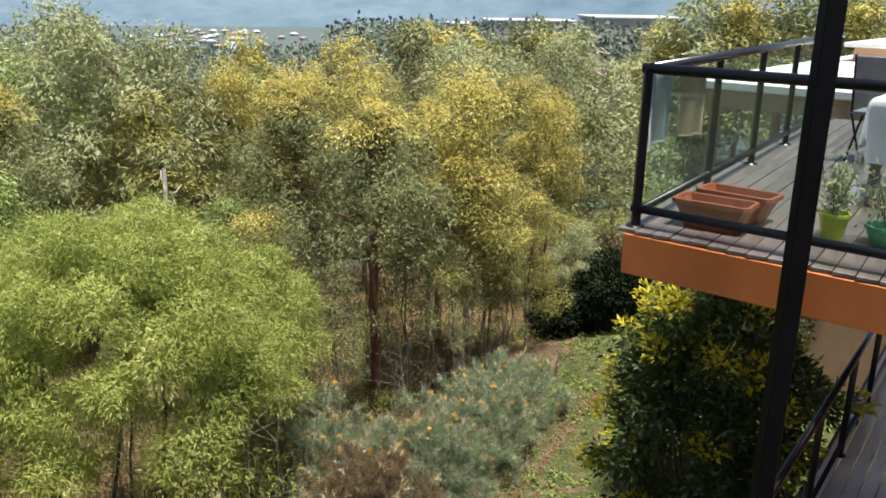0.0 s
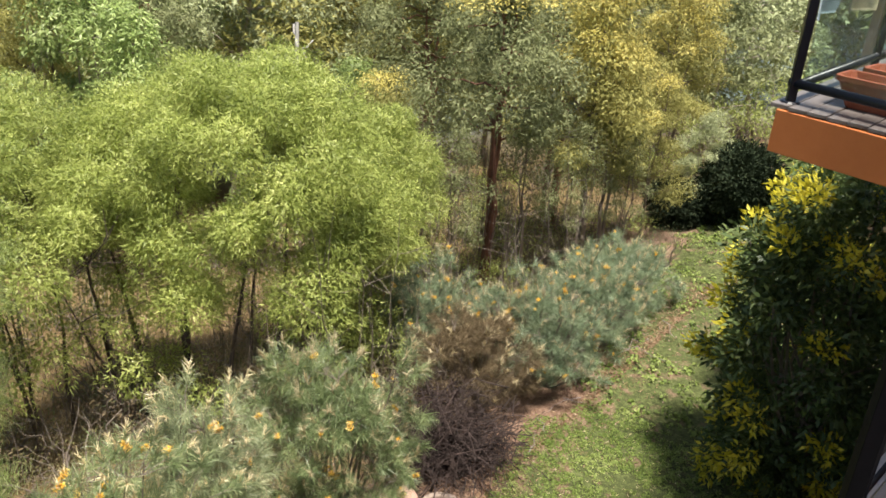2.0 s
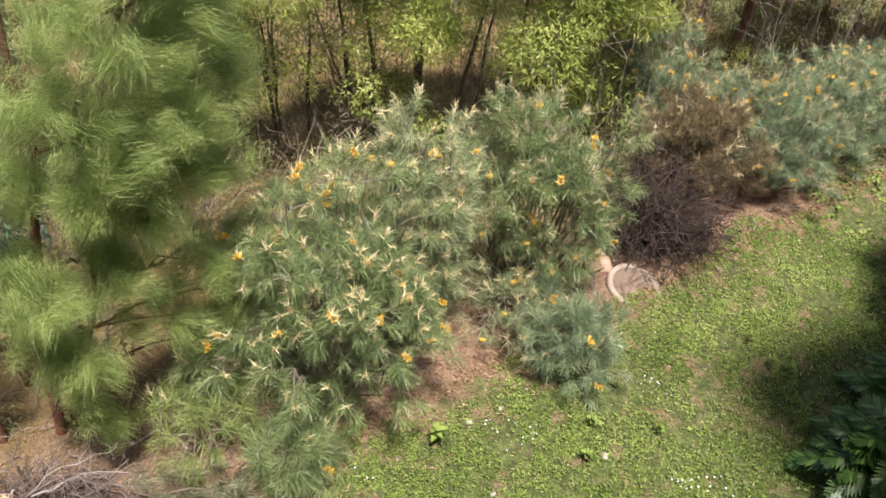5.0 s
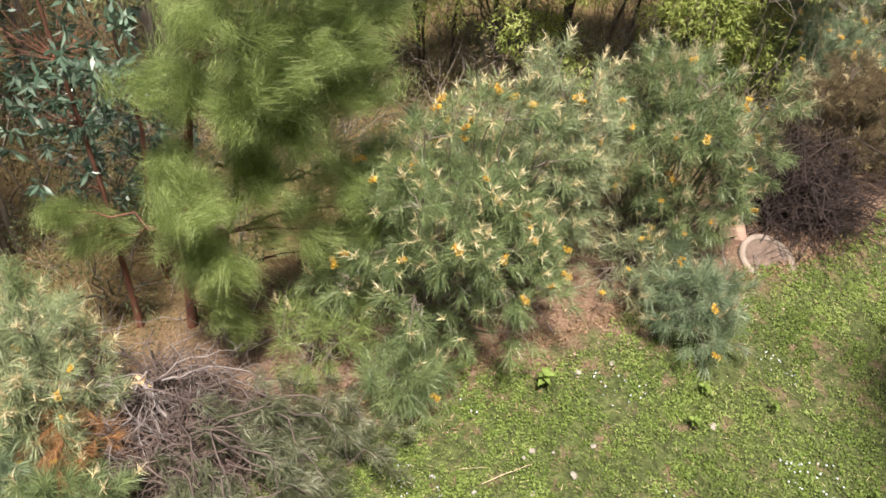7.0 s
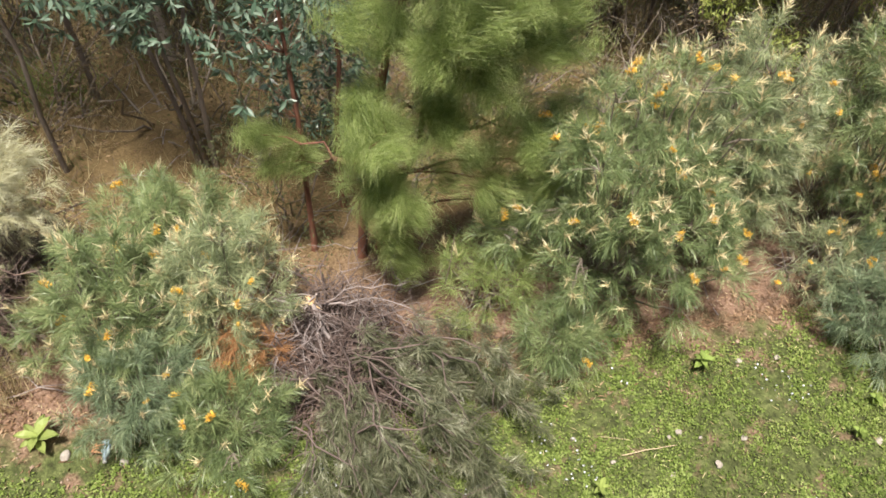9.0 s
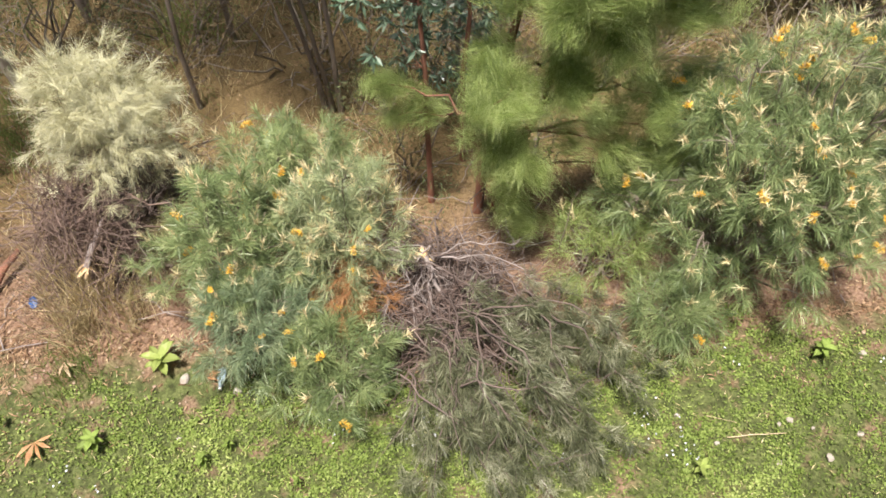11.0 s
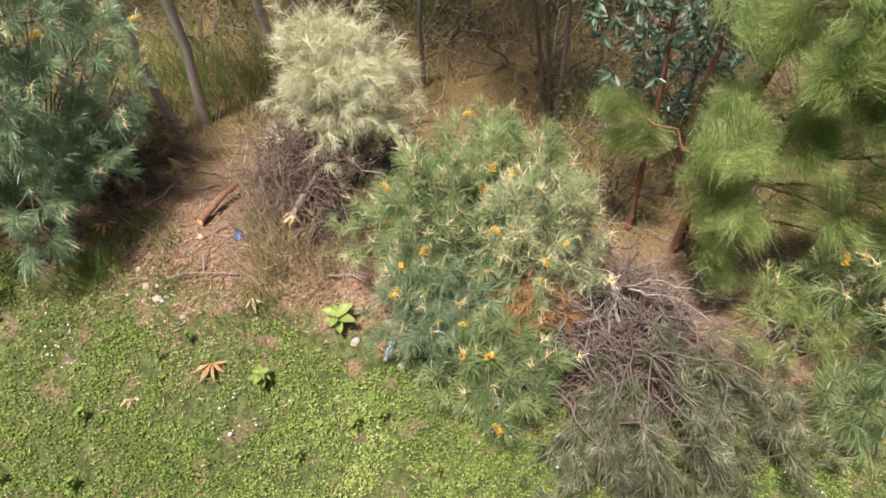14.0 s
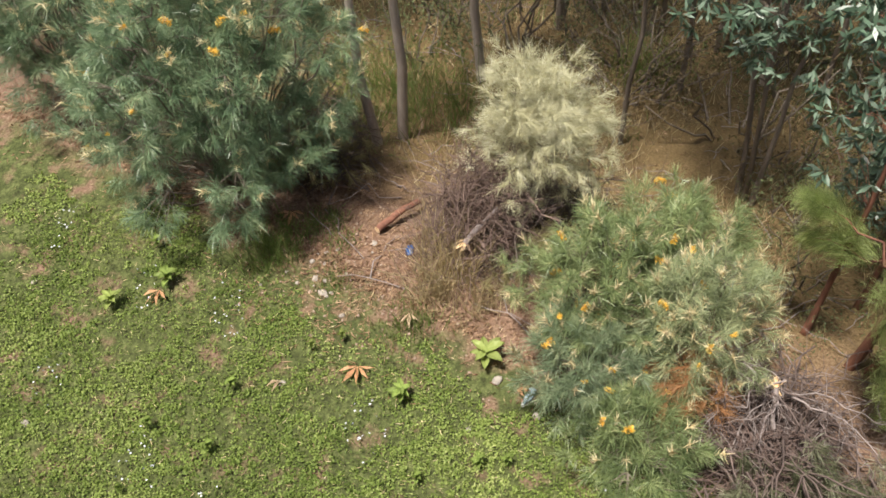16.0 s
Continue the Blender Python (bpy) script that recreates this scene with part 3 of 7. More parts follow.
def eucalypt(name, label, category, height, width, leaf, bark, heads, per, size, gold=0.0, trunks=1, droop=0.6, seed=1, girth=0.011, bare=0.35, ball=0.075, lean=0.14):
    """An open gum, built at the origin: crooked stems, billows of hanging leaves, golden young growth on top of the upper ones."""
    global RNG
    keep, RNG = RNG, np.random.default_rng(seed)
    tree = thing(name, (0, 0, 0), label, category, "bushland gum trees")
    h0 = height * bare
    z = (np.arange(heads) + RNG.uniform(0, 1, heads)) / heads
    rad = np.sin(np.pi * np.clip(0.15 + 0.83 * z, 0, 1) ** 0.8) * width / 2
    a = np.arange(heads) * 2.399 + RNG.normal(size=heads) * 0.5
    rr = rad * RNG.uniform(0.30, 1.05, heads)
    C = np.stack([np.cos(a) * rr, np.sin(a) * rr, h0 + z * (height - h0) * 0.95], -1)
    R = ball * height * RNG.uniform(0.65, 1.35, heads)
    F, d = billows(C, R, per, size, size * 0.36, droop, 0.85)
    if gold:
        pick = (np.repeat(C[:, 2], per) > height * (1 - gold)) & (d[:, 2] > 0.15 + 0.25 * RNG.normal(size=len(d)))
        part_mesh("new_growth", loose("new_growth", F[pick], M_GOLD), tree, "golden-yellow young leaves at the tips")["kind"] = "stuff"
        F = F[~pick]
    part_mesh("crown", loose("crown", F, leaf), tree)
    for k in range(trunks):
        b = np.array([RNG.normal() * 0.02 * height * (trunks > 1), RNG.normal() * 0.02 * height * (trunks > 1), -0.12 * height])
        t = np.array([RNG.normal() * width * lean, RNG.normal() * width * lean, height * RNG.uniform(0.82, 0.95)])
        P = stems([b], [t], girth * height / math.sqrt(trunks), 0.01, fork_to=C[k::trunks], thin=0.38)
        trunk_and_twigs(P, bark, tree)
    RNG = keep
    return tree


def place(tree, x, y, height_scale, turn, drop=0.0, wide=1.0):
    m = Matrix.Translation((x, y, float(ground_z(x, y)) - drop)) @ Matrix.Rotation(turn, 4, "Z") @ Matrix.Diagonal((height_scale * wide, height_scale * wide, height_scale, 1))
    return m


def flower_mesh():
    """A toothbrush-shaped blossom of curved styles."""
    global RNG
    keep, RNG = RNG, np.random.default_rng(5)
    n = 70
    u = RNG.uniform(0, 1, n)
    p = np.stack([u * 0.10 - 0.05, RNG.normal(size=n) * 0.008, RNG.normal(size=n) * 0.006], -1)
    a = RNG.uniform(0, 6.28, n)
    d = np.stack([0.25 + 0 * a, np.cos(a), 0.3 + np.sin(a)], -1)
    F = leaves(p, d, 0.035, 0.010, 0.3)
    me = loose("flower", F, M_ORANGE)
    RNG = keep
    return me


FLOWER = flower_mesh()


def tufts(P, axis, per, length, width, open_=0.75, droop=0.25):
    """Sprays of thin blades: per blades from every point of P, fanned round its axis."""
    n = len(P) * per
    p, a = np.repeat(P, per, 0), np.repeat(unit(axis), per, 0)
    d = unit(a + gauss(n) * open_ * 0.6) + np.array([0, 0, -droop])
    start = p + a * RNG.uniform(-0.06, 0.05, (n, 1))
    return needles(start, d, length * RNG.uniform(0.6, 1.2, n), width)


def sprays(P, axis, per, length, width, open_=0.70, droop=0.45):
    """Tufts of long needles that burst from every point of P round its axis and bow over at their ends."""
    n = len(P) * per
    p, a = np.repeat(P, per, 0), np.repeat(unit(axis), per, 0)
    d = unit(a + gauss(n) * open_)
    L = (length * RNG.uniform(0.55, 1.15, n))[:, None]
    start = p + a * RNG.uniform(-0.07, 0.06, (n, 1))
    side = unit(np.cross(d, gauss(n))) * width / 2
    mid = start + d * L * 0.55
    tip = mid + unit(d * 0.9 + np.array([0, 0, -droop])) * L * 0.5
    return np.stack([start, mid + side, tip, mid - side], 1)


def grevillea(at, radii, label, leaf, flowers=14, spent=0.3, length=0.16, up=0.0, low=-0.5, seed=1, name="grevillea_shrub", blade=0.0039, lobe=0.25, per=98, inner=0.30):
    """A flowering shrub: boughs that end in rounded heads of needle tufts with gaps between, faded brushes and orange blossoms."""
    global RNG
    keep, RNG = RNG, np.random.default_rng(seed)
    x, y = at[:2]
    base = np.array([x, y, float(ground_z(x, y))])
    bush = thing(name, base, label, "shrub", "flowering shrubs along the lawn edge")
    mid = np.array([0, 0, radii[2] * 0.48 + up])
    R = np.array([radii[0], radii[1], radii[2] * 0.55])
    lobe = min(lobe, min(radii) * 0.55)
    want = int(10.0 * (R[0] * R[1] * R[2]) ** (2 / 3) / (lobe * lobe * 2.6)) + 3
    tries = unit(gauss(want * 14))
    tries = tries[tries[:, 2] > low]
    out = [tries[0]]
    for v in tries[1:]:
        if len(out) < want and min(np.linalg.norm((v - w) * R) for w in out) > lobe * 1.1:
            out.append(v)
    out = np.array(out)
    heads = mid + out * np.maximum(R - lobe * 0.6, R * 0.3) * RNG.uniform(0.60, 1.14, (len(out), 1)) * (1 + 0.14 * waves(out[:, 0] * 3, out[:, 1] * 3 + out[:, 2] * 3, 1.1, seed))[:, None]
    size = lobe * RNG.uniform(0.75, 1.25, len(out))
    P, A = [], []
    for c, o, r in zip(heads, out, size):
        d = unit(gauss(RNG.integers(7, 12)))
        d = d[d @ (o + np.array([0, 0, 0.3])) > -0.35]
        P.append(c + d * r * RNG.uniform(0.5, 1.0, (len(d), 1)) * np.array([1, 1, 0.8]))
        A.append(d * 0.8 + o * 0.35 + np.array([0, 0, 0.35]))
    P, A = np.concatenate(P), np.concatenate(A)
    n_in = int(len(P) * inner)
    d = unit(gauss(n_in))
    d[:, 2] = np.where(d[:, 2] < low, -d[:, 2], d[:, 2])
    P = np.concatenate([P, mid + d * R * RNG.uniform(0.25, 0.72, (n_in, 1))])
    A = np.concatenate([A, d + np.array([0, 0, 0.3])])
    P[:, 2] = np.where(P[:, 2] < 0.10, RNG.uniform(0.10, 0.30, len(P)), P[:, 2])
    A = unit(A + 0.25 * gauss(len(A)))
    part_mesh("foliage", loose("foliage", sprays(P, A, per, length, blade), leaf), bush)
    outer = np.where((np.arange(len(P)) < len(P) - n_in) & (A[:, 2] > 0.25))[0]
    if spent:
        k = outer[RNG.uniform(size=len(outer)) < spent]
        S = tufts(P[k] + A[k] * 0.11, A[k] + np.array([0, 0, 0.5]), 26, 0.085, 0.0085, 0.9, 0.0)
        part_mesh("spent_flower", loose("spent_flower", S, M_SPENT), bush, "cream and straw-coloured faded flower heads")["kind"] = "stuff"
    paths = []
    for c, o, r in zip(heads, out, size):
        foot = np.array([RNG.normal() * 0.10, RNG.normal() * 0.10, -0.05])
        paths.append(bough(foot, c, 0.017, 0.006, -0.06, 8, 0.03))
        near = P[np.argsort(np.linalg.norm(P - c, axis=1))[:6]]
        paths.extend(bough(c - o * r * 0.5, q, 0.005, 0.002, 0.05, 4, 0.04) for q in near)
    part_mesh("branchwork", tubes("branchwork", paths, M_BARK, 4), bush)["kind"] = "stuff"
    for k in RNG.choice(outer, min(int(flowers * 1.6), len(outer)), replace=False):
        f = part_mesh("flower", FLOWER, bush)
        f.location = P[k] + A[k] * 0.13
        f.rotation_euler = (RNG.uniform(-0.6, 0.6), RNG.uniform(-0.9, 0.5), RNG.uniform(0, 6.28))
        z = RNG.uniform(0.45, 1.0)
        f.scale = (z, z, z)
    RNG = keep
    return bush


def brush_pile(at, radii, label, twig, count=260, leaf=None, leaf_count=220, leaf_at=(0, 0, 0), leaf_radii=None, length=1.1, seed=1, axis=(0, 0, 0), per=26, girth=0.0065):
    """A heap of cut or dead branches, with what is left of their leaves."""
    global RNG
    keep, RNG = RNG, np.random.default_rng(seed)
    x, y = at
    z0 = float(ground_z(x, y))
    pile = thing("brush_pile", (x, y, z0), label, "brush pile")
    paths, rest = [], []
    for _ in range(count):
        p = unit(gauss(1))[0] * RNG.uniform(0.1, 1) * np.array(radii)
        p[2] = abs(p[2])
        d = unit(gauss(1) * np.array([1, 1, 0.45]) + np.array(axis))[0]
        L = length * RNG.uniform(0.35, 1)
        a, b = p - d * L / 2, p + d * L / 2
        lim = radii[2] * np.sqrt(max(0.05, 1 - (b[0] / radii[0] / 1.4) ** 2 - (b[1] / radii[1] / 1.4) ** 2))
        a[2], b[2] = np.clip(a[2], 0.02, lim * 1.1), np.clip(b[2], 0.02, lim * 1.2)
        start = len(paths)
        paths.append(bough(a, b, girth * RNG.uniform(0.5, 1.5), 0.003, 0.08, 6, 0.06))
        for _ in range(2):
            k = RNG.integers(1, 5)
            s = paths[-1][0][k] if len(paths[-1][0]) > k else a
            e = s + unit(d[None] + gauss(1) * 0.6)[0] * L * 0.4
            e[2] = max(e[2], 0.02)
            paths.append(bough(s, e, girth * 0.55, 0.0015, 0.05, 4, 0.08))
        if start % 4 == 0 and start < 400:
            part_mesh("branch", tubes("branch", paths[start:], twig, 4), pile)
        else:
            rest.extend(paths[start:])
    part_mesh("brushwood", tubes("brushwood", rest, twig, 4), pile)["kind"] = "stuff"
    if leaf is not None:
        R = np.array(leaf_radii or radii)
        d = unit(gauss(leaf_count // 3))
        d = d[d[:, 2] > -0.35][:max(leaf_count // 9, 6)]
        heads = np.array(leaf_at) + d * R * RNG.uniform(0.45, 1.05, (len(d), 1))
        P = np.repeat(heads, 9, 0) + gauss(len(heads) * 9) * 0.11
        d = unit(np.repeat(d, 9, 0) + gauss(len(P)) * 0.2)
        P[:, 2] = np.maximum(P[:, 2], 0.05)
        F = tufts(P, d + np.array([0, 0, 0.15]) + gauss(len(d)) * 0.5, int(per * 2.3), 0.17, 0.0038, 0.8, 0.4)
        part_mesh("foliage", loose("foliage", F, leaf), pile)
    RNG = keep
    return pile


def fallen_limb(at, height, count, fan, reach, label, seed):
    """Cut branches that arch from a heap and droop to the ground, their ends hung with tassels of wilted needles."""
    global RNG
    keep, RNG = RNG, np.random.default_rng(seed)
    x, y = at
    limb = thing("cut_branch", (x, y, float(ground_z(x, y))), label, "branch")
    F, twigs = [], []
    for k in range(count):
        a, L = RNG.uniform(*fan), reach * RNG.uniform(0.55, 1.0)
        u = np.linspace(0, 1, 9)[:, None]
        side = np.array([math.cos(a), math.sin(a), 0])
        h = height * RNG.uniform(0.5, 1.1)
        root = gauss(1)[0] * np.array([0.22, 0.30, 0.06])
        turn = RNG.normal() * 0.5
        side = side * (1 - 0.3 * u) + 0.5 * u * np.array([math.cos(a + turn), math.sin(a + turn), 0])
        pts = root + side * u * L + np.array([0, 0, 1.0]) * (0.12 + h * np.sin(np.pi * np.clip(0.25 + 0.78 * u, 0, 1))) + gauss(9) * 0.022
        pts[:, 2] = np.maximum(pts[:, 2], 0.05)
        part_mesh("stem", tubes("stem", [(pts, np.linspace(0.009, 0.003, 9))], M_TWIG, 4), limb)
        c = pts[4:].repeat(3, 0) + gauss(15) * 0.035
        flow = unit(np.gradient(pts, axis=0))[4:].repeat(3, 0)
        for _ in range(3):
            e = pts[RNG.integers(2, 7)]
            twigs.append(bough(e, np.maximum(e + gauss(1)[0] * np.array([0.2, 0.2, 0.10]), [-9, -9, 0.04]), 0.004, 0.0015, 0.05, 5, 0.06))
        F.append(sprays(c, flow + 0.45 * gauss(15) + np.array([0, 0, -0.15]), 60, 0.14, 0.0044, 0.62, 0.40))
    part_mesh("foliage", loose("foliage", np.concatenate(F), M_WILT), limb, "silvery grey-green wilted needles")
    part_mesh("brushwood", tubes("brushwood", twigs, M_TWIG, 4), limb)["kind"] = "stuff"
    RNG = keep


def bare_limb(at, height, count, reach, label, seed):
    """A snapped limb: crooked grey branches that fan out and down from one point, each forking into fine twigs."""
    global RNG
    keep, RNG = RNG, np.random.default_rng(seed)
    x, y = at
    limb = thing("cut_branch", (x, y, float(ground_z(x, y))), label, "branch")
    twigs = []
    for k in range(count):
        a, L = RNG.uniform(-2.6, 1.6), reach * RNG.uniform(0.45, 1.0)
        top = np.array([0, 0, height]) + gauss(1)[0] * 0.05
        end = np.array([math.cos(a) * L, math.sin(a) * L, RNG.uniform(0.08, 0.55)])
        main = bough(top, end, RNG.uniform(0.005, 0.011), 0.003, 0.10, 9, 0.035)
        part_mesh("branch", tubes("branch", [main], (M_TWIG, M_TWIG_GREY)[k % 2], 6), limb)
        for _ in range(7):
            m = RNG.integers(2, 8)
            flow = unit((main[0][m + 1] - main[0][m])[None])[0]
            q = main[0][m] + unit((flow + 0.6 * gauss(1)[0] * np.array([1, 1, 0.5]))[None])[0] * L * RNG.uniform(0.2, 0.5)
            q[2] = max(q[2], 0.03)
            side = bough(main[0][m], q, 0.0032, 0.0012, 0.05, 6, 0.06)
            twigs.append(side)
            twigs.append(bough(side[0][3], np.maximum(side[0][3] + gauss(1)[0] * 0.12, [-9, -9, 0.03]), 0.003, 0.0015, 0.05, 4, 0.05))
    part_mesh("brushwood", tubes("brushwood", twigs, M_TWIG_GREY, 4), limb)["kind"] = "stuff"
    RNG = keep


def sheoak(at, label, seed=3):
    """A she-oak: twin reddish stems and long drooping plumes of soft needles."""
    global RNG
    keep, RNG = RNG, np.random.default_rng(seed)
    x, y = at
    z0 = float(ground_z(x, y))
    o = np.array([x, y, z0])
    tree = thing("sheoak_tree", o, label, "tree")
    stems_ = [((0, 0, -0.1), (0.42, 0.42, 4.7), 0.052), ((0.05, 0.12, -0.1), (0.75, 0.95, 4.2), 0.032)]
    spine = []
    for b, t, r in stems_:
        pts, rad = bough(b, t, r, r * 0.3, 0.0, 12, 0.012)
        spine.append(pts)
        part_mesh("trunk", tubes("trunk", [(pts, rad)], M_BARK_RED, 8), tree, "straight reddish-brown stem")
    spine = np.concatenate(spine)
    plumes = []
    for tx, ty, tz, size in SHEOAK_PLUMES:
        plumes.append((np.array([tx, ty, tz]), size))
    paths, F = [], []
    for tip, size in plumes:
        k = int(np.argmin(np.abs(spine[:, 2] - (tip[2] - 0.25)) + 0.3 * np.linalg.norm(spine[:, :2] - tip[:2], axis=1)))
        pts, rad = bough(spine[k], tip, 0.018, 0.004, 0.10, 9, 0.03)
        paths.append((pts, rad))
        n = int(50 * size)
        u = RNG.uniform(0.68, 1.10, n)
        c = np.stack([np.interp(u, np.linspace(0, 1, 9), pts[:, j]) for j in range(3)], -1)
        dirs = unit(pts[-1] - pts[0])
        c = c + gauss(n) * np.array([0.17, 0.17, 0.14]) * size
        per = 165
        p = np.repeat(c, per, 0) + gauss(n * per) * 0.045
        spray = unit(dirs[None] * 0.7 + gauss(n) * 0.6 + np.array([0, 0, -0.05]))
        flow = unit(np.repeat(spray, per, 0) + gauss(n * per) * 0.26)
        F.append(needles(p, flow + np.array([0, 0, -0.10]), 0.16 * RNG.uniform(0.4, 1.3, n * per), 0.0024))
    for p_r in paths:
        part_mesh("bough", tubes("bough", [p_r], M_BARK_RED, 5), tree)
    part_mesh("foliage", loose("foliage", np.concatenate(F), M_CAS), tree, "soft yellow-green drooping needles")
    RNG = keep
    return tree


# she-oak plume tips from the foot of its trunk, and their size
SHEOAK_PLUMES = [
    (0.44, -0.13, 2.22, 0.6), (0.53, -0.18, 1.92, 0.6), (0.60, -0.16, 1.53, 0.6), (0.69, -0.12, 1.17, 0.6), (0.80, -0.03, 0.68, 0.5), (-0.46, -0.60, 1.60, 0.35), (-0.40, -0.58, 1.25, 0.35), 
    (1.01, 1.00, 1.82, 0.8), (1.12, 1.48, 1.68, 0.6), (0.82, 0.40, 2.00, 0.65), (0.96, 0.63, 1.46, 0.65), (1.15, 1.15, 1.35, 0.65), (1.10, 1.06, 0.85, 0.6), (0.55, 0.52, 2.08, 0.7), (0.99, 0.68, 2.59, 0.8),
    (0.86, 0.27, 2.87, 0.8), (1.05, 1.17, 2.63, 0.8), (1.02, 0.53, 3.14, 0.9), (1.07, 1.00, 3.09, 0.8), (0.71, 0.23, 3.42, 0.9), (0.84, 0.47, 2.91, 0.9), (0.87, 1.12, 2.81, 0.8),
    (1.02, 1.38, 3.27, 0.8), (0.97, 0.89, 3.58, 0.9), (0.90, 0.36, 3.94, 0.9), (1.00, 1.15, 3.78, 0.9), (0.79, 0.57, 2.48, 0.7), (0.38, 0.06, 2.85, 0.8), (0.66, -0.26, 2.09, 0.7),
    (0.80, -0.12, 1.51, 0.6), (1.04, 0.83, 4.34, 0.9), (1.04, 1.25, 4.26, 0.9), (0.95, 0.88, 4.50, 0.9), (1.07, 1.10, 3.68, 0.9), (1.10, 1.36, 4.03, 0.7), (1.03, 1.22, 4.25, 0.7),
]
sheoak((-4.60, 2.45), "tall she-oak with soft drooping yellow-green needles")

# shrubs along the lawn's edge
grevillea((-2.90, 4.05), (0.98, 1.00, 2.35), "dense green grevillea with orange brush flowers", M_GREV, 26, 0.74, seed=2)
grevillea((-2.62, 5.10), (0.55, 0.55, 2.45), "grevillea with cream seed heads and grey-green needles", M_GREV_PALE, 6, 0.85, up=0.1, seed=3)
grevillea((-1.90, 6.20), (0.85, 0.75, 2.15), "open grevillea on dark stems beside the concrete cover", M_GREV, 14, 0.85, up=0.20, low=-0.45, seed=4)
grevillea((-1.12, 5.42), (0.48, 0.42, 0.80), "low blue-green grevillea at the lawn edge", M_GREV_BLUE, 3, 0.20, seed=5)
grevillea((-0.85, 9.1), (0.80, 0.75, 1.55), "brownish withering grevillea behind the dead branches", M_UNDER_DRY, 4, 0.30, seed=6)
grevillea((-0.05, 10.0), (0.95, 0.90, 1.55), "blue-green grevillea dotted with orange flowers", M_GREV_BLUE, 30, 0.74, seed=7)
grevillea((0.70, 11.5), (0.90, 0.90, 1.45), "blue-green grevillea beside the gravel patch", M_GREV_BLUE, 20, 0.55, seed=8)
grevillea((1.35, 13.2), (0.85, 0.85, 1.15), "greyish green shrub at the far lawn edge", M_GREV_BLUE, 4, 0.20, seed=9)
grevillea((-1.6, 10.7), (0.85, 0.8, 1.6), "grevillea with orange tips below the gum trees", M_GREV_BLUE, 16, 0.74, seed=10)
grevillea((-4.70, 0.22), (0.62, 0.62, 1.15), "grevillea with many orange and yellow flowers", M_GREV, 6, 0.52, seed=11, inner=0.2)
grevillea((-4.38, 0.98), (0.55, 0.55, 1.25), "grevillea with cream seed heads leaning over cut branches", M_GREV_PALE, 5, 0.72, seed=19, inner=0.2)
grevillea((-4.12, 0.12), (0.50, 0.48, 0.80), "low grevillea sprawling over the lawn edge", M_GREV_BLUE, 5, 0.29, seed=12)
grevillea((-3.50, 0.48), (0.48, 0.42, 0.60), "low grevillea spray reaching over the lawn", M_GREV, 4, 0.23, seed=21)
grevillea((-5.30, 1.00), (0.60, 0.70, 1.20), "green grevillea in front of the dry bush", M_GREV, 4, 0.25, seed=13)
grevillea((-3.35, 2.90), (0.50, 0.45, 0.70), "small fresh green grevillea beside bare earth", M_GREV_FRESH, 0, 0.05, seed=14, per=48)
grevillea((-1.72, 5.45), (0.50, 0.45, 0.75), "sparse low grevillea on bare stems beside a taller one", M_GREV_PALE, 4, 0.39, seed=17, per=40, inner=0.1)
grevillea((-2.55, 3.05), (0.38, 0.32, 0.55), "low green grevillea shoot over bare earth", M_GREV, 1, 0.07, seed=18, per=50)
grevillea((-6.40, -3.15), (1.25, 1.30, 2.75), "large blue-green grevillea with a few orange flowers", M_GREV_TEAL, 14, 0.35, low=-0.7, seed=15, length=0.165, per=100)
grevillea((-7.6, -4.9), (1.1, 1.0, 2.4), "dark blue-green grevillea behind another shrub", M_GREV_TEAL, 3, 0.13, seed=16)

# heaps of cut branches
brush_pile((-0.92, 7.90), (0.80, 0.70, 1.10), "dark heap of dead brown branches behind a concrete cover", M_TWIG_DARK, 520, length=1.3, seed=20)
brush_pile((-3.75, 1.55), (0.75, 0.6, 0.35), "heap of freshly cut grey branches on the lawn edge", M_TWIG, 240, None, length=1.4, seed=21, girth=0.0065)
brush_pile((-3.30, 1.40), (0.55, 0.55, 0.42), "tangle of thin reddish cut twigs over wilted branch ends", M_TWIG_RED, 240, length=0.9, seed=27, girth=0.0045)
fallen_limb((-3.25, 1.38), 0.45, 40, (-1.0, 1.1), 1.20, "cut branch ends with silvery wilted needles drooping on the lawn", 22)
bare_limb((-3.95, 1.56), 0.45, 17, 0.95, "bare grey branches fanning from a snapped limb", 28)
brush_pile((-6.00, -0.35), (0.65, 0.70, 1.15), "tall heap of cut branches with silvery dry leaves", M_TWIG, 380, M_SILVER, 520, (-0.05, 0.08, 1.05), (0.46, 0.52, 0.88), 1.3, seed=23, axis=(-0.2, 0, 0.5))
brush_pile((-5.68, -0.78), (0.50, 0.50, 1.15), "brown dry branches leaning on a brush heap", M_TWIG_RED, 460, M_DRYOLIVE, 110, (0.35, 0.35, 0.15), (0.45, 0.5, 0.45), 1.2, seed=24, axis=(0.2, -0.1, 0.7), girth=0.0052)
brush_pile((-6.80, -2.45), (0.72, 0.60, 0.48), "low dark heap of dead twigs under trees", M_TWIG, 260, M_DRYOLIVE, 150, (0.0, 0.0, 0.25), (0.7, 0.5, 0.45), 1.0, seed=25)
brush_pile((-3.98, 0.95), (0.22, 0.2, 0.4), "rusty dead fern-like branch among green needles", M_TWIG, 12, M_RUST, 90, (0, 0, 0.35), (0.25, 0.25, 0.42), 0.5, seed=26)

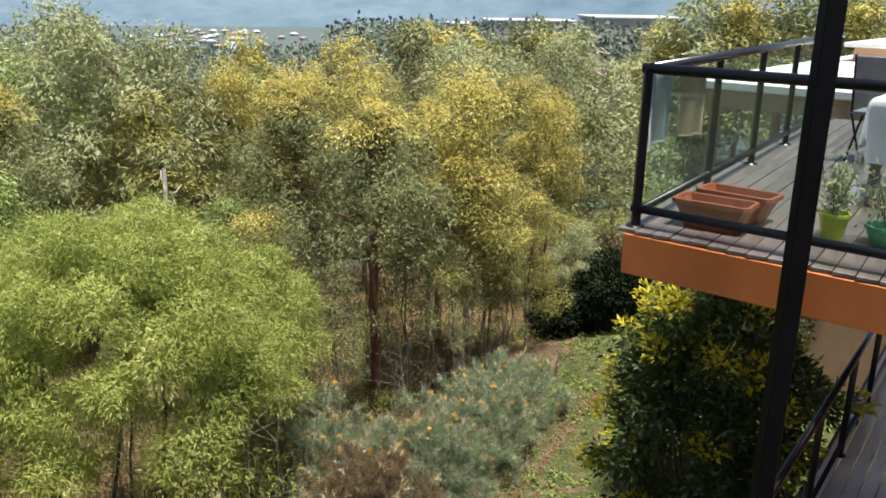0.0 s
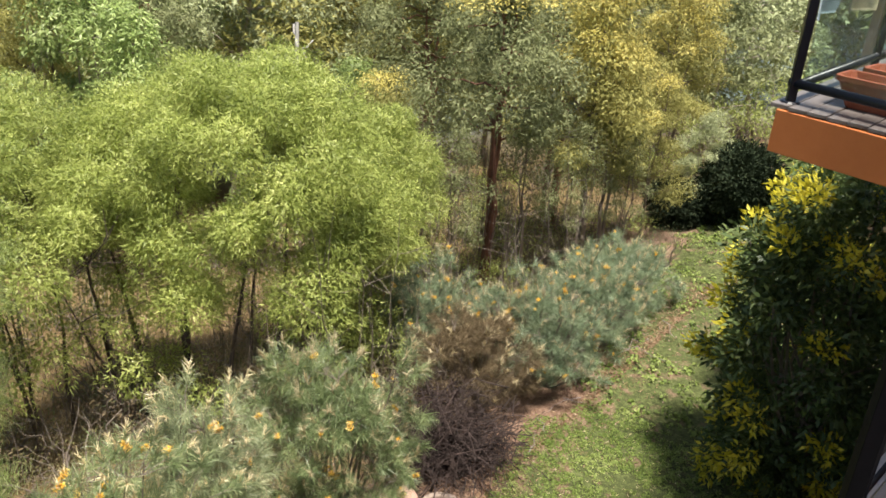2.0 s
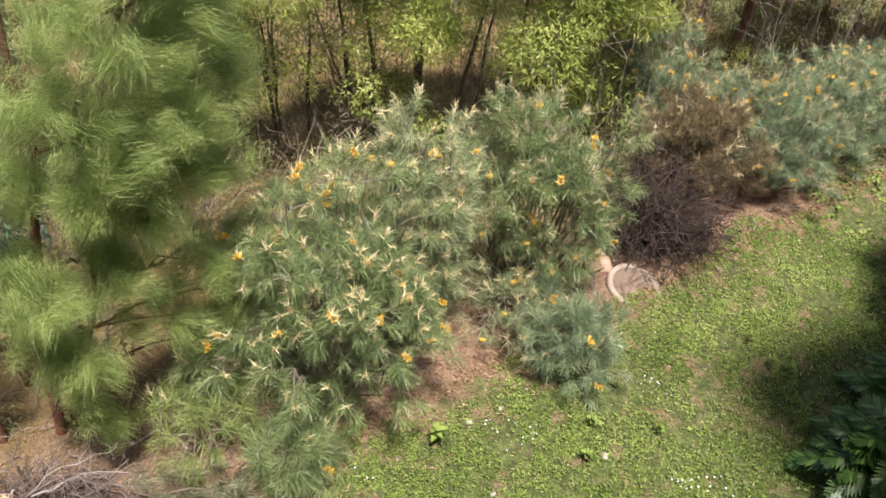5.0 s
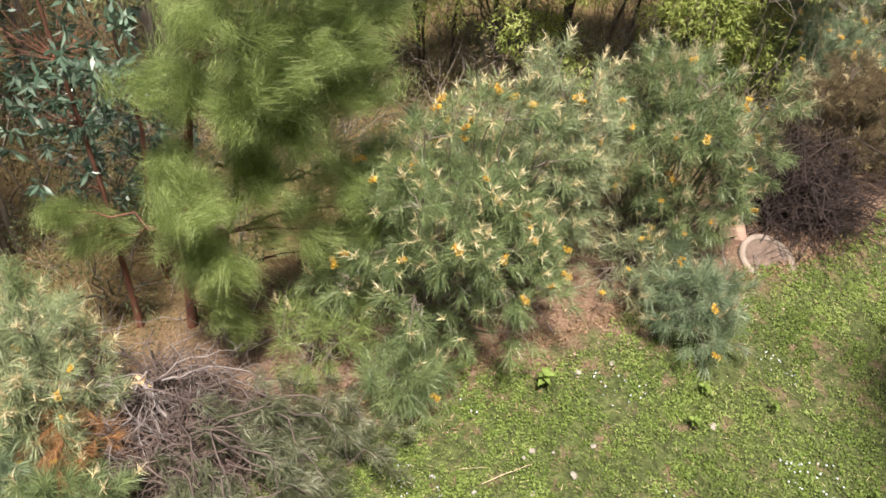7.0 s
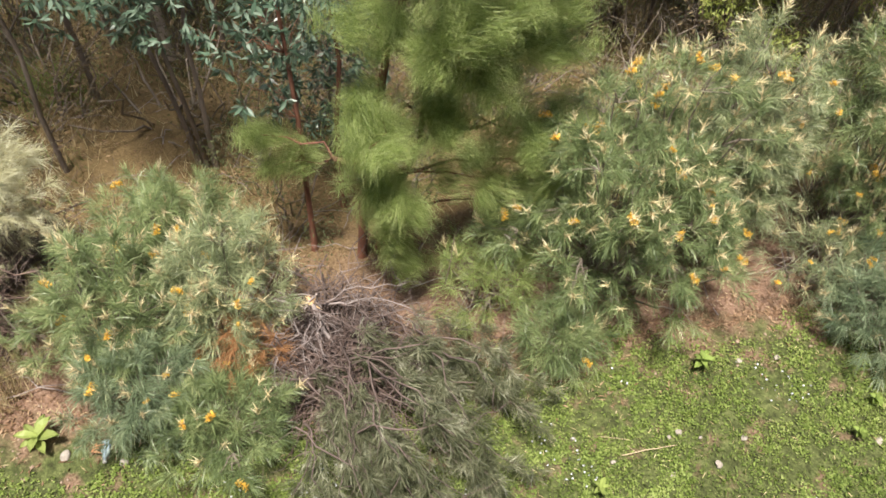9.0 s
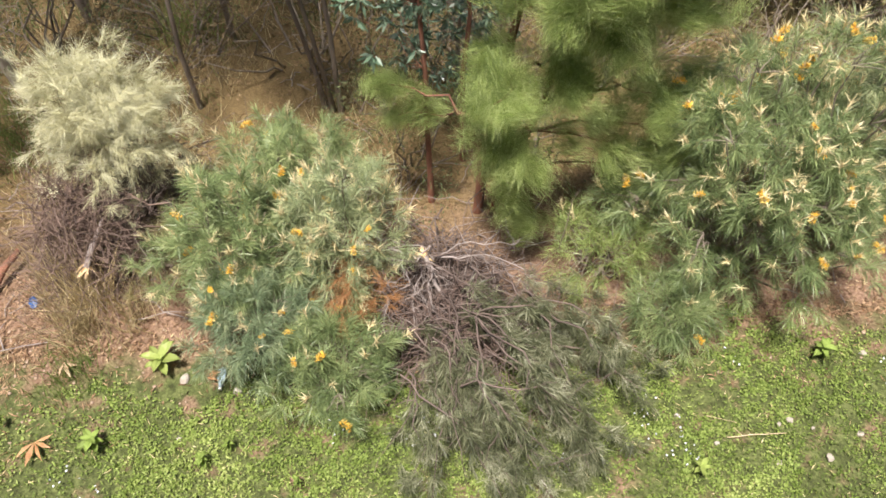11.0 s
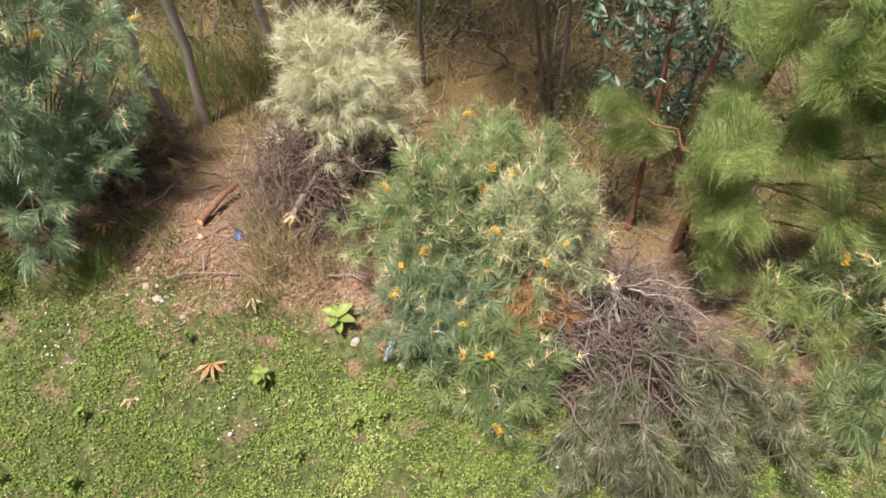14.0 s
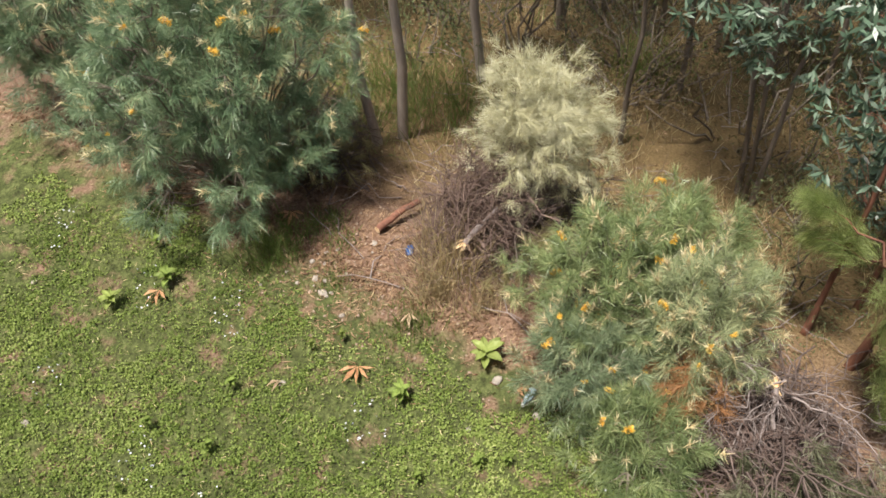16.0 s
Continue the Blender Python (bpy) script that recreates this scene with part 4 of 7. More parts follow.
# wattles
acacia((-4.6, 10.0, -1.4), (-4.15, 9.75, 2.10), (2.25, 1.9, 1.65), [(-5.17, 8.45), (-5.75, 9.95), (-5.25, 10.1), (-4.85, 9.5), (-3.92, 12.0), (-3.7, 11.7), (-5.5, 10.7), (-4.5, 10.8), (-4.2, 11.3), (-6.0, 9.5), (-4.6, 10.2)], "rounded lime-green wattle on many thin dark stems", 60, 4000, 0.46)
acacia((-3.9, 11.95, -1.4), (-2.75, 11.45, 1.55), (0.95, 0.9, 1.40), [(-3.92, 12.0), (-3.72, 11.8), (-3.6, 12.1)], "lime-green wattle leaning beside a larger one", 16, 3200, 0.42)
acacia((-6.4, 8.4, -1.4), (-6.0, 7.7, 2.0), (0.95, 1.1, 1.5), [(-6.5, 8.3), (-6.8, 8.6), (-6.2, 8.6), (-6.3, 8.0)], "smaller lime-green wattle beside a she-oak", 12, 3600, 0.44)
acacia((-8.2, 9.6, -2.0), (-7.6, 8.9, 2.4), (1.7, 1.5, 1.6), [(-8.2, 9.6), (-8.5, 9.4), (-7.9, 10.0), (-8.6, 9.9)], "lime-green wattle behind a she-oak", 14, 2600, 0.50)

# gum trees
G_RED = eucalypt("gum_tree", "gum tree with red-brown stems and hanging grey-green leaves", "tree", 10, 3.6, M_EUC, M_BARK_RED, 26, 820, 0.125, 0.13, 3, seed=31, bare=0.52, ball=0.070, girth=0.020, lean=0.06)
G_GOLD = eucalypt("gum_tree", "slender gum tree with golden young leaves", "tree", 10, 3.2, M_EUC_OLIVE, M_BARK, 24, 820, 0.125, 0.38, 2, seed=32, bare=0.38, ball=0.066, girth=0.015)
G_OLIVE = eucalypt("gum_tree", "olive-green gum tree with a thin dark trunk", "tree", 10, 4.2, M_EUC_OLIVE, M_BARK, 22, 820, 0.125, 0.10, 2, seed=33, bare=0.28, ball=0.078)
G_GREY = eucalypt("gum_tree", "grey-green gum tree with pale limbs", "tree", 10, 5.0, M_EUC_GREY, M_BARK_PALE, 24, 640, 0.155, 0.0, 1, seed=34, bare=0.28, ball=0.070, girth=0.010)
G_GREEN = eucalypt("gum_tree", "leafy green tree above the wattles", "tree", 10, 4.6, M_LEAFGREEN, M_BARK, 24, 620, 0.165, 0.0, 2, seed=38, bare=0.2, ball=0.080)
MID_A = eucalypt("gum_tree", "grey-green gum tree below the balcony view", "tree", 10, 5.2, M_EUC_GREY, M_BARK_PALE, 20, 380, 0.18, 0.0, 1, seed=45, bare=0.22, ball=0.085)
MID_B = eucalypt("gum_tree", "leafy olive gum tree on the near slope", "tree", 10, 5.0, M_EUC_OLIVE, M_BARK, 20, 380, 0.18, 0.12, 1, seed=46, bare=0.22, ball=0.082)
FAR_A = eucalypt("gum_tree", "grey-green gum tree on the wooded slope", "tree", 10, 5.6, M_EUC_GREY, M_BARK_PALE, 18, 210, 0.31, 0.0, 1, seed=35, bare=0.2, ball=0.095)
FAR_B = eucalypt("gum_tree", "olive gum tree with golden tips on the slope", "tree", 10, 5.0, M_EUC_OLIVE, M_BARK, 18, 210, 0.31, 0.16, 1, seed=36, bare=0.2, ball=0.090)
FAR_C = eucalypt("gum_tree", "spreading dull green gum tree on the slope", "tree", 10, 6.4, M_EUC, M_BARK_PALE, 18, 210, 0.33, 0.0, 1, seed=37, bare=0.25, ball=0.105)

NEAR_GUMS = [
    (G_RED, -1.08, 14.15, 4.7), (G_GOLD, 0.49, 15.55, 5.1), (G_GOLD, 0.9, 15.7, 3.5), (G_RED, -0.2, 17.4, 4.3), (G_OLIVE, -3.2, 14.2, 2.8),
    (G_GREEN, -3.9, 15.4, 1.6), (G_OLIVE, 1.9, 17.0, 2.6), (G_GOLD, 2.6, 20.5, 4.2), (G_RED, -3.4, 19.5, 4.4), (G_GOLD, -3.6, 21.5, 4.6),
    (G_OLIVE, 2.2, 23.0, 4.4), (G_GREEN, -6.3, 16.5, 2.2), (G_GREEN, -8.9, 15.6, 3.4), (G_GREY, -9.6, 22.0, 6.0), (G_GREY, -7.6, 23.5, 5.4), (G_GREEN, -4.6, 17.6, 2.2), (G_GREY, 3.2, 18.2, 1.6), (G_OLIVE, -1.9, 22.0, 4.4),
]
for kind, x, y, top in NEAR_GUMS:
    h = (top - float(ground_z(x, y))) / 10
    copy_thing(kind, place(kind, x, y, h, RNG.uniform(0, 6.28), 0.0, 1.2))

# the wooded slope beyond
spots = []
for ring, (lo, hi, count, t0, t1) in enumerate(((22, 34, 22, 3.2, 4.9), (34, 55, 24, 3.6, 5.3), (55, 95, 26, 3.4, 5.6))):
    tries = 0
    made = 0
    while made < count and tries < 900:
        tries += 1
        az = RNG.uniform(-20, 52) if ring else RNG.uniform(-8, 60)
        d = RNG.uniform(lo, hi)
        x, y = -math.sin(math.radians(az)) * d, math.cos(math.radians(az)) * d
        s, a_ = -0.89 * x + 0.456 * y - 3.8, 0.456 * x + 0.89 * y
        if (s < 2.5 and a_ < 27) or s < -9 or any((x - p) ** 2 + (y - q) ** 2 < (0.085 * d + 1.0) ** 2 for p, q in spots):
            continue
        spots.append((x, y))
        made += 1
        fall = RNG.uniform(4.4, 6.2) if 7 < az < 19.5 else RNG.uniform(1.6, 4.6)
        top = min(6.5 - d * math.tan(math.radians(fall)), 5.0)
        h = max(top - float(ground_z(x, y)), 3.0) / 10
        pick = RNG.integers(4)
        kind = (FAR_A, FAR_B, FAR_C, FAR_B)[pick] if -8 < az < 13 else (FAR_A, FAR_C)[pick % 2]
        if not ring:
            kind = (MID_A, G_GREEN, MID_A, MID_B)[pick]
        copy_thing(kind, place(kind, x, y, h, RNG.uniform(0, 6.28), 0.0, 1.25 + 0.25 * RNG.uniform()))
for k, (x, y) in enumerate(((4.3, 24.5), (5.8, 26.5), (3.4, 28.5), (7.4, 31.0), (5.6, 36.0), (9.2, 35.0), (4.6, 43.0), (10.5, 45.0), (12.5, 40.0), (8.0, 54.0), (14.0, 55.0), (18.0, 52.0), (2.0, 33.0), (9.9, 34.4), (11.8, 33.5), (13.4, 33.0), (12.6, 37.0), (15.6, 32.2), (17.0, 35.5))):
    kind = (FAR_C, FAR_A, FAR_B)[k % 3]
    top = 6.5 - math.hypot(x, y) * math.tan(math.radians(RNG.uniform(1.2, 4.5) if k > 3 else RNG.uniform(5.0, 8.0))) if k < 13 else 6.8
    copy_thing(kind, place(kind, x, y, (top - float(ground_z(x, y))) / 10, RNG.uniform(0, 6.28), 0.0, 1.3))
for kind in (G_RED, G_GOLD, G_OLIVE, G_GREY, G_GREEN, MID_A, MID_B, FAR_A, FAR_B, FAR_C):
    x, y = {G_RED: (-9.5, 18.0), G_GOLD: (-6.0, 24.0), G_OLIVE: (-12.0, 17.5), G_GREY: (-11.6, 24.5), G_GREEN: (-10.6, 16.4), MID_A: (-14.0, 18.5), MID_B: (-13.0, 27.0), FAR_A: (-19.0, 37.0), FAR_B: (-9.0, 40.0), FAR_C: (-24.0, 34.0)}[kind]
    kind.matrix_basis = place(kind, x, y, (4.4 - float(ground_z(x, y))) / 10, 1.0)


# ---- undergrowth ----


def undergrowth(label, leaf, seed, length, width):
    """A loose knee- to chest-high bush, built at the origin, a metre high."""
    global RNG
    keep, RNG = RNG, np.random.default_rng(seed)
    bush = thing("undergrowth_bush", (0, 0, 0), label, "shrub", "bushes under the gum trees")
    C, out = lobes((0, 0, 0.5), (0.7, 0.7, 0.5), 36, -0.6)
    part_mesh("foliage", loose("foliage", clump_leaves(C, out, 0.21, 22, length, width, 0.2), leaf), bush)
    paths = [bough((0.05 * RNG.normal(), 0.05 * RNG.normal(), -0.2), c, 0.014, 0.004, 0.05, 6, 0.05) for c in C[::3]]
    part_mesh("branchwork", tubes("branchwork", paths, M_BARK, 4), bush)["kind"] = "stuff"
    RNG = keep
    return bush


U_GREEN = undergrowth("loose yellow-green bush under gum trees", M_ACACIA, 91, 0.07, 0.018)
U_OLIVE = undergrowth("loose olive-brown bush under gum trees", M_UNDER, 92, 0.052, 0.014)
U_GREY = undergrowth("loose grey-green bush in the wood", M_UNDER_GREEN, 93, 0.052, 0.014)
U_DRY = undergrowth("low brown withered bush under the wattles", M_UNDER_DRY, 94, 0.05, 0.012)
for k in range(78):
    kind = (U_GREEN, U_OLIVE, U_OLIVE, U_GREY)[k % 4] if k < 34 else (U_GREY, U_OLIVE, U_DRY)[k % 3]
    s_, a_ = (RNG.uniform(2.2, 9), RNG.uniform(13.5, 27)) if k < 34 else ((RNG.uniform(4.5, 11), RNG.uniform(3, 12)) if k < 50 else (RNG.uniform(3.6, 9.5), RNG.uniform(-8, 4)))
    x, y = -0.89 * (s_ + 3.8) + 0.456 * a_, 0.456 * (s_ + 3.8) + 0.89 * a_
    copy_thing(kind, place(kind, x, y, RNG.uniform(0.7, 1.5), RNG.uniform(0, 6.28), 0.05, 1.2))
for k in range(46):
    kind = (U_OLIVE, U_GREY, U_DRY)[k % 3]
    s_, a_ = (RNG.uniform(1.5, 6.0), RNG.uniform(5.0, 13.0)) if k < 34 else (RNG.uniform(1.8, 5.5), RNG.uniform(0.5, 5.5))
    x, y = -0.89 * (s_ + 3.8) + 0.456 * a_, 0.456 * (s_ + 3.8) + 0.89 * a_
    copy_thing(kind, place(kind, x, y, RNG.uniform(0.45, 1.0), RNG.uniform(0, 6.28), 0.05, 1.3))
for k, (x, y, size) in enumerate(((-5.0, 1.75, 0.7), (-5.6, 2.3, 0.8), (-4.95, 3.3, 0.8), (-5.5, 3.6, 0.9), (-6.3, 2.5, 0.8), (-5.8, 1.4, 0.6), (-6.9, 3.4, 1.0), (-7.4, 2.6, 0.9), (-7.2, -0.4, 0.7), (-8.2, 0.1, 0.8))):
    kind = (U_GREY, U_OLIVE)[k % 2]
    copy_thing(kind, place(kind, x, y, size, k * 1.3, 0.05, 1.2))
for x, y, size in ((4.4, 22.5, 1.7), (5.6, 23.5, 2.0), (3.2, 21.5, 1.6), (6.8, 24.0, 2.0), (2.6, 19.2, 1.3)):
    copy_thing(U_GREEN, place(U_GREEN, x, y, size, RNG.uniform(0, 6.28), 0.05, 1.1))
for k in range(64):
    kind = (U_GREEN, U_OLIVE, U_GREEN, U_GREY)[k % 4] if k < 34 else (U_GREY, U_DRY)[k % 2]
    s_, a_ = (RNG.uniform(2.8, 6.0), RNG.uniform(10.5, 16)) if k < 34 else (RNG.uniform(3.4, 8.5), RNG.uniform(-7, 3))
    x, y = -0.89 * (s_ + 3.8) + 0.456 * a_, 0.456 * (s_ + 3.8) + 0.89 * a_
    copy_thing(kind, place(kind, x, y, RNG.uniform(0.6, 1.3), RNG.uniform(0, 6.28), 0.05, 1.15))
U_GREEN.matrix_basis = place(U_GREEN, 1.5, 16.6, 0.9, 1.0)
U_OLIVE.matrix_basis = place(U_OLIVE, -0.2, 15.0, 1.2, 2.0)
U_DRY.matrix_basis = place(U_DRY, -2.6, 8.2, 0.7, 1.0)
U_GREY.matrix_basis = place(U_GREY, 2.3, 15.2, 0.8, 3.0)


def thicket():
    """Bare thin saplings and dead stalks, too many to count, under the wattles and gums."""
    paths = []
    for _ in range(330):
        s_, a_ = (RNG.uniform(1.8, 8.5), RNG.uniform(5.5, 14)) if RNG.uniform() < 0.75 else (RNG.uniform(4, 11), RNG.uniform(-7, 5))
        x, y = -0.89 * (s_ + 3.8) + 0.456 * a_, 0.456 * (s_ + 3.8) + 0.89 * a_
        z = float(ground_z(x, y)) - 0.05
        h = RNG.uniform(1.0, 3.4)
        main = bough((x, y, z), (x + RNG.normal() * 0.09 * h, y + RNG.normal() * 0.09 * h, z + h), RNG.uniform(0.004, 0.011), 0.003, 0.0, 7, 0.012)
        paths.append(main)
        for _ in range(4):
            k = RNG.integers(2, 6)
            q = main[0][k] + np.array([RNG.normal() * 0.3, RNG.normal() * 0.3, RNG.uniform(0.05, 0.5)])
            paths.append(bough(main[0][k], q, 0.004, 0.0015, 0.04, 5, 0.05))
    for _ in range(230):
        s_, a_ = RNG.uniform(2.0, 6.8), RNG.uniform(3.2, 10.0)
        x, y = -0.89 * (s_ + 3.8) + 0.456 * a_, 0.456 * (s_ + 3.8) + 0.89 * a_
        z = float(ground_z(x, y)) - 0.03
        h = RNG.uniform(0.35, 1.5)
        main = bough((x, y, z), (x + RNG.normal() * 0.35 * h, y + RNG.normal() * 0.35 * h, z + h), RNG.uniform(0.004, 0.008), 0.002, 0.0, 7, 0.03)
        paths.append(main)
        for _ in range(6):
            k = RNG.integers(1, 6)
            q = main[0][k] + np.array([RNG.normal() * 0.25, RNG.normal() * 0.25, RNG.uniform(-0.1, 0.3)])
            paths.append(bough(main[0][k], q, 0.0035, 0.0012, 0.04, 5, 0.06))
    tagged(new("thicket", tubes("thicket", paths, M_BARK, 4)), "thin bare saplings and dead stalks in the bush", "thicket", kind="stuff")


thicket()

# ---- house and decks ----
CORNER = Vector((1.20, 5.17, 5.09))
ALONG = Vector((0.56, 0.83, 0)).normalized()
INWARD = Vector((0.77, -0.64, 0)).normalized()


def deck_point(a, b, z=0.0):
    """A point of the upper balcony: a metres along its outer edge, b inward, z over the boards."""
    return CORNER + ALONG * a + INWARD * b + Vector((0, 0, z))


def turned(axis):
    """The turn that lays a piece's length (x) along axis."""
    return Matrix.Rotation(math.atan2(axis.y, axis.x), 4, "Z")


def beam(name, p, q, wide, high, material, parent, bevel=0.004, label=""):
    """A straight squared piece from p to q, under parent."""
    p, q = Vector(p), Vector(q)
    bm = bmesh.new()
    box(bm, ((q - p).length, wide, high), bevel=bevel)
    ob = part(name, bm, material, parent, label)
    inv = Matrix.Translation(-parent.location)
    d = q - p
    ob.matrix_basis = inv @ Matrix.Translation((p + q) / 2) @ (d.to_track_quat("X", "Z").to_matrix().to_4x4())
    return ob


def pipe(name, p, q, r, material, parent, sides=12, label=""):
    bm = bmesh.new()
    o = parent.location
    rod(bm, Vector(p) - o, Vector(q) - o, r, sides)
    ob = part(name, bm, material, parent, label)
    for f in ob.data.polygons:
        f.use_smooth = len(f.vertices) == 4
    return ob


def upright(name, at, height, wide, parent, material=None):
    p = Vector(at)
    ob = beam(name, p, p + Vector((0, 0, height)), wide, wide, material or M_STEEL, parent)
    return ob


def build_upper_balcony():
    deck = thing("balcony_deck", CORNER, "upper balcony deck of wet weathered boards with orange fascia", "deck")
    pitch, n = 0.118, 29
    bm = bmesh.new()
    box(bm, (6.4, pitch - 0.007, 0.024), bevel=0.003)
    plank = part("plank", bm, M_BOARD, deck)
    planks = [plank]
    for k in range(1, n):
        planks.append(part_mesh("plank", plank.data, deck))
    for k, ob in enumerate(planks):
        b = -0.05 + pitch * (k + 0.5)
        c = deck_point(3.15 + 0.008 * math.sin(k * 5.1), b, -0.012 + 0.002 * math.sin(k * 3.7)) - CORNER
        ob.matrix_basis = Matrix.Translation(c) @ turned(ALONG)
    beam("fascia", deck_point(-0.047, 0.0, -0.16), deck_point(-0.047, 3.5, -0.16), 0.03, 0.26, M_FASCIA, deck, label="orange painted side fascia board")
    beam("fascia", deck_point(0.0, 0.03, -0.16), deck_point(6.3, 0.03, -0.16), 0.03, 0.26, M_FASCIA, deck, label="orange painted front fascia board")
    for k in range(6):
        beam("joist", deck_point(0.5 + k * 1.0, 0.06, -0.13), deck_point(0.5 + k * 1.0, 3.4, -0.13), 0.05, 0.19, M_WOODDARK, deck)
    rail = thing("balcony_railing", CORNER, "black steel balcony railing with clear glass panels", "railing")
    spots_v = [0.03, 1.02, 2.05, 3.1]
    spots_u = [1.42, 2.68, 3.95, 5.2, 6.2]
    for b in spots_v:
        foot = upright("post", deck_point(0.05, b, 0), 0.98, 0.052, rail)
        part_plate(deck_point(0.05, b, 0.004), rail)
    for a in spots_u:
        upright("post", deck_point(a, 0.06, 0), 0.98, 0.045, rail)
        part_plate(deck_point(a, 0.06, 0.004), rail)
    pipe("top_rail", deck_point(0.05, 0.0, 0.985), deck_point(0.05, 3.3, 0.985), 0.032, M_STEEL, rail)
    pipe("top_rail", deck_point(0.03, 0.06, 0.990), deck_point(6.3, 0.06, 0.990), 0.034, M_RAIL, rail)
    pipe("bottom_rail", deck_point(0.05, 0.0, 0.115), deck_point(0.05, 3.3, 0.115), 0.028, M_STEEL, rail)
    pipe("bottom_rail", deck_point(0.05, 0.06, 0.115), deck_point(6.3, 0.06, 0.115), 0.026, M_STEEL, rail)
    for a, b in zip(spots_v, spots_v[1:]):
        pane = beam("glass_panel", deck_point(0.05, a + 0.05, 0.54), deck_point(0.05, b - 0.05, 0.54), 0.006, 0.80, M_GLASS, rail, 0, "clear glass pane")
        pane.visible_shadow = False
    for a, b in zip([0.05] + spots_u, spots_u):
        pane = beam("glass_panel", deck_point(a + 0.05, 0.06, 0.54), deck_point(b - 0.05, 0.06, 0.54), 0.006, 0.80, M_GLASS, rail, 0, "clear glass pane")
        pane.visible_shadow = False


def part_plate(at, parent):
    """A post's foot plate with a softened rim."""
    bm = bmesh.new()
    bmesh.ops.create_cone(bm, cap_ends=True, segments=14, radius1=0.062, radius2=0.05, depth=0.012)
    ob = part("foot_plate", bm, M_STEEL, parent)
    ob.location = Vector(at) - parent.location
    return ob


LOW = Vector((2.20, 4.81, 2.40))
LOW_ALONG = Vector((0.587, 0.81, 0)).normalized()
LOW_IN = Vector((0.81, -0.587, 0)).normalized()


def low_point(a, b, z=0.0):
    return LOW + LOW_ALONG * a + LOW_IN * b + Vector((0, 0, z))


def build_lower_deck():
    deck = thing("lower_deck", LOW, "lower timber deck of grey-brown boards", "deck")
    pitch, n = 0.125, 24
    bm = bmesh.new()
    box(bm, (8.0, pitch - 0.008, 0.024), bevel=0.003)
    plank = part("plank", bm, M_BOARD_LIT, deck)
    for k in range(n):
        ob = plank if k == 0 else part_mesh("plank", plank.data, deck)
        c = low_point(3.6, -0.10 + pitch * (k + 0.5), -0.012 + 0.0015 * math.sin(k * 2.9)) - LOW
        ob.matrix_basis = Matrix.Translation(c) @ turned(LOW_ALONG)
    beam("fascia", low_point(-0.4, -0.12, -0.14), low_point(7.6, -0.12, -0.14), 0.03, 0.24, M_WOODDARK, deck)
    for k in range(4):
        b = low_point(0.2 + 2.2 * k, 0.4)
        g = float(ground_z(b.x, b.y))
        upright("stump", (b.x, b.y, g - 0.2), 2.35 - g + 0.2, 0.12, deck, M_WOODDARK)
    rail = thing("lower_railing", LOW, "black steel railing along the lower deck", "railing")
    for k in range(6):
        at = low_point(0.10 + 1.31 * k, 0.0)
        upright("post", at, 0.98, 0.045, rail)
        part_plate(low_point(0.10 + 1.31 * k, 0.0, 0.004), rail)
    pipe("top_rail", low_point(-0.1, 0, 1.0), low_point(7.4, 0, 1.0), 0.030, M_RAIL, rail)
    pipe("bottom_rail", low_point(-0.1, 0, 0.12), low_point(7.4, 0, 0.12), 0.022, M_STEEL, rail)


def build_house():
    post = thing("veranda_post", (1.88, 4.23, -0.2), "tall black painted steel veranda post", "post")
    upright("shaft", (1.88, 4.23, -0.2), 9.0, 0.098, post, M_POST)
    bm = bmesh.new()
    box(bm, (0.26, 0.26, 0.02), bevel=0.004)
    plate = part("base_plate", bm, M_STEEL, post)
    plate.location = (0, 0, 0.22 + float(ground_z(1.88, 4.23)))
    # House wall out of view, added to close this side and cast shade.
    a, b = deck_point(-14, 4.4, 0), deck_point(7, 4.4, 0)
    bm = bmesh.new()
    box(bm, ((b - a).length, 0.25, 7.2), bevel=0.01)
    me = bpy.data.meshes.new("wall_house")
    bm.to_mesh(me)
    bm.free()
    me.materials.append(M_FASCIA)
    wall = tagged(new("wall_house", me), "plain orange house wall out of view, added for shade and bounce", "wall", kind="structure")
    mid = (a + b) / 2
    wall.matrix_basis = Matrix.Translation((mid.x, mid.y, 3.0)) @ turned(ALONG)


def trough(at, turn, length, label):
    """A long terracotta planter: flared walls, a thick rolled rim, dark soil with dry stubs."""
    pot = thing("planter_trough", at, label, "planter", "terracotta planters on the balcony")
    bm = bmesh.new()
    prof = [(0.36, 0.07, 0.0), (0.50, 0.105, 0.155), (0.53, 0.125, 0.155), (0.53, 0.125, 0.185), (0.49, 0.10, 0.185), (0.44, 0.09, 0.12)]
    rings = []
    for lx, ly, z in prof:
        hx, hy, c = lx * length, ly, 0.025
        pts = [(hx - c, hy), (hx, hy - c), (hx, -hy + c), (hx - c, -hy), (-hx + c, -hy), (-hx, -hy + c), (-hx, hy - c), (-hx + c, hy)]
        rings.append([bm.verts.new((x, y, z)) for x, y in pts])
    bm.faces.new(rings[0])
    for r, q in zip(rings, rings[1:]):
        for i in range(8):
            bm.faces.new((r[i], r[(i + 1) % 8], q[(i + 1) % 8], q[i]))
    bmesh.ops.recalc_face_normals(bm, faces=bm.faces)
    body = part("body", bm, M_TERRA, pot)
    bm = bmesh.new()
    bmesh.ops.create_grid(bm, x_segments=14, y_segments=5, size=1.0)
    for v in bm.verts:
        v.co = Vector((v.co.x * 0.45 * length, v.co.y * 0.088, 0.135 + 0.018 * noise.noise(v.co * 4)))
    part("soil", bm, M_SOIL, pot, "dark dry potting soil")
    pot.rotation_euler = (0, 0, turn)
    return pot


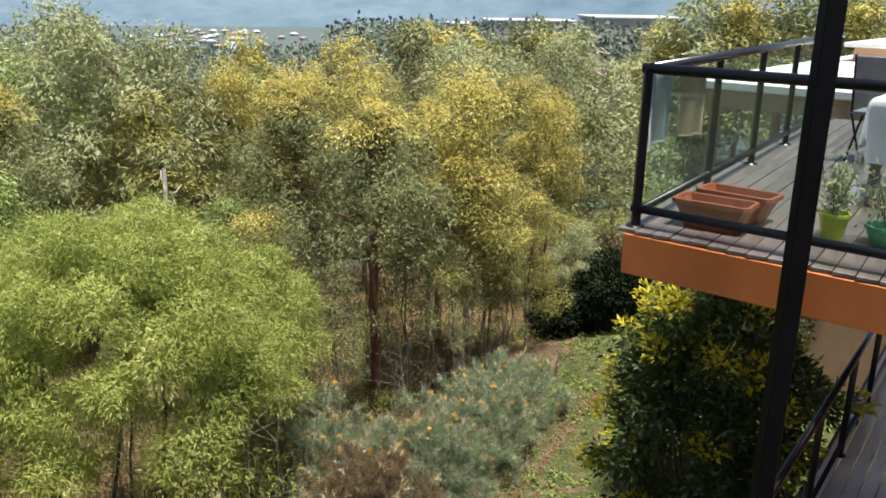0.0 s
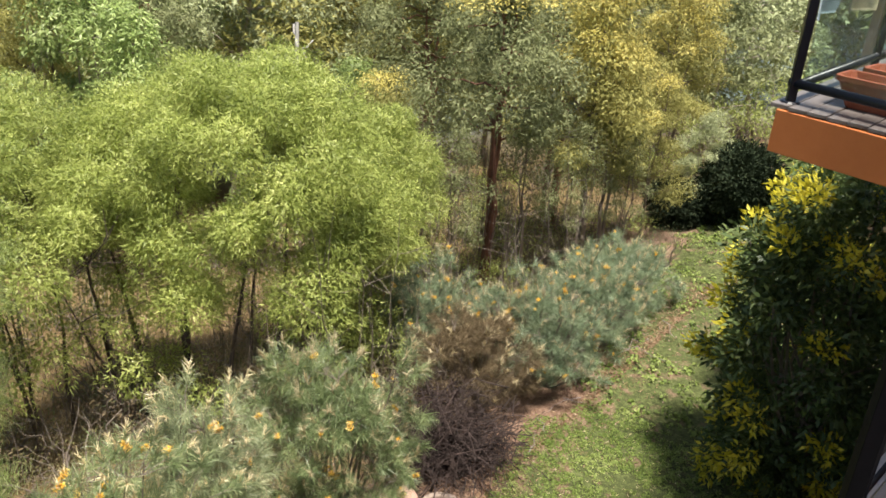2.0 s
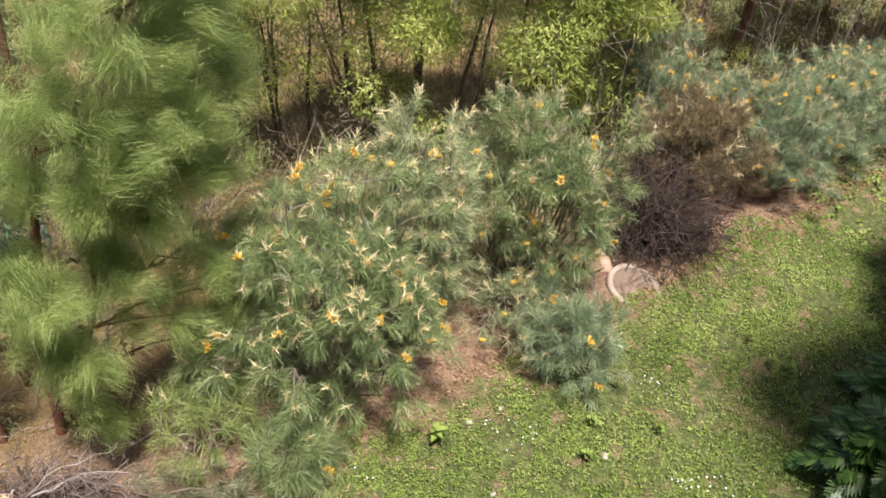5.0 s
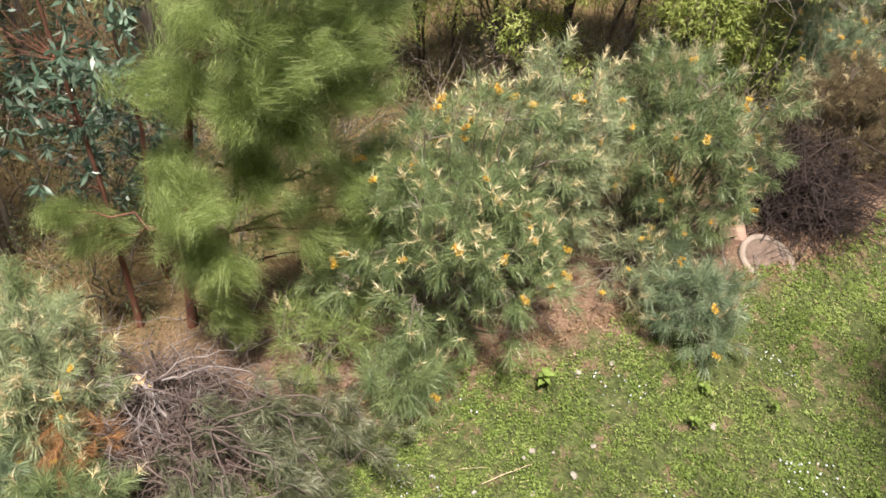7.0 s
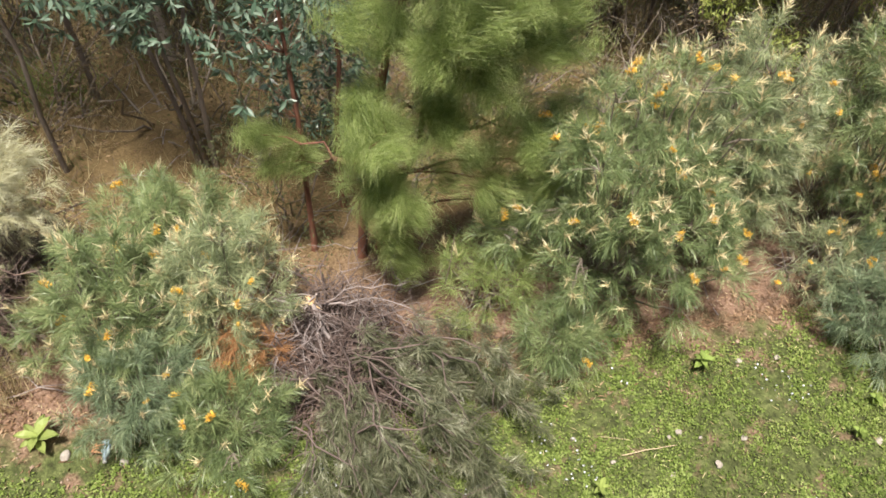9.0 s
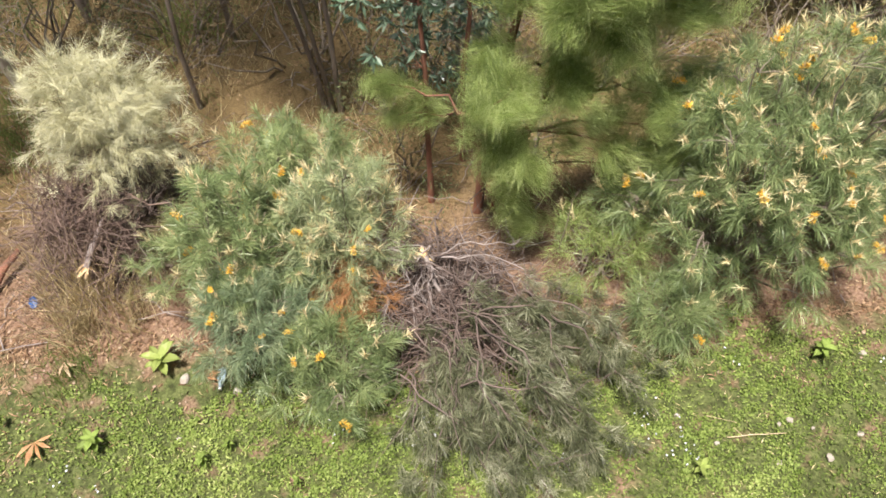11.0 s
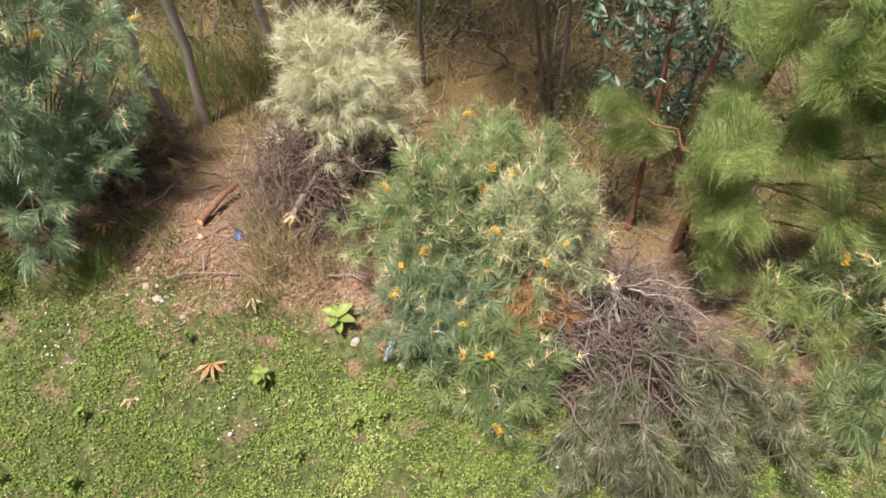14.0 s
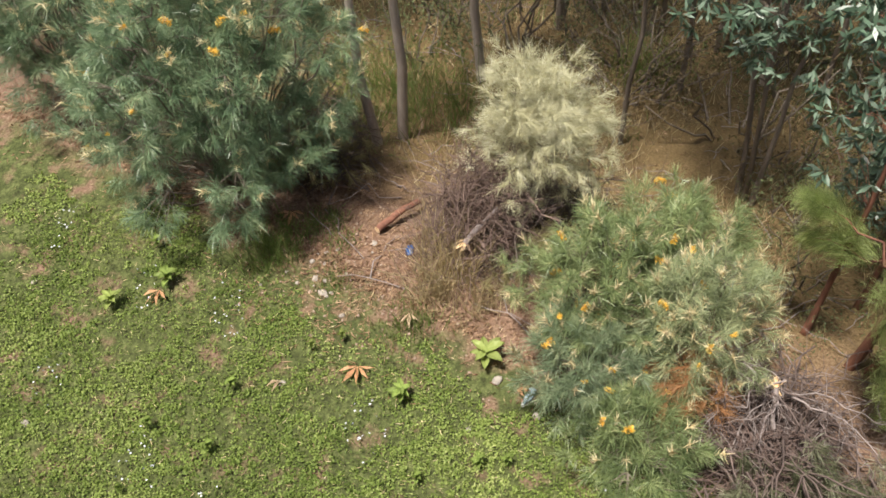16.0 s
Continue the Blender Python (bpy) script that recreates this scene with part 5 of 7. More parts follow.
def small_pot(at, r, h, material, label, plant):
    pot = thing("flower_pot", at, label, "flower pot")
    bm = bmesh.new()
    prof = [(0.72, 0), (1.0, h), (1.08, h), (1.08, h + 0.02), (0.95, h + 0.02), (0.88, h - 0.03), (0.0, h - 0.03)]
    last = None
    for k, (q, z) in enumerate(prof):
        ring = [bm.verts.new((max(q, 0.01) * r * math.cos(a), max(q, 0.01) * r * math.sin(a), z)) for a in np.linspace(0, 2 * np.pi, 16, endpoint=False)]
        if last:
            for i in range(16):
                bm.faces.new((last[i], last[(i + 1) % 16], ring[(i + 1) % 16], ring[i]))
        else:
            bm.faces.new(ring[::-1])
        last = ring
    part("body", bm, material, pot)
    if plant:
        n = 420
        p = np.array([0, 0, h]) + gauss(n) * np.array([0.07, 0.07, 0.09]) + np.array([0, 0, 0.16])
        part_mesh("plant", loose("plant", leaves(p, gauss(n) + np.array([0, 0, 0.6]), 0.05, 0.014), M_EUC_GREY), pot, "thin grey-green herb")
        paths = [bough((0, 0, h - 0.03), (0.08 * RNG.normal(), 0.08 * RNG.normal(), h + 0.3), 0.004, 0.002, 0, 5) for _ in range(9)]
        part_mesh("stems", tubes("stems", paths, M_TWIG, 4), pot)["kind"] = "stuff"
    return pot


def outdoor_table(at, turn):
    table = thing("outdoor_table", at, "dark timber outdoor table under a white cloth", "table")
    bm = bmesh.new()
    box(bm, (1.3, 0.8, 0.035), (0, 0, 0.735), bevel=0.008)
    part("tabletop", bm, M_WOODDARK, table)
    for sx in (-1, 1):
        for sy in (-1, 1):
            bm = bmesh.new()
            box(bm, (0.07, 0.07, 0.72), (sx * 0.57, sy * 0.33, 0.36), bevel=0.006)
            part("leg", bm, M_WOODDARK, table)
    table.rotation_euler = (0, 0, turn)
    cloth = thing("tablecloth", Vector(at) + Vector((0, 0, 0.756)), "white cloth hanging in folds over the table", "tablecloth")
    bm = bmesh.new()
    bmesh.ops.create_grid(bm, x_segments=60, y_segments=44, size=1.0)
    for v in bm.verts:
        x, y = v.co.x * 1.02, v.co.y * 0.78
        ox, oy = max(abs(x) - 0.655, 0), max(abs(y) - 0.405, 0)
        over = ox + oy
        fold = 0.03 * math.sin(13 * (x if oy > ox else y)) * min(over * 4, 1)
        sx, sy = math.copysign(1, x), math.copysign(1, y)
        v.co = Vector((sx * min(abs(x), 0.655) + sx * (fold + 0.01 if ox else 0), sy * min(abs(y), 0.405) + sy * (fold + 0.01 if oy else 0), 0.004 - over * 1.2))
    ob = part("cloth", bm, M_CLOTH, cloth)
    for f in ob.data.polygons:
        f.use_smooth = True
    cloth.rotation_euler = (0, 0, turn)


def folding_chair(at, turn):
    chair = thing("folding_chair", at, "grey folding chair with a sloping fabric back", "chair")
    bm = bmesh.new()
    box(bm, (0.44, 0.42, 0.025), (0, 0, 0.44), bevel=0.008)
    part("seat", bm, M_GREYMETAL, chair)
    bm = bmesh.new()
    box(bm, (0.42, 0.02, 0.46), (0, 0, 0), Matrix.Rotation(radians(-14), 4, "X"), bevel=0.008)
    bmesh.ops.translate(bm, vec=(0, 0.25, 0.72), verts=bm.verts)
    part("backrest", bm, M_GREYMETAL, chair)
    for sx in (-0.21, 0.21):
        for y0, y1 in ((-0.2, 0.2), (0.2, -0.2)):
            bm = bmesh.new()
            rod(bm, (sx, y0, 0.0), (sx, y1, 0.44), 0.011, 8)
            part("leg", bm, M_STEEL, chair)
        bm = bmesh.new()
        rod(bm, (sx, 0.19, 0.42), (sx, 0.31, 0.95), 0.011, 8)
        part("back_post", bm, M_STEEL, chair)
    chair.rotation_euler = (0, 0, turn)


def dead_twigs(at):
    """A pot of bare reddish twigs."""
    pot = small_pot(at, 0.13, 0.24, M_TERRA, "terracotta pot holding bare reddish twigs", False)
    o = np.array([0, 0, 0.24])
    paths = []
    for k in range(16):
        a, L = RNG.uniform(0, 6.28), RNG.uniform(0.5, 0.95)
        tip = o + np.array([math.cos(a) * L * 0.55, math.sin(a) * L * 0.55, L * 0.75])
        main = bough(o, tip, 0.006, 0.002, 0.05, 7, 0.03)
        paths.append(main)
        for j in (3, 4, 5):
            paths.append(bough(main[0][j], main[0][j] + unit(gauss(1))[0] * 0.16 + np.array([0, 0, 0.05]), 0.003, 0.0015, 0, 4))
    part_mesh("brushwood", tubes("brushwood", paths, M_BARK_PALE, 4), pot, "bare pale twigs")["kind"] = "stuff"


def simple_house(at, turn, size, wall_mat, roof_mat, label, name="house", flat=False, windows=3):
    """A far house: walls, roof with eaves, window panes in frames."""
    w, d, h = size
    h_ob = thing(name, at, label, "house")
    bm = bmesh.new()
    box(bm, (w, d, h), (0, 0, h / 2), bevel=0.03)
    part("wall", bm, wall_mat, h_ob)
    bm = bmesh.new()
    if flat:
        box(bm, (w * 1.06, d * 1.08, min(max(0.12 * h, 0.15), 0.3)), (0, 0, h + 0.1), bevel=0.03)
    else:
        e, r = 0.5, 0.32 * d
        pts = [(-w / 2 - e, -d / 2 - e, h), (w / 2 + e, -d / 2 - e, h), (w / 2 + e, d / 2 + e, h), (-w / 2 - e, d / 2 + e, h), (-w / 4, 0, h + r), (w / 4, 0, h + r)]
        v = [bm.verts.new(p) for p in pts]
        for f in ((0, 1, 5, 4), (2, 3, 4, 5), (1, 2, 5), (3, 0, 4), (3, 2, 1, 0)):
            bm.faces.new([v[i] for i in f])
    part("roof", bm, roof_mat, h_ob)
    for k in range(windows):
        bm = bmesh.new()
        x = (k - (windows - 1) / 2) * w / (windows + 0.3)
        box(bm, (w * 0.14, 0.06, h * 0.32), (x, -d / 2 - 0.02, h * 0.55), bevel=0.01)
        part("window", bm, M_WINDOW, h_ob)
    h_ob.rotation_euler = (0, 0, turn)
    return h_ob


build_upper_balcony()
build_lower_deck()
build_house()
TURN_IN = math.atan2(INWARD.y, INWARD.x)
trough(deck_point(0.34, 0.45, 0.0), TURN_IN + 0.05, 0.46, "terracotta planter trough with dry soil beside the railing")
trough(deck_point(0.70, 0.50, 0.0), TURN_IN - 0.03, 0.48, "terracotta planter trough behind another trough")
small_pot(deck_point(0.60, 1.12, 0.0), 0.085, 0.15, M_LIMEPOT, "lime-green pot with a thin grey herb", True)
small_pot(deck_point(0.70, 1.42, 0.0), 0.13, 0.10, M_GREENPOT, "low green plastic pot on the deck", True)
outdoor_table(deck_point(2.05, 1.78, 0.0), TURN_IN)
folding_chair(deck_point(3.60, 0.95, 0.0), TURN_IN + 3.1)
dead_twigs(deck_point(1.75, 1.60, 0.765))



def towel(a0, a1, drop_in, drop_out, material, label, seed):
    """A towel pinned below the outer top rail, its lower edge uneven."""
    r = np.random.default_rng(seed)
    o = deck_point((a0 + a1) / 2, 0.06, 0.99)
    ob = thing("towel", o, label, "towel", "towels drying on the railing")
    n, m = 16, 22
    bm = bmesh.new()
    grid = []
    for i in range(n + 1):
        u = i / n
        row = []
        for j in range(m + 1):
            v = j / m
            hang = drop_in * v * (1 + 0.04 * v * math.sin(u * 3 + seed * 2))
            side = 0.022 * math.sin(u * 11 + seed) * (0.3 + v) - 0.05
            row.append(bm.verts.new(ALONG * ((u - 0.5) * (a1 - a0) * (1 - 0.06 * v)) + INWARD * side + Vector((0, 0, -0.045 - hang))))
        grid.append(row)
    for i in range(n):
        for j in range(m):
            bm.faces.new((grid[i][j], grid[i + 1][j], grid[i + 1][j + 1], grid[i][j + 1]))
    bmesh.ops.solidify(bm, geom=bm.faces[:], thickness=0.006)
    t = part("cloth", bm, material, ob)
    for f in t.data.polygons:
        f.use_smooth = True


towel(0.14, 0.60, 0.46, 0.40, M_TOWEL_GREY, "grey-blue towel hanging outside the balcony rail", 1)
towel(0.68, 1.28, 0.50, 0.45, M_TOWEL_TAN, "tan towel hanging outside the balcony rail", 2)

# the neighbours and the town
NEXT = Vector((5.1, 16.2, 0.30))
NEXT_U, NEXT_V = Vector((0.65, 0.76, 0)).normalized(), Vector((0.76, -0.65, 0)).normalized()


def next_point(u, v, z):
    return NEXT + NEXT_U * u + NEXT_V * v + Vector((0, 0, z))


def neighbour_house():
    """The next house: an open patio under a flat white roof, dark windows behind it, an upper storey set back."""
    house = thing("neighbour_house", NEXT, "neighbouring house with a white flat roof over a shaded patio", "house")
    spin = turned(NEXT_U)

    def block(name, u0, u1, v0, v1, z0, z1, material, label=""):
        bm = bmesh.new()
        box(bm, (u1 - u0, v1 - v0, z1 - z0), bevel=0.015)
        ob = part(name, bm, material, house, label)
        ob.matrix_basis = Matrix.Translation(next_point((u0 + u1) / 2, (v0 + v1) / 2, (z0 + z1) / 2) - NEXT) @ spin
        return ob

    block("roof", -0.3, 11.0, -0.3, 3.4, 4.55, 4.70, M_WHITEROOF, "flat white metal roof")
    block("beam", -0.1, 10.8, -0.05, 0.10, 4.20, 4.545, M_TANWALL)
    block("beam", -0.1, 0.05, 0.10, 3.35, 4.20, 4.545, M_TANWALL)
    block("ceiling", 0.06, 10.7, 0.12, 3.0, 4.46, 4.54, M_WOODDARK)
    for u in (0.05, 3.5, 7.0, 10.4):
        block("post", u, u + 0.16, 0.0, 0.16, 2.05, 4.195, M_TANWALL)
    block("patio_floor", -0.2, 10.8, -0.2, 3.0, 1.9, 2.04, M_GREYWALL)
    block("base_wall", 0.0, 10.6, 0.0, 6.0, -3.5, 1.895, M_TANWALL)
    block("wall", 0.0, 10.6, 3.02, 3.35, 1.9, 4.545, M_TANWALL)
    for k in range(4):
        pane = block("window", 0.5 + 2.6 * k, 2.5 + 2.6 * k, 2.96, 3.015, 2.1, 4.1, M_WINDOW, "dark sliding window")
        for e in (0.5, 1.48, 2.44):
            block("window_frame", e + 2.6 * k, e + 0.06 + 2.6 * k, 2.93, 2.957, 2.1, 4.1, M_GREYMETAL)
    block("rail", 0.1, 10.5, 0.02, 0.06, 2.95, 3.0, M_STEEL)
    for k in range(27):
        block("baluster", 0.3 + 0.38 * k, 0.32 + 0.38 * k, 0.03, 0.05, 2.05, 2.949, M_STEEL)
    block("upper_wall", 7.4, 10.8, 0.45, 6.0, 4.705, 5.05, M_TANWALL)
    block("upper_roof", 7.2, 11.1, 0.25, 6.3, 5.054, 5.16, M_WHITEROOF, "white metal roof of the upper storey")


neighbour_house()
for k, (u, v) in enumerate(((1.2, 1.4), (2.4, 1.7), (5.0, 1.4))):
    folding_chair(next_point(u, v, 2.044), 0.8 + k * 1.3)
for x, y, w, d, top in ((33.0, 156.0, 15.0, 10.0, 2.9), (20.0, 205.0, 20.0, 9.0, 0.6), (8.0, 230.0, 13.0, 9.0, -1.2), (4.0, 175.0, 6.0, 6.0, -1.6), (37.0, 140.0, 6.0, 6.0, -0.6), (64.0, 150.0, 9.0, 8.0, 0.4)):
    g0 = float(ground_z(x, y)) - 0.3
    simple_house((x, y, g0), 0.12, (w, d, top - 0.3 - g0), M_GREYWALL, M_WHITEROOF, "far industrial shed with a white roof", "shed", True, 5)
for k in range(64):
    az, d = math.radians(RNG.uniform(12, 18.5) if k % 4 else RNG.uniform(8, 30)), RNG.uniform(640, 1080)
    x, y = -math.sin(az) * d, math.cos(az) * d
    g0 = max(float(ground_z(x, y)), -50) - 0.2
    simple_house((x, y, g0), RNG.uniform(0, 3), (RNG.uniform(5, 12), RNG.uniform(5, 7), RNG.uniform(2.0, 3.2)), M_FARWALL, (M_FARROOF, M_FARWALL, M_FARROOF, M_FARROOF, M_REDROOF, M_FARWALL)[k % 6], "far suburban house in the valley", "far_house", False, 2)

# ---- shrubs by the house ----


def leafy_shrub(at, radii, label, leaf, tip, clumps, per, length, width, seed, name="shrub", tips=0.3):
    global RNG
    keep, RNG = RNG, np.random.default_rng(seed)
    x, y = at
    o = np.array([x, y, float(ground_z(x, y))])
    bush = thing(name, o, label, "shrub")
    mid = np.array([0, 0, radii[2] * 0.52])
    C, out = lobes(mid, (radii[0], radii[1], radii[2] * 0.5), clumps, -0.95)
    C = mid + (C - mid) * (1 + 0.16 * waves(out[:, 0] * 4, out[:, 2] * 4 + out[:, 1] * 2, 1.2, seed))[:, None]
    F = clump_leaves(C, out, 0.26, per, length, width, 0.15, 0.85)
    part_mesh("foliage", loose("foliage", F, leaf), bush)
    if tip is not None:
        pick = (RNG.uniform(size=len(C)) < tips) & (out @ np.array([-0.6, -0.2, 0.6]) > -0.40)
        T = clump_leaves(C[pick] + out[pick] * 0.22, out[pick], 0.17, per // 2, length * 0.95, width, -0.2)
        part_mesh("new_growth", loose("new_growth", T, tip), bush, "bright yellow young leaves at the tips")["kind"] = "stuff"
    paths = [bough((0.1 * RNG.normal(), 0.1 * RNG.normal(), -0.1), c, 0.03, 0.006, 0.05, 7, 0.04) for c in C[::6]]
    part_mesh("branchwork", tubes("branchwork", paths, M_BARK, 5), bush)["kind"] = "stuff"
    RNG = keep


leafy_shrub((3.0, 8.25), (1.02, 1.15, 4.0), "dark glossy shrub with bright yellow leaf tips", M_DARK, M_YTIP, 230, 120, 0.105, 0.042, 41, "yellow_tipped_shrub", 0.50)
leafy_shrub((3.9, 10.6), (0.95, 0.95, 3.4), "dark glossy shrub with yellow tips beside the lower deck", M_DARK, M_YTIP, 120, 110, 0.085, 0.034, 42, "yellow_tipped_shrub", 0.35)
leafy_shrub((3.95, 17.85), (0.72, 0.72, 1.6), "round very dark green shrub on the lawn", M_CONIFER, None, 170, 160, 0.11, 0.034, 43, "dark_shrub")
leafy_shrub((2.75, 18.0), (0.6, 0.6, 0.85), "low dark green shrub at the wood's edge", M_CONIFER, None, 90, 140, 0.11, 0.034, 44, "dark_shrub")


def split_leaf(length, lobes_n=9, seed=0):
    """A large leaf cut into long fingers, bent along its midrib."""
    r = np.random.default_rng(seed)
    V, Q = [], []
    def strip(p, q, w0, w1):
        d = unit((q - p)[None])[0]
        s = unit(np.cross(d, [0, 0, 1.0])[None])[0]
        base = len(V)
        mid = (p + q) / 2
        V.extend([p - s * w0 / 2, p + s * w0 / 2, mid + s * w0 * 0.6, mid - s * w0 * 0.6, q + s * w1 / 2, q - s * w1 / 2])
        Q.extend([(base, base + 1, base + 2, base + 3), (base + 3, base + 2, base + 4, base + 5)])
    rib = lambda u: np.array([u * length * 0.9, 0, 0.30 * length * math.sin(u * 2.2) - 0.25 * length * u * u])
    for k in range(6):
        strip(rib(k / 6), rib((k + 1) / 6), 0.05 * length, 0.045 * length)
    for k in range(lobes_n):
        u = 0.12 + 0.85 * k / (lobes_n - 1)
        reach = length * 0.42 * math.sin(math.pi * min(0.25 + 0.65 * u, 0.95))
        for sgn in (-1, 1):
            p = rib(u)
            q = p + np.array([reach * (0.25 + 0.9 * u), sgn * reach * (1.1 - 0.6 * u), -0.16 * reach + r.normal() * 0.02])
            strip(p, q, 0.085 * length, 0.02 * length)
    me = mesh_of("leaf", np.array(V), np.array(Q))
    me.materials.append(M_PHIL)
    return me


def philodendron(at, count, size, label, seed):
    x, y = at
    z0 = float(ground_z(x, y))
    plant = thing("split_leaf_plant", (x, y, z0), label, "plant")
    r = np.random.default_rng(seed)
    meshes = [split_leaf(0.50 * size, 9, k) for k in range(3)]
    for k in range(count):
        a = k * 2.399 + r.normal() * 0.2
        tier = k / count
        reach, z = size * (0.75 - 0.55 * tier), size * (0.25 + 1.0 * tier)
        tip = np.array([math.cos(a) * reach, math.sin(a) * reach, z])
        me = tubes("stalk", [bough((0, 0, 0.05), tip, 0.014, 0.008, 0.12, 6, 0.01)], M_PHIL, 5)
        stalk = part_mesh("stalk", me, plant)
        lf = part_mesh("leaf", meshes[k % 3], stalk)
        lf.location = tip
        lf.rotation_euler = (r.normal() * 0.2, 0.15 - 0.35 * tier + r.normal() * 0.15, a + r.normal() * 0.25)
        s = r.uniform(0.8, 1.15)
        lf.scale = (s, s, s)


philodendron((1.86, 5.55), 64, 0.62, "large dark glossy plant with deeply split leaves", 1)
philodendron((2.15, 6.35), 44, 0.7, "glossy split-leaf plant under the balcony", 2)

# ---- bush trees near the lawn ----


def whorls(C, out, count, length, width):
    """Rosettes of broad leaves at the twig ends."""
    n = len(C) * count
    a = np.tile(np.arange(count) * 2.399, len(C)) + np.repeat(RNG.uniform(0, 6.28, len(C)), count)
    o = unit(np.repeat(out, count, 0) + np.array([0, 0, 0.4]))
    s = unit(np.cross(o, [0.3, 0.1, 0.9]))
    t = np.cross(o, s)
    d = s * np.cos(a)[:, None] + t * np.sin(a)[:, None] + o * RNG.uniform(-0.3, 0.9, (n, 1)) + np.array([0, 0, -0.45])
    return leaves(np.repeat(C, count, 0) + gauss(n) * 0.015, d, length * RNG.uniform(0.7, 1.15, n), width, 0.08)


def broadleaf_gum(at, tops, crown, radii, label, seed, bark, n=90, length=0.16):
    global RNG
    keep, RNG = RNG, np.random.default_rng(seed)
    x, y = at
    o = np.array([x, y, float(ground_z(x, y))])
    tree = thing("broad_leaved_gum", o, label, "tree", "young gums behind the shrubs")
    C, out = lobes(crown, radii, n, -1.0)
    C = np.asarray(crown) + (C - crown) * RNG.uniform(0.5, 1.1, (len(C), 1))
    part_mesh("crown", loose("crown", whorls(C, out, 11, length * 0.75, 0.030), M_BROAD), tree, "blue-green broad leaves in rosettes")
    for k, t in enumerate(tops):
        b = np.array([0.09 * k, 0.05 * k, -0.1])
        P = stems([b], [np.array(t)], 0.030, 0.0, fork_to=C[k::len(tops) * 2], thin=0.13)
        trunk_and_twigs(P, bark, tree)
    RNG = keep


broadleaf_gum((-4.95, 2.15), [(-0.15, 0.1, 4.6)], (-0.3, 0.0, 3.0), (0.75, 0.75, 1.5), "young gum with a red-brown trunk and blue-green leaves", 51, M_BARK_RED, 170)
broadleaf_gum((-5.35, 2.75), [(0.05, 0.2, 5.0)], (-0.1, 0.2, 3.8), (0.6, 0.6, 1.2), "slim young gum with an orange-brown stem", 52, M_BARK_RED, 80)
broadleaf_gum((-6.95, 1.95), [(-0.5, -0.2, 4.4), (0.1, -0.25, 4.6), (-0.2, 0.4, 4.5)], (0.15, -0.35, 3.0), (1.0, 1.0, 1.2), "several-stemmed gum with blue-green leaves over dry grass", 53, M_BARK, 260)
broadleaf_gum((-6.1, 3.1), [(0.2, 0.1, 3.0)], (0.0, 0.0, 1.4), (0.7, 0.7, 1.0), "bushy young gum with dark blue-green leaves", 54, M_BARK, 190, 0.13)
G_SLIM = eucalypt("bush_gum", "slim pale-barked gum with fine light leaves", "tree", 10, 3.4, M_EUC_GREY, M_BARK_PALE, 18, 340, 0.135, 0.0, 1, seed=61, bare=0.40, girth=0.0095, ball=0.064, lean=0.05)
G_THIN = eucalypt("bush_gum", "thin dark-stemmed gum in the dry bush", "tree", 10, 3.0, M_EUC, M_BARK, 18, 340, 0.135, 0.0, 2, seed=62, bare=0.38, girth=0.011, ball=0.064)
BUSH = [(G_SLIM, -8.75, -0.85, 7.0), (G_THIN, -7.7, 4.6, 6.0), (G_SLIM, -9.5, 2.8, 7.2), (G_THIN, -9.3, 5.6, 6.6), (G_SLIM, -8.6, 7.0, 6.0),
        (G_THIN, -10.5, 0.2, 7.5), (G_SLIM, -11.5, -2.0, 7.5), (G_THIN, -9.8, -3.5, 7.0), (G_THIN, -12.0, 3.8, 8.0), (G_SLIM, -13.0, 1.2, 8.0), (G_THIN, -7.0, 6.2, 4.6), (G_SLIM, -11.2, 6.5, 7.0), (G_THIN, -13.5, -4.5, 8.0), (G_SLIM, -10.8, -5.6, 7.5),
        (G_THIN, -15.0, 5.0, 8.0), (G_SLIM, -15.5, -1.0, 8.5), (G_THIN, -12.5, 8.5, 7.0), (G_SLIM, -14.5, 10.5, 7.0), (G_THIN, -9.9, 10.8, 5.0), (G_SLIM, -8.4, -6.6, 6.5), (G_THIN, -17.0, 8.0, 8.0), (G_SLIM, -17.5, 2.5, 8.5)]
BUSH += [(G_THIN, -1.6, 12.9, 3.4), (G_THIN, -2.4, 13.6, 4.0), (G_THIN, -0.5, 14.3, 3.8), (G_THIN, 0.4, 14.6, 3.2), (G_SLIM, -3.0, 12.6, 3.6), (G_THIN, 1.3, 15.2, 3.0), (G_THIN, -3.9, 13.4, 4.4),
         (G_THIN, -10.2, 2.4, 5.0), (G_THIN, -11.0, 4.6, 5.5), (G_THIN, -12.3, -0.4, 6.0), (G_SLIM, -12.8, 5.6, 6.0)]
for kind, x, y, h in BUSH:
    copy_thing(kind, place(kind, x, y, h / 10, RNG.uniform(0, 6.28), 0.0, 1.0))
# Shade gums: crowns added above the view to darken the bush floor.
G_SHADE = eucalypt("bush_gum", "thin-stemmed gum, its crown added above the view for shade", "tree", 10, 4.4, M_EUC, M_BARK, 18, 380, 0.135, 0.0, 1, seed=64, bare=0.46, girth=0.0055, ball=0.082, lean=0.05)
copy_thing(G_SHADE, place(G_SHADE, -10.6, 1.6, 0.8, 0.9))
copy_thing(G_SHADE, place(G_SHADE, -8.6, 3.2, 0.7, 1.8))
copy_thing(G_SHADE, place(G_SHADE, -7.71, 0.75, 0.62, 3.3))
G_SHADE.matrix_basis = place(G_SHADE, -8.9, 1.6, 0.75, 0.0)
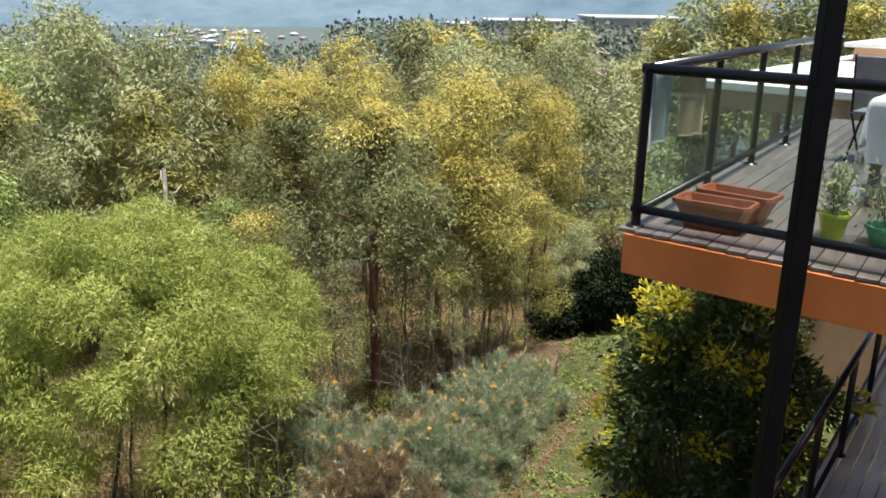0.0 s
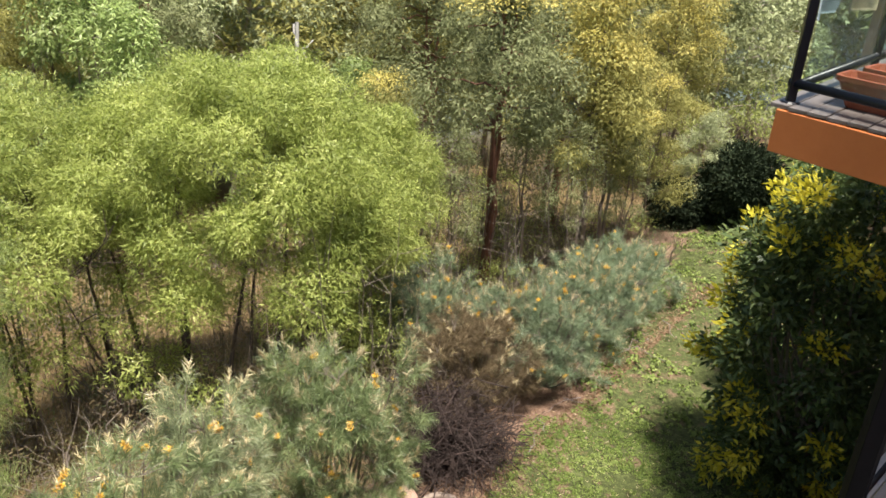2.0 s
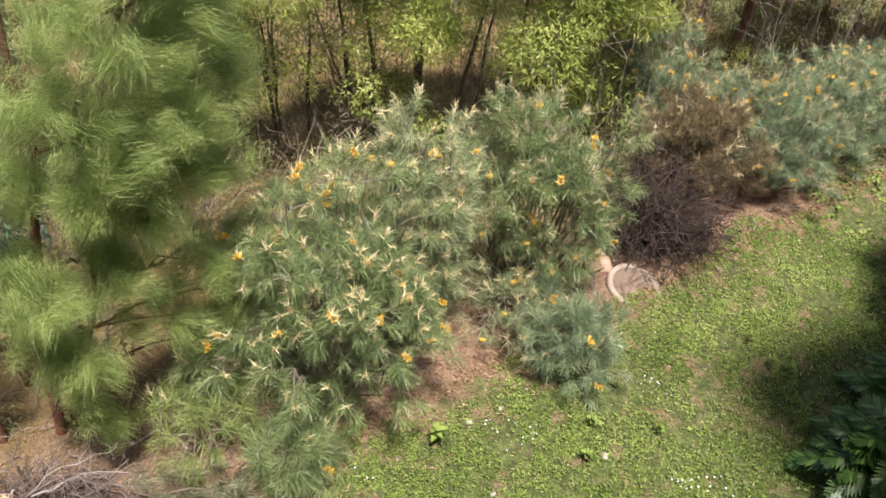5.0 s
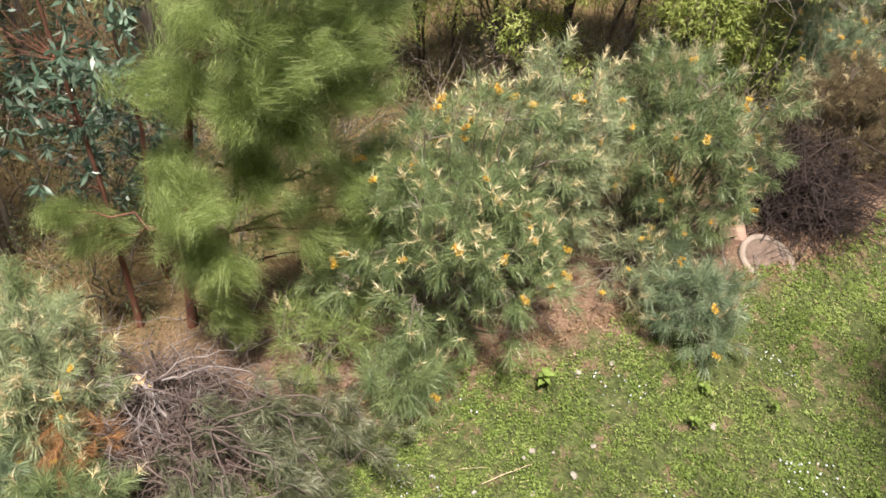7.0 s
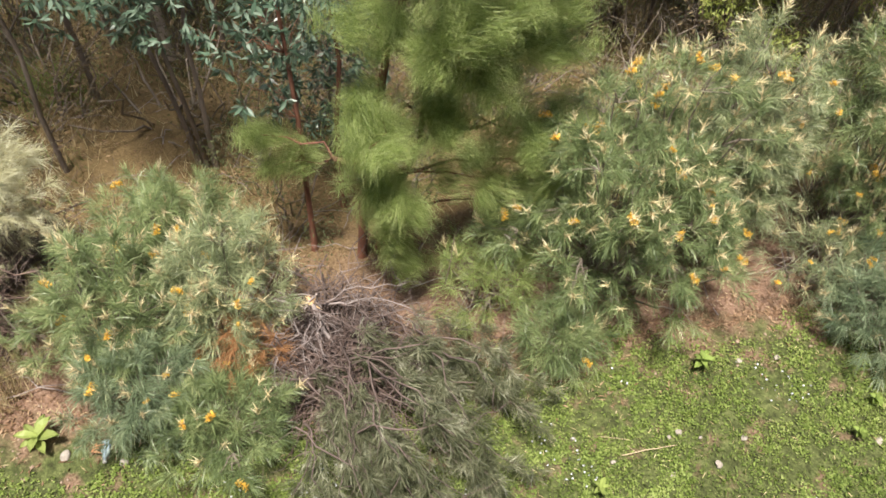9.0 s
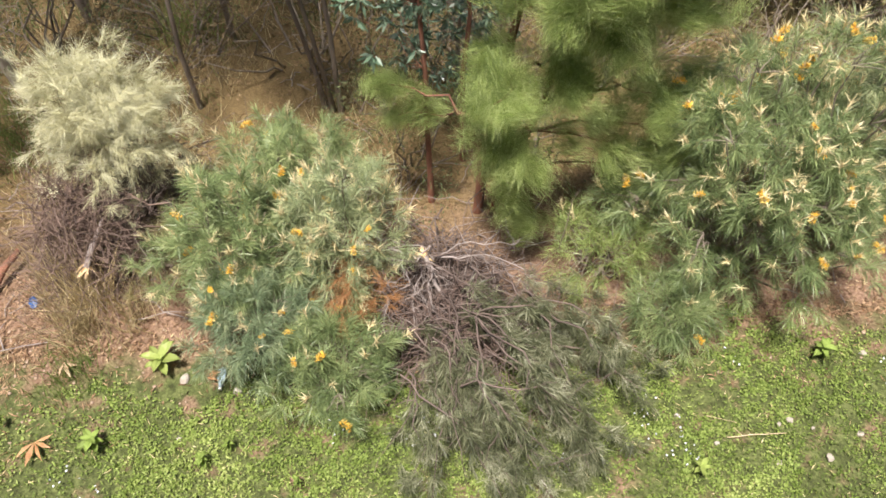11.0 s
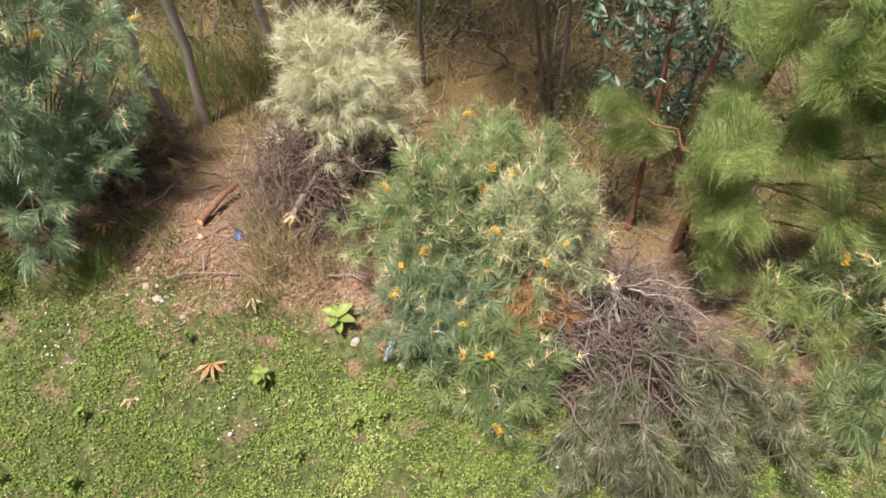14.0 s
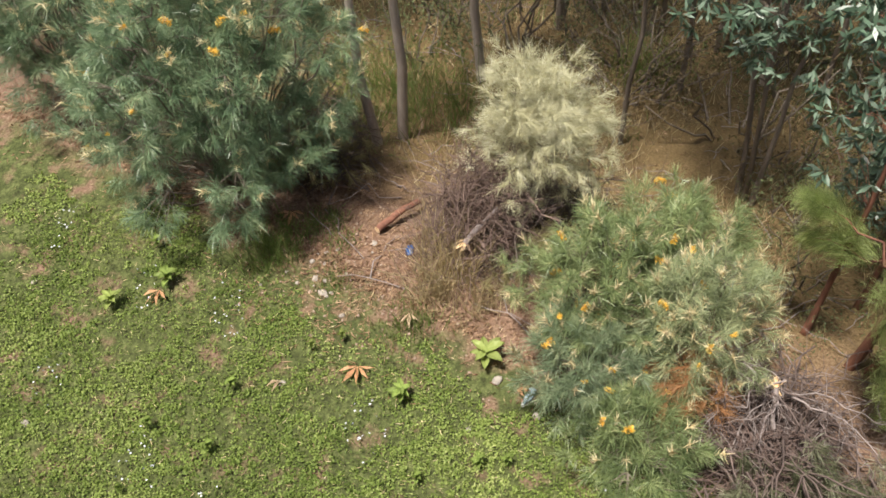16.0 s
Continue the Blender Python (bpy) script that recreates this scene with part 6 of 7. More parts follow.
G_PALE = eucalypt("bush_gum", "pale-barked gum with sparse light leaves beside a bare path", "tree", 10, 3.2, M_EUC_GREY, M_BARK_PALE, 9, 240, 0.135, 0.0, 1, seed=63, bare=0.45, girth=0.0095, ball=0.060, lean=0.05)
copy_thing(G_PALE, place(G_PALE, -7.40, -1.68, 0.66, 4.9))
G_PALE.matrix_basis = place(G_PALE, -7.20, -1.93, 0.62, 2.0)
G_SLIM.matrix_basis = place(G_SLIM, -10.2, -7.2, 0.62, 2.0)
G_THIN.matrix_basis = place(G_THIN, -6.4, 7.3, 0.45, 0.7)

# ---- ground cover ----


def plan(s, a):
    """A place from its distance beyond the lawn's edge and its run along it."""
    s, a = np.asarray(s, float) + 3.8, np.asarray(a, float)
    return -0.89 * s + 0.456 * a, 0.456 * s + 0.89 * a


def on_ground(x, y, lift=0.0):
    return np.stack([x, y, ground_z(x, y) + lift], -1)


def stuff(name, me, label, category):
    tagged(new(name, me), label, category, kind="stuff")


def lawn_weeds(name, clumps, per, s0, s1, a0, a1, size, mound):
    """Low weeds in small mounds of leaves, thinner where the earth shows."""
    s, a = RNG.uniform(s0, s1, clumps), RNG.uniform(a0, a1, clumps)
    x, y = plan(s, a)
    edge = -0.10 + 0.28 * waves(x, y, 0.9, 71) + 1.5 * np.clip((a - 9) / 4, 0, 1) - 0.38 * np.clip(-a, 0, 1) + 0.2 * np.clip((a - 5.5) / 2, 0, 1)
    thick = 0.52 + 0.68 * waves(x, y, 0.42, 72) + 0.45 * waves(x, y, 1.6, 73)
    path = np.minimum(np.hypot((x + 5.6) / 0.75, (y + 2.05) / 0.72), np.hypot((x - 1.7) / 0.9, (y - 12.3) / 0.8))
    ok = (s < edge) & (RNG.uniform(size=clumps) < np.clip(thick, 0.06, 1)) & ((path > 0.8 + 0.5 * RNG.uniform(size=clumps)) | (waves(x, y, 0.25, 77) > 0.85))
    x, y = np.repeat(x[ok], per), np.repeat(y[ok], per)
    n = len(x)
    big = np.repeat(RNG.uniform(0.5, 1.5, ok.sum()), per)
    u, t = np.sqrt(RNG.uniform(0, 1, n)), RNG.uniform(0, 6.28, n)
    r = u * mound * big
    px, py = x + r * np.cos(t), y + r * np.sin(t)
    lift = mound * 0.75 * big * np.sqrt(1 - 0.9 * u * u) * RNG.uniform(0.6, 1.05, n)
    p = on_ground(px, py, 0.0) + np.stack([0 * px, 0 * px, lift], -1)
    face = np.stack([np.cos(t) * u * 0.9, np.sin(t) * u * 0.9, 0 * u + 0.8], -1) + 0.35 * gauss(n)
    d = unit(np.cross(face, gauss(n)))
    side = unit(np.cross(face, d))
    L = (size * RNG.uniform(0.6, 1.4, n))[:, None]
    mid = p + d * L * 0.55
    F = np.stack([p, mid + side * L * 0.38, p + d * L, mid - side * L * 0.38], 1)
    stuff(name, loose(name, F, M_LAWN), "low clover-like weeds and grass of the lawn", "grass")


lawn_weeds("lawn_weeds", 31000, 15, -4.0, 0.4, -7.5, 9.0, 0.021, 0.044)
lawn_weeds("lawn_grass", 7000, 10, -5.0, 1.8, 9.0, 24.0, 0.05, 0.09)


def blades_at(x, y, height, width, lean=0.35):
    n = len(x)
    p = on_ground(x, y, -0.01)
    return needles(p, gauss(n) * lean + np.array([0, 0, 1.0]), height * RNG.uniform(0.5, 1.2, n), width)


def grass_tuft(x, y, r, count, height, material, label):
    o = np.array([x, y, float(ground_z(x, y))])
    px, py = x + RNG.normal(size=count) * r, y + RNG.normal(size=count) * r
    tuft = new("grass_tuft", loose("grass_tuft", blades_at(px, py, height, 0.009, 0.38) - o, material))
    tuft.location = o
    tagged(tuft, label, "grass tuft", kind="stuff")


grass_tuft(-5.0, -1.15, 0.10, 220, 0.55, M_STRAW, "tall straw-coloured dry grass tuft beside cut branches")
grass_tuft(-5.25, -0.95, 0.10, 200, 0.70, M_STRAW, "pale dry grass leaning on a brush heap")
grass_tuft(-4.85, -0.75, 0.10, 180, 0.32, M_STRAW, "short dry grass tuft at the bed's edge")
grass_tuft(-5.45, -1.05, 0.16, 260, 0.85, M_STRAW, "long dry grass strands hanging on a brush heap")
grass_tuft(-5.40, -2.65, 0.16, 500, 0.32, M_GRASS, "green grass tuft beside a large shrub")
grass_tuft(-4.65, -1.35, 0.14, 300, 0.22, M_GRASS, "small green grass tuft at the lawn's edge")
for x, y, r, h in ((-5.75, -2.35, 0.09, 0.16), (-5.55, -2.05, 0.08, 0.14), (-5.85, -2.15, 0.06, 0.12), (-5.05, -2.05, 0.07, 0.12), (-5.25, -2.75, 0.12, 0.28)):
    grass_tuft(x, y, r, 160, h, M_GRASS, "small green weedy tuft on bare earth")
grass_tuft(-7.9, -1.9, 0.40, 420, 0.6, M_GRASS, "long green grass under pale gum trunks")
grass_tuft(-8.2, -1.2, 0.40, 420, 0.55, M_GRASS, "long green grass behind pale gum trunks")
grass_tuft(-8.6, -2.2, 0.45, 420, 0.6, M_GRASS, "lush green grass in the shade of gums")
grass_tuft(-9.3, 1.2, 0.30, 500, 0.6, M_GRASS, "green grass among dry bush grass")


def wood_floor():
    n = 40000
    s, a = RNG.uniform(-0.5, 3.2, n) ** 2 * np.where(RNG.uniform(size=n) < 0.08, -0.06, 1) - 0.1, RNG.uniform(-9, 14, n)
    x, y = plan(s, a)
    d = gauss(n) * np.array([1, 1, 0.25])
    stuff("leaf_litter", loose("leaf_litter", leaves(on_ground(x, y, 0.012), d, 0.06 * RNG.uniform(0.4, 1.4, n), 0.013, 0.12), M_LITTER), "brown fallen gum leaves and bark", "leaf litter")
    n = 60000
    s, a = RNG.uniform(1.2, 12.0, n), RNG.uniform(-9, 12, n)
    x, y = plan(s, a)
    ok = RNG.uniform(size=n) < np.clip(0.35 + 0.8 * waves(x, y, 1.2, 81), 0.05, 1)
    stuff("dry_grass", loose("dry_grass", blades_at(x[ok], y[ok], 0.30, 0.010, 0.6), M_STRAW), "dry straw-brown grass under the gums", "grass")
    n = 30000
    s, a = RNG.uniform(2.0, 14.0, n), RNG.uniform(-9, 12, n)
    x, y = plan(s, a)
    ok = RNG.uniform(size=n) < np.clip(0.1 + 0.9 * waves(x, y, 1.5, 83), 0.02, 1)
    stuff("green_undergrowth", loose("green_undergrowth", blades_at(x[ok], y[ok], 0.30, 0.012, 0.6), M_GRASS), "patches of green grass in the bush", "grass")


wood_floor()


def fallen_twigs():
    paths = []
    for _ in range(420):
        s, a = RNG.uniform(-0.1, 6.0), RNG.uniform(-7, 12)
        x, y = plan(s, a)
        ang, L = RNG.uniform(0, 6.28), RNG.uniform(0.2, 0.9)
        q = (x + math.cos(ang) * L, y + math.sin(ang) * L)
        paths.append(bough((x, y, ground_z(x, y) + 0.015), (*q, ground_z(*q) + 0.02 + RNG.uniform(0, 0.15)), 0.007, 0.003, 0.05, 5, 0.05))
    stuff("fallen_twigs", tubes("fallen_twigs", paths, M_TWIG_GREY, 4), "grey fallen twigs on the bush floor", "twigs")


fallen_twigs()


def lawn_straw():
    n = 4500
    s, a = RNG.uniform(-3.8, 0.3, n), RNG.uniform(-7.5, 9, n)
    x, y = plan(s, a)
    d = gauss(n) * np.array([1, 1, 0.2])
    stuff("lawn_straw", loose("lawn_straw", leaves(on_ground(x, y, 0.03), d, 0.05 * RNG.uniform(0.4, 1.6, n), 0.006, 0.05), M_STRAW), "dry stalks and leaf scraps lying in the lawn", "dry grass")


lawn_straw()


def path_litter():
    n = 3200
    x, y = -5.35 + RNG.normal(size=n) * 0.55, -1.75 + RNG.normal(size=n) * 0.75
    d = gauss(n) * np.array([1, 1, 0.15])
    stuff("path_litter", loose("path_litter", leaves(on_ground(x, y, 0.012), d, 0.075 * RNG.uniform(0.3, 1.7, n), 0.008, 0.08), M_LITTER), "scattered dry leaf stalks on bare earth", "leaf litter")


path_litter()


def lawn_flowers():
    n = 6000
    s, a = RNG.uniform(-3.4, -0.3, n), RNG.uniform(-7, 5, n)
    x, y = plan(s, a)
    ok = waves(x, y, 0.7, 91) > 0.72
    x, y = x[ok], y[ok]
    p = on_ground(x, y, 0.06)
    d = gauss(len(x)) * np.array([1, 1, 0.2])
    stuff("lawn_flowers", loose("lawn_flowers", leaves(p, d, 0.021, 0.019, 0.0), M_WHITEFL), "tiny pale blue-white lawn flowers", "flowers")


lawn_flowers()


def stone(x, y, r, material, label, flat=0.55, seed=0, group="stones on the bare earth", name="stone"):
    bm = bmesh.new()
    bmesh.ops.create_icosphere(bm, subdivisions=2, radius=1.0)
    for v in bm.verts:
        k = 1 + 0.28 * noise.noise(v.co * 1.3 + Vector((seed * 3.1, 0, 0))) + 0.12 * noise.noise(v.co * 3.1 + Vector((0, seed, 0)))
        v.co = Vector((v.co.x * r * k, v.co.y * r * k * 0.8, v.co.z * r * k * flat))
    me = bpy.data.meshes.new(name)
    bm.to_mesh(me)
    bm.free()
    me.materials.append(material)
    ob = tagged(new(name, me), label, "stone", group)
    ob.location = (x, y, float(ground_z(x, y)) + r * flat * 0.35)
    ob.rotation_euler = (0, 0, seed * 1.7)
    return ob


STONES = [(-5.10, -2.24, 0.06), (-4.95, -2.15, 0.075), (-5.30, -2.30, 0.05), (-4.72, -1.95, 0.05), (-5.55, -1.75, 0.06), (-4.04, -2.36, 0.055), (-3.57, -4.37, 0.07), (-4.97, -4.82, 0.06),
          (-1.36, 4.55, 0.055), (-1.54, 4.26, 0.05), (-2.52, 2.92, 0.045), (-2.77, 2.94, 0.04), (-1.05, 3.7, 0.05), (-3.70, -0.80, 0.04), (-3.95, -0.35, 0.05), (-2.15, 4.42, 0.04), (-0.35, 4.6, 0.06), (-1.9, 2.6, 0.04), (-1.2, 3.0, 0.05)]
for k, (x, y, r) in enumerate(STONES):
    stone(x, y, r * 0.58, M_STONE, "pale weathered stone lying on the ground", 0.5, k)
stone(-1.24, 7.04, 0.19, M_PINKSTONE, "pinkish rock beside a round concrete cover", 0.7, 31, "", "rock")


def pebbles():
    V, Q = [], []
    cube = np.array([(x, y, z) for x in (-1, 1) for y in (-1, 1) for z in (-1, 1)], float)
    quad = np.array([(0, 1, 3, 2), (4, 6, 7, 5), (0, 4, 5, 1), (2, 3, 7, 6), (0, 2, 6, 4), (1, 5, 7, 3)])
    for k in range(1300):
        if k < 350:
            x, y = 1.7 + RNG.normal() * 0.65, 12.3 + RNG.normal() * 0.8
        elif k < 700:
            x, y = -5.4 + RNG.normal() * 0.5, -1.9 + RNG.normal() * 0.7
        else:
            x, y = plan(RNG.uniform(-0.6, 0.4), RNG.uniform(-6, 9))
        r = RNG.uniform(0.004, 0.013)
        c = cube * r * RNG.uniform(0.6, 1.1, 3) * np.array([1, 1, 0.6]) + gauss(8) * r * 0.2
        a = RNG.uniform(0, 6.28)
        c[:, :2] = c[:, :2] @ np.array([[math.cos(a), math.sin(a)], [-math.sin(a), math.cos(a)]])
        V.append(c + np.array([x, y, float(ground_z(x, y)) + r * 0.4]))
        Q.append(quad + 8 * k)
    me = mesh_of("gravel", np.concatenate(V), np.concatenate(Q))
    me.materials.append(M_GRAVEL)
    stuff("gravel", me, "scattered brown gravel on bare earth", "gravel")


pebbles()


def concrete_cover(x, y):
    """A round pit cover with a raised rim, earth drifted over it."""
    z = float(ground_z(x, y))
    cover = thing("pit_cover", (x, y, z), "round stained concrete pit cover with a raised rim", "pit cover")
    cover.rotation_euler = (0.06, 0.19, 0)
    bm = bmesh.new()
    prof = [(0.31, -0.10), (0.31, 0.03), (0.298, 0.045), (0.258, 0.045), (0.245, 0.035), (0.24, 0.015)]
    last = None
    for r, h in prof:
        ring = [bm.verts.new((r * math.cos(t), r * math.sin(t), h + 0.006 * math.sin(3 * t))) for t in np.linspace(0, 2 * np.pi, 40, endpoint=False)]
        if last:
            for i in range(40):
                bm.faces.new((last[i], last[(i + 1) % 40], ring[(i + 1) % 40], ring[i]))
        last = ring
    part("rim", bm, M_CONCRETE, cover)
    bm = bmesh.new()
    bmesh.ops.create_circle(bm, cap_ends=True, segments=40, radius=0.247)
    bmesh.ops.translate(bm, vec=(0, 0, 0.022), verts=bm.verts)
    part("lid", bm, M_LIDSOIL, cover, "lid hidden under dry soil and leaf scraps")


concrete_cover(-0.80, 6.91)


def dry_leaf(x, y, size, arms, material, label, seed):
    """A curled fallen leaf of several lobes."""
    r = np.random.default_rng(seed)
    bm = bmesh.new()
    hub = bm.verts.new((0, 0, 0.02))
    for k in range(arms):
        a = (k - (arms - 1) / 2) * 0.62
        L = size * (1 - 0.12 * abs(k - (arms - 1) / 2)) * r.uniform(0.85, 1.1)
        d, s = Vector((math.cos(a), math.sin(a), 0)), Vector((-math.sin(a), math.cos(a), 0))
        m1 = bm.verts.new(d * L * 0.5 + s * L * 0.08 + Vector((0, 0, 0.05 * r.uniform(0.4, 1.4))))
        m2 = bm.verts.new(d * L * 0.5 - s * L * 0.11 + Vector((0, 0, 0.04 * r.uniform(0.4, 1.4))))
        tip = bm.verts.new(d * L + Vector((0, 0, r.uniform(0.01, 0.07))))
        bm.faces.new((hub, m2, m1))
        bm.faces.new((m1, m2, tip))
    solidified = bmesh.ops.solidify(bm, geom=bm.faces[:], thickness=0.003)
    me = bpy.data.meshes.new("fallen_leaf")
    bm.to_mesh(me)
    bm.free()
    me.materials.append(material)
    ob = tagged(new("fallen_leaf", me), label, "leaf", "large fallen leaves")
    ob.location = (x, y, float(ground_z(x, y)) + 0.035)
    ob.rotation_euler = (0, 0, r.uniform(0, 6.28))


dry_leaf(-4.20, -1.74, 0.22, 6, M_DRYLEAF, "large curled orange-brown dry leaf on the lawn", 1)
dry_leaf(-4.89, -3.61, 0.20, 4, M_DRYLEAF, "curled brown dry leaf on the lawn", 2)
dry_leaf(-5.85, -2.57, 0.20, 5, M_DRYLEAF, "orange dry leaf on bare earth", 3)
dry_leaf(-4.04, -2.36, 0.13, 2, M_TANLEAF, "tan dry leaf on the lawn", 4)
dry_leaf(-5.25, -0.55, 0.20, 3, M_TANLEAF, "tan dry leaf caught in cut branches", 5)
dry_leaf(-4.75, -1.35, 0.16, 3, M_TANLEAF, "tan dry leaf on bare earth", 6)


def weed(x, y, count, length, material, label, seed):
    r = np.random.default_rng(seed)
    z = float(ground_z(x, y))
    plant = thing("weed_plant", (x, y, z), label, "weed")
    for k in range(count):
        a = k * 2.4
        bm = bmesh.new()
        L = length * r.uniform(0.75, 1.1)
        rows_ = []
        for u, w in ((0.0, 0.02), (0.3, 0.14), (0.6, 0.20), (0.85, 0.12), (1.0, 0.01)):
            zz = 0.05 + L * (0.75 * u - 0.65 * u * u)
            rows_.append((bm.verts.new((u * L, -w * L, zz + 0.02)), bm.verts.new((u * L, 0, zz)), bm.verts.new((u * L, w * L, zz + 0.02))))
        for p, q in zip(rows_, rows_[1:]):
            bm.faces.new((p[0], p[1], q[1], q[0]))
            bm.faces.new((p[1], p[2], q[2], q[1]))
        lf = part("leaf", bm, material, plant)
        lf.rotation_euler = (0, -0.25 - 0.02 * k, a)
        lf.location = (0, 0, 0.01 * k)


weed(-4.33, -0.68, 8, 0.20, M_PALE, "broad pale lime-green weed at the bed's edge", 1)
weed(-3.95, -1.35, 9, 0.15, M_WEED, "flat green rosette weed in the lawn", 2)
weed(-1.71, 3.92, 10, 0.14, M_WEED, "bushy green weed in the lawn", 3)
weed(-5.0, -3.55, 8, 0.14, M_WEED, "broad green weed under a large shrub", 4)
weed(-4.75, -4.0, 8, 0.15, M_PALE, "broad pale green weed under a large shrub", 5)


for k in range(26):
    s_, a_ = RNG.uniform(-2.9, -0.4), RNG.uniform(-6.0, 6.5)
    x, y = plan(s_, a_)
    weed(float(x), float(y), 7, RNG.uniform(0.06, 0.11), M_PALE if k % 4 == 0 else M_WEED, "small broad-leaved green weed in the lawn", 20 + k)
for k in range(16):
    x, y = -5.15 + RNG.normal() * 0.22, -2.2 + RNG.normal() * 0.25
    stone(x, y, RNG.uniform(0.012, 0.032), M_STONE, "small pale stone on the bare earth", 0.5, 50 + k)


def log_piece(p, q, r, material, label, cut=True, name="log"):
    p, q = np.array([*p, float(ground_z(*p)) + 0.05]), np.array([*q, float(ground_z(*q)) + 0.16])
    ob = thing(name, p, label, "log")
    part_mesh("bark", tubes("bark", [bough(p - p, q - p, r, r * 0.8, 0.05, 7, 0.01)], material, 10), ob)
    if cut:
        bm = bmesh.new()
        bmesh.ops.create_cone(bm, cap_ends=True, segments=12, radius1=r * 0.96, radius2=r * 0.9, depth=0.012)
        end = part("cut_face", bm, M_CUT, ob, "pale freshly cut end")
        end.rotation_euler = Vector(tuple(q - p)).to_track_quat("Z", "Y").to_euler()
        bm = bmesh.new()
        bmesh.ops.create_cone(bm, cap_ends=True, segments=12, radius1=r * 0.78, radius2=r * 0.74, depth=0.012)
        top = part("cut_face", bm, M_BARK, ob)
        top.rotation_euler = end.rotation_euler
        top.location = tuple(q - p)


log_piece((-5.71, -1.74), (-6.10, -1.38), 0.036, M_BARK_RED, "curved brown log on bare earth")


def broken_stub(at, tip, r, label):
    """A snapped branch, its splintered end pale."""
    at, tip = np.array(at, float), np.array(tip, float)
    ob = thing("broken_branch", at, label, "branch")
    part_mesh("bark", tubes("bark", [bough(at - at, tip - at, r, r * 0.55, 0.05, 6, 0.02)], M_TWIG_GREY, 7), ob)
    d = unit((at - tip)[None])[0]
    F = needles(gauss(26) * r * 0.5, d + gauss(26) * 0.5, 0.09, 0.022)
    part_mesh("splinters", loose("splinters", F, M_CUT), ob, "bright splintered broken wood")["kind"] = "stuff"


broken_stub((-3.93, 1.54, 0.62), (-3.40, 1.50, 0.22), 0.022, "broken grey branch with a bright splintered end")
broken_stub((-5.25, -0.88, 0.72), (-5.6, -0.6, 0.80), 0.028, "broken branch with orange splintered wood")
tarp = thing("plastic_scrap", (-5.50, -1.42, float(ground_z(-5.50, -1.42))), "crumpled scrap of blue plastic on the ground", "plastic scrap")
bm = bmesh.new()
bmesh.ops.create_icosphere(bm, subdivisions=2, radius=0.05)
for v in bm.verts:
    v.co = Vector((v.co.x * 1.3, v.co.y * 0.8, (v.co.z + 0.06) * 0.5)) * (1 + 0.5 * noise.noise(v.co * 17))
part("sheet", bm, M_BLUE, tarp)


def dead_white_tree(x, y, top):
    """A bleached dead trunk with two bare limbs."""
    z = float(ground_z(x, y))
    h = top - z
    t = thing("dead_tree", (x, y, z), "bleached white dead tree with bare limbs", "tree")
    main = bough((0, 0, 0), (0.05, 0.1, h * 0.86), 0.075, 0.045, 0.0, 10, 0.01)
    part_mesh("trunk", tubes("trunk", [main], M_WHITEWOOD, 8), t)
    part_mesh("limb", tubes("limb", [bough(main[0][7], main[0][7] + np.array([0.40, 0.2, 0.75]), 0.035, 0.016, 0.05, 6, 0.06)], M_WHITEWOOD, 6), t)
    part_mesh("limb", tubes("limb", [bough(main[0][8], main[0][8] + np.array([-0.10, 0.1, 0.55]), 0.04, 0.02, 0.05, 6, 0.06)], M_WHITEWOOD, 6), t)


dead_white_tree(-6.30, 18.7, 3.4)


def far_woods():
    """The tree cover of the valley, too far to tell trees apart, haze painted into its leaves."""
    n_tree, per = 2000, 28
    az, d = np.radians(RNG.uniform(-34, 60, n_tree)), np.exp(RNG.uniform(np.log(85), np.log(1300), n_tree))
    x, y = -np.sin(az) * d, np.cos(az) * d
    z = np.maximum(ground_z(x, y), -50)
    gap = (az > math.radians(7)) & (az < math.radians(19.5))
    top = np.minimum(z + np.where(d < 260, 16, 9), 6.5 - d * np.where(gap, np.where(d > 520, 0.0615, 0.068), 0.036))
    r = 2.2 + 0.010 * d
    C = np.stack([x, y, top - r * 0.6], -1)
    c, rr = np.repeat(C, per, 0), np.repeat(r, per)[:, None]
    p = c + unit(gauss(len(c))) * rr * RNG.uniform(0.5, 1, (len(c), 1)) * np.array([1, 1, 0.9])
    F = leaves(p, gauss(len(p)), (0.40 + 0.0030 * np.repeat(d, per)) * RNG.uniform(0.6, 1.3, len(p)), 0.25 + 0.002 * np.repeat(d, per), 0.1)
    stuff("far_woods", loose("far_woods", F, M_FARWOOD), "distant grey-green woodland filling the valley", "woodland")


far_woods()


def lawn_stick(p, q, r, label, fork=0.0):
    """A thin dry stick lying in the grass, with a knot or a short fork."""
    p, q = np.array([*p, float(ground_z(*p)) + 0.045]), np.array([*q, float(ground_z(*q)) + 0.055])
    stick = thing("stick", p, label, "stick", "dry sticks on the lawn")
    main = bough(p - p, q - p, r, r * 0.65, 0.03, 9, 0.006)
    part_mesh("stem", tubes("stem", [main], M_TANLEAF, 7), stick)
    if fork:
        side = np.array([-(q - p)[1], (q - p)[0], 0.03])
        part_mesh("twig", tubes("twig", [bough(main[0][2], main[0][2] + side * fork - (q - p) * 0.12, r * 0.6, r * 0.3, 0.04, 5, 0.01)], M_TANLEAF, 5), stick)


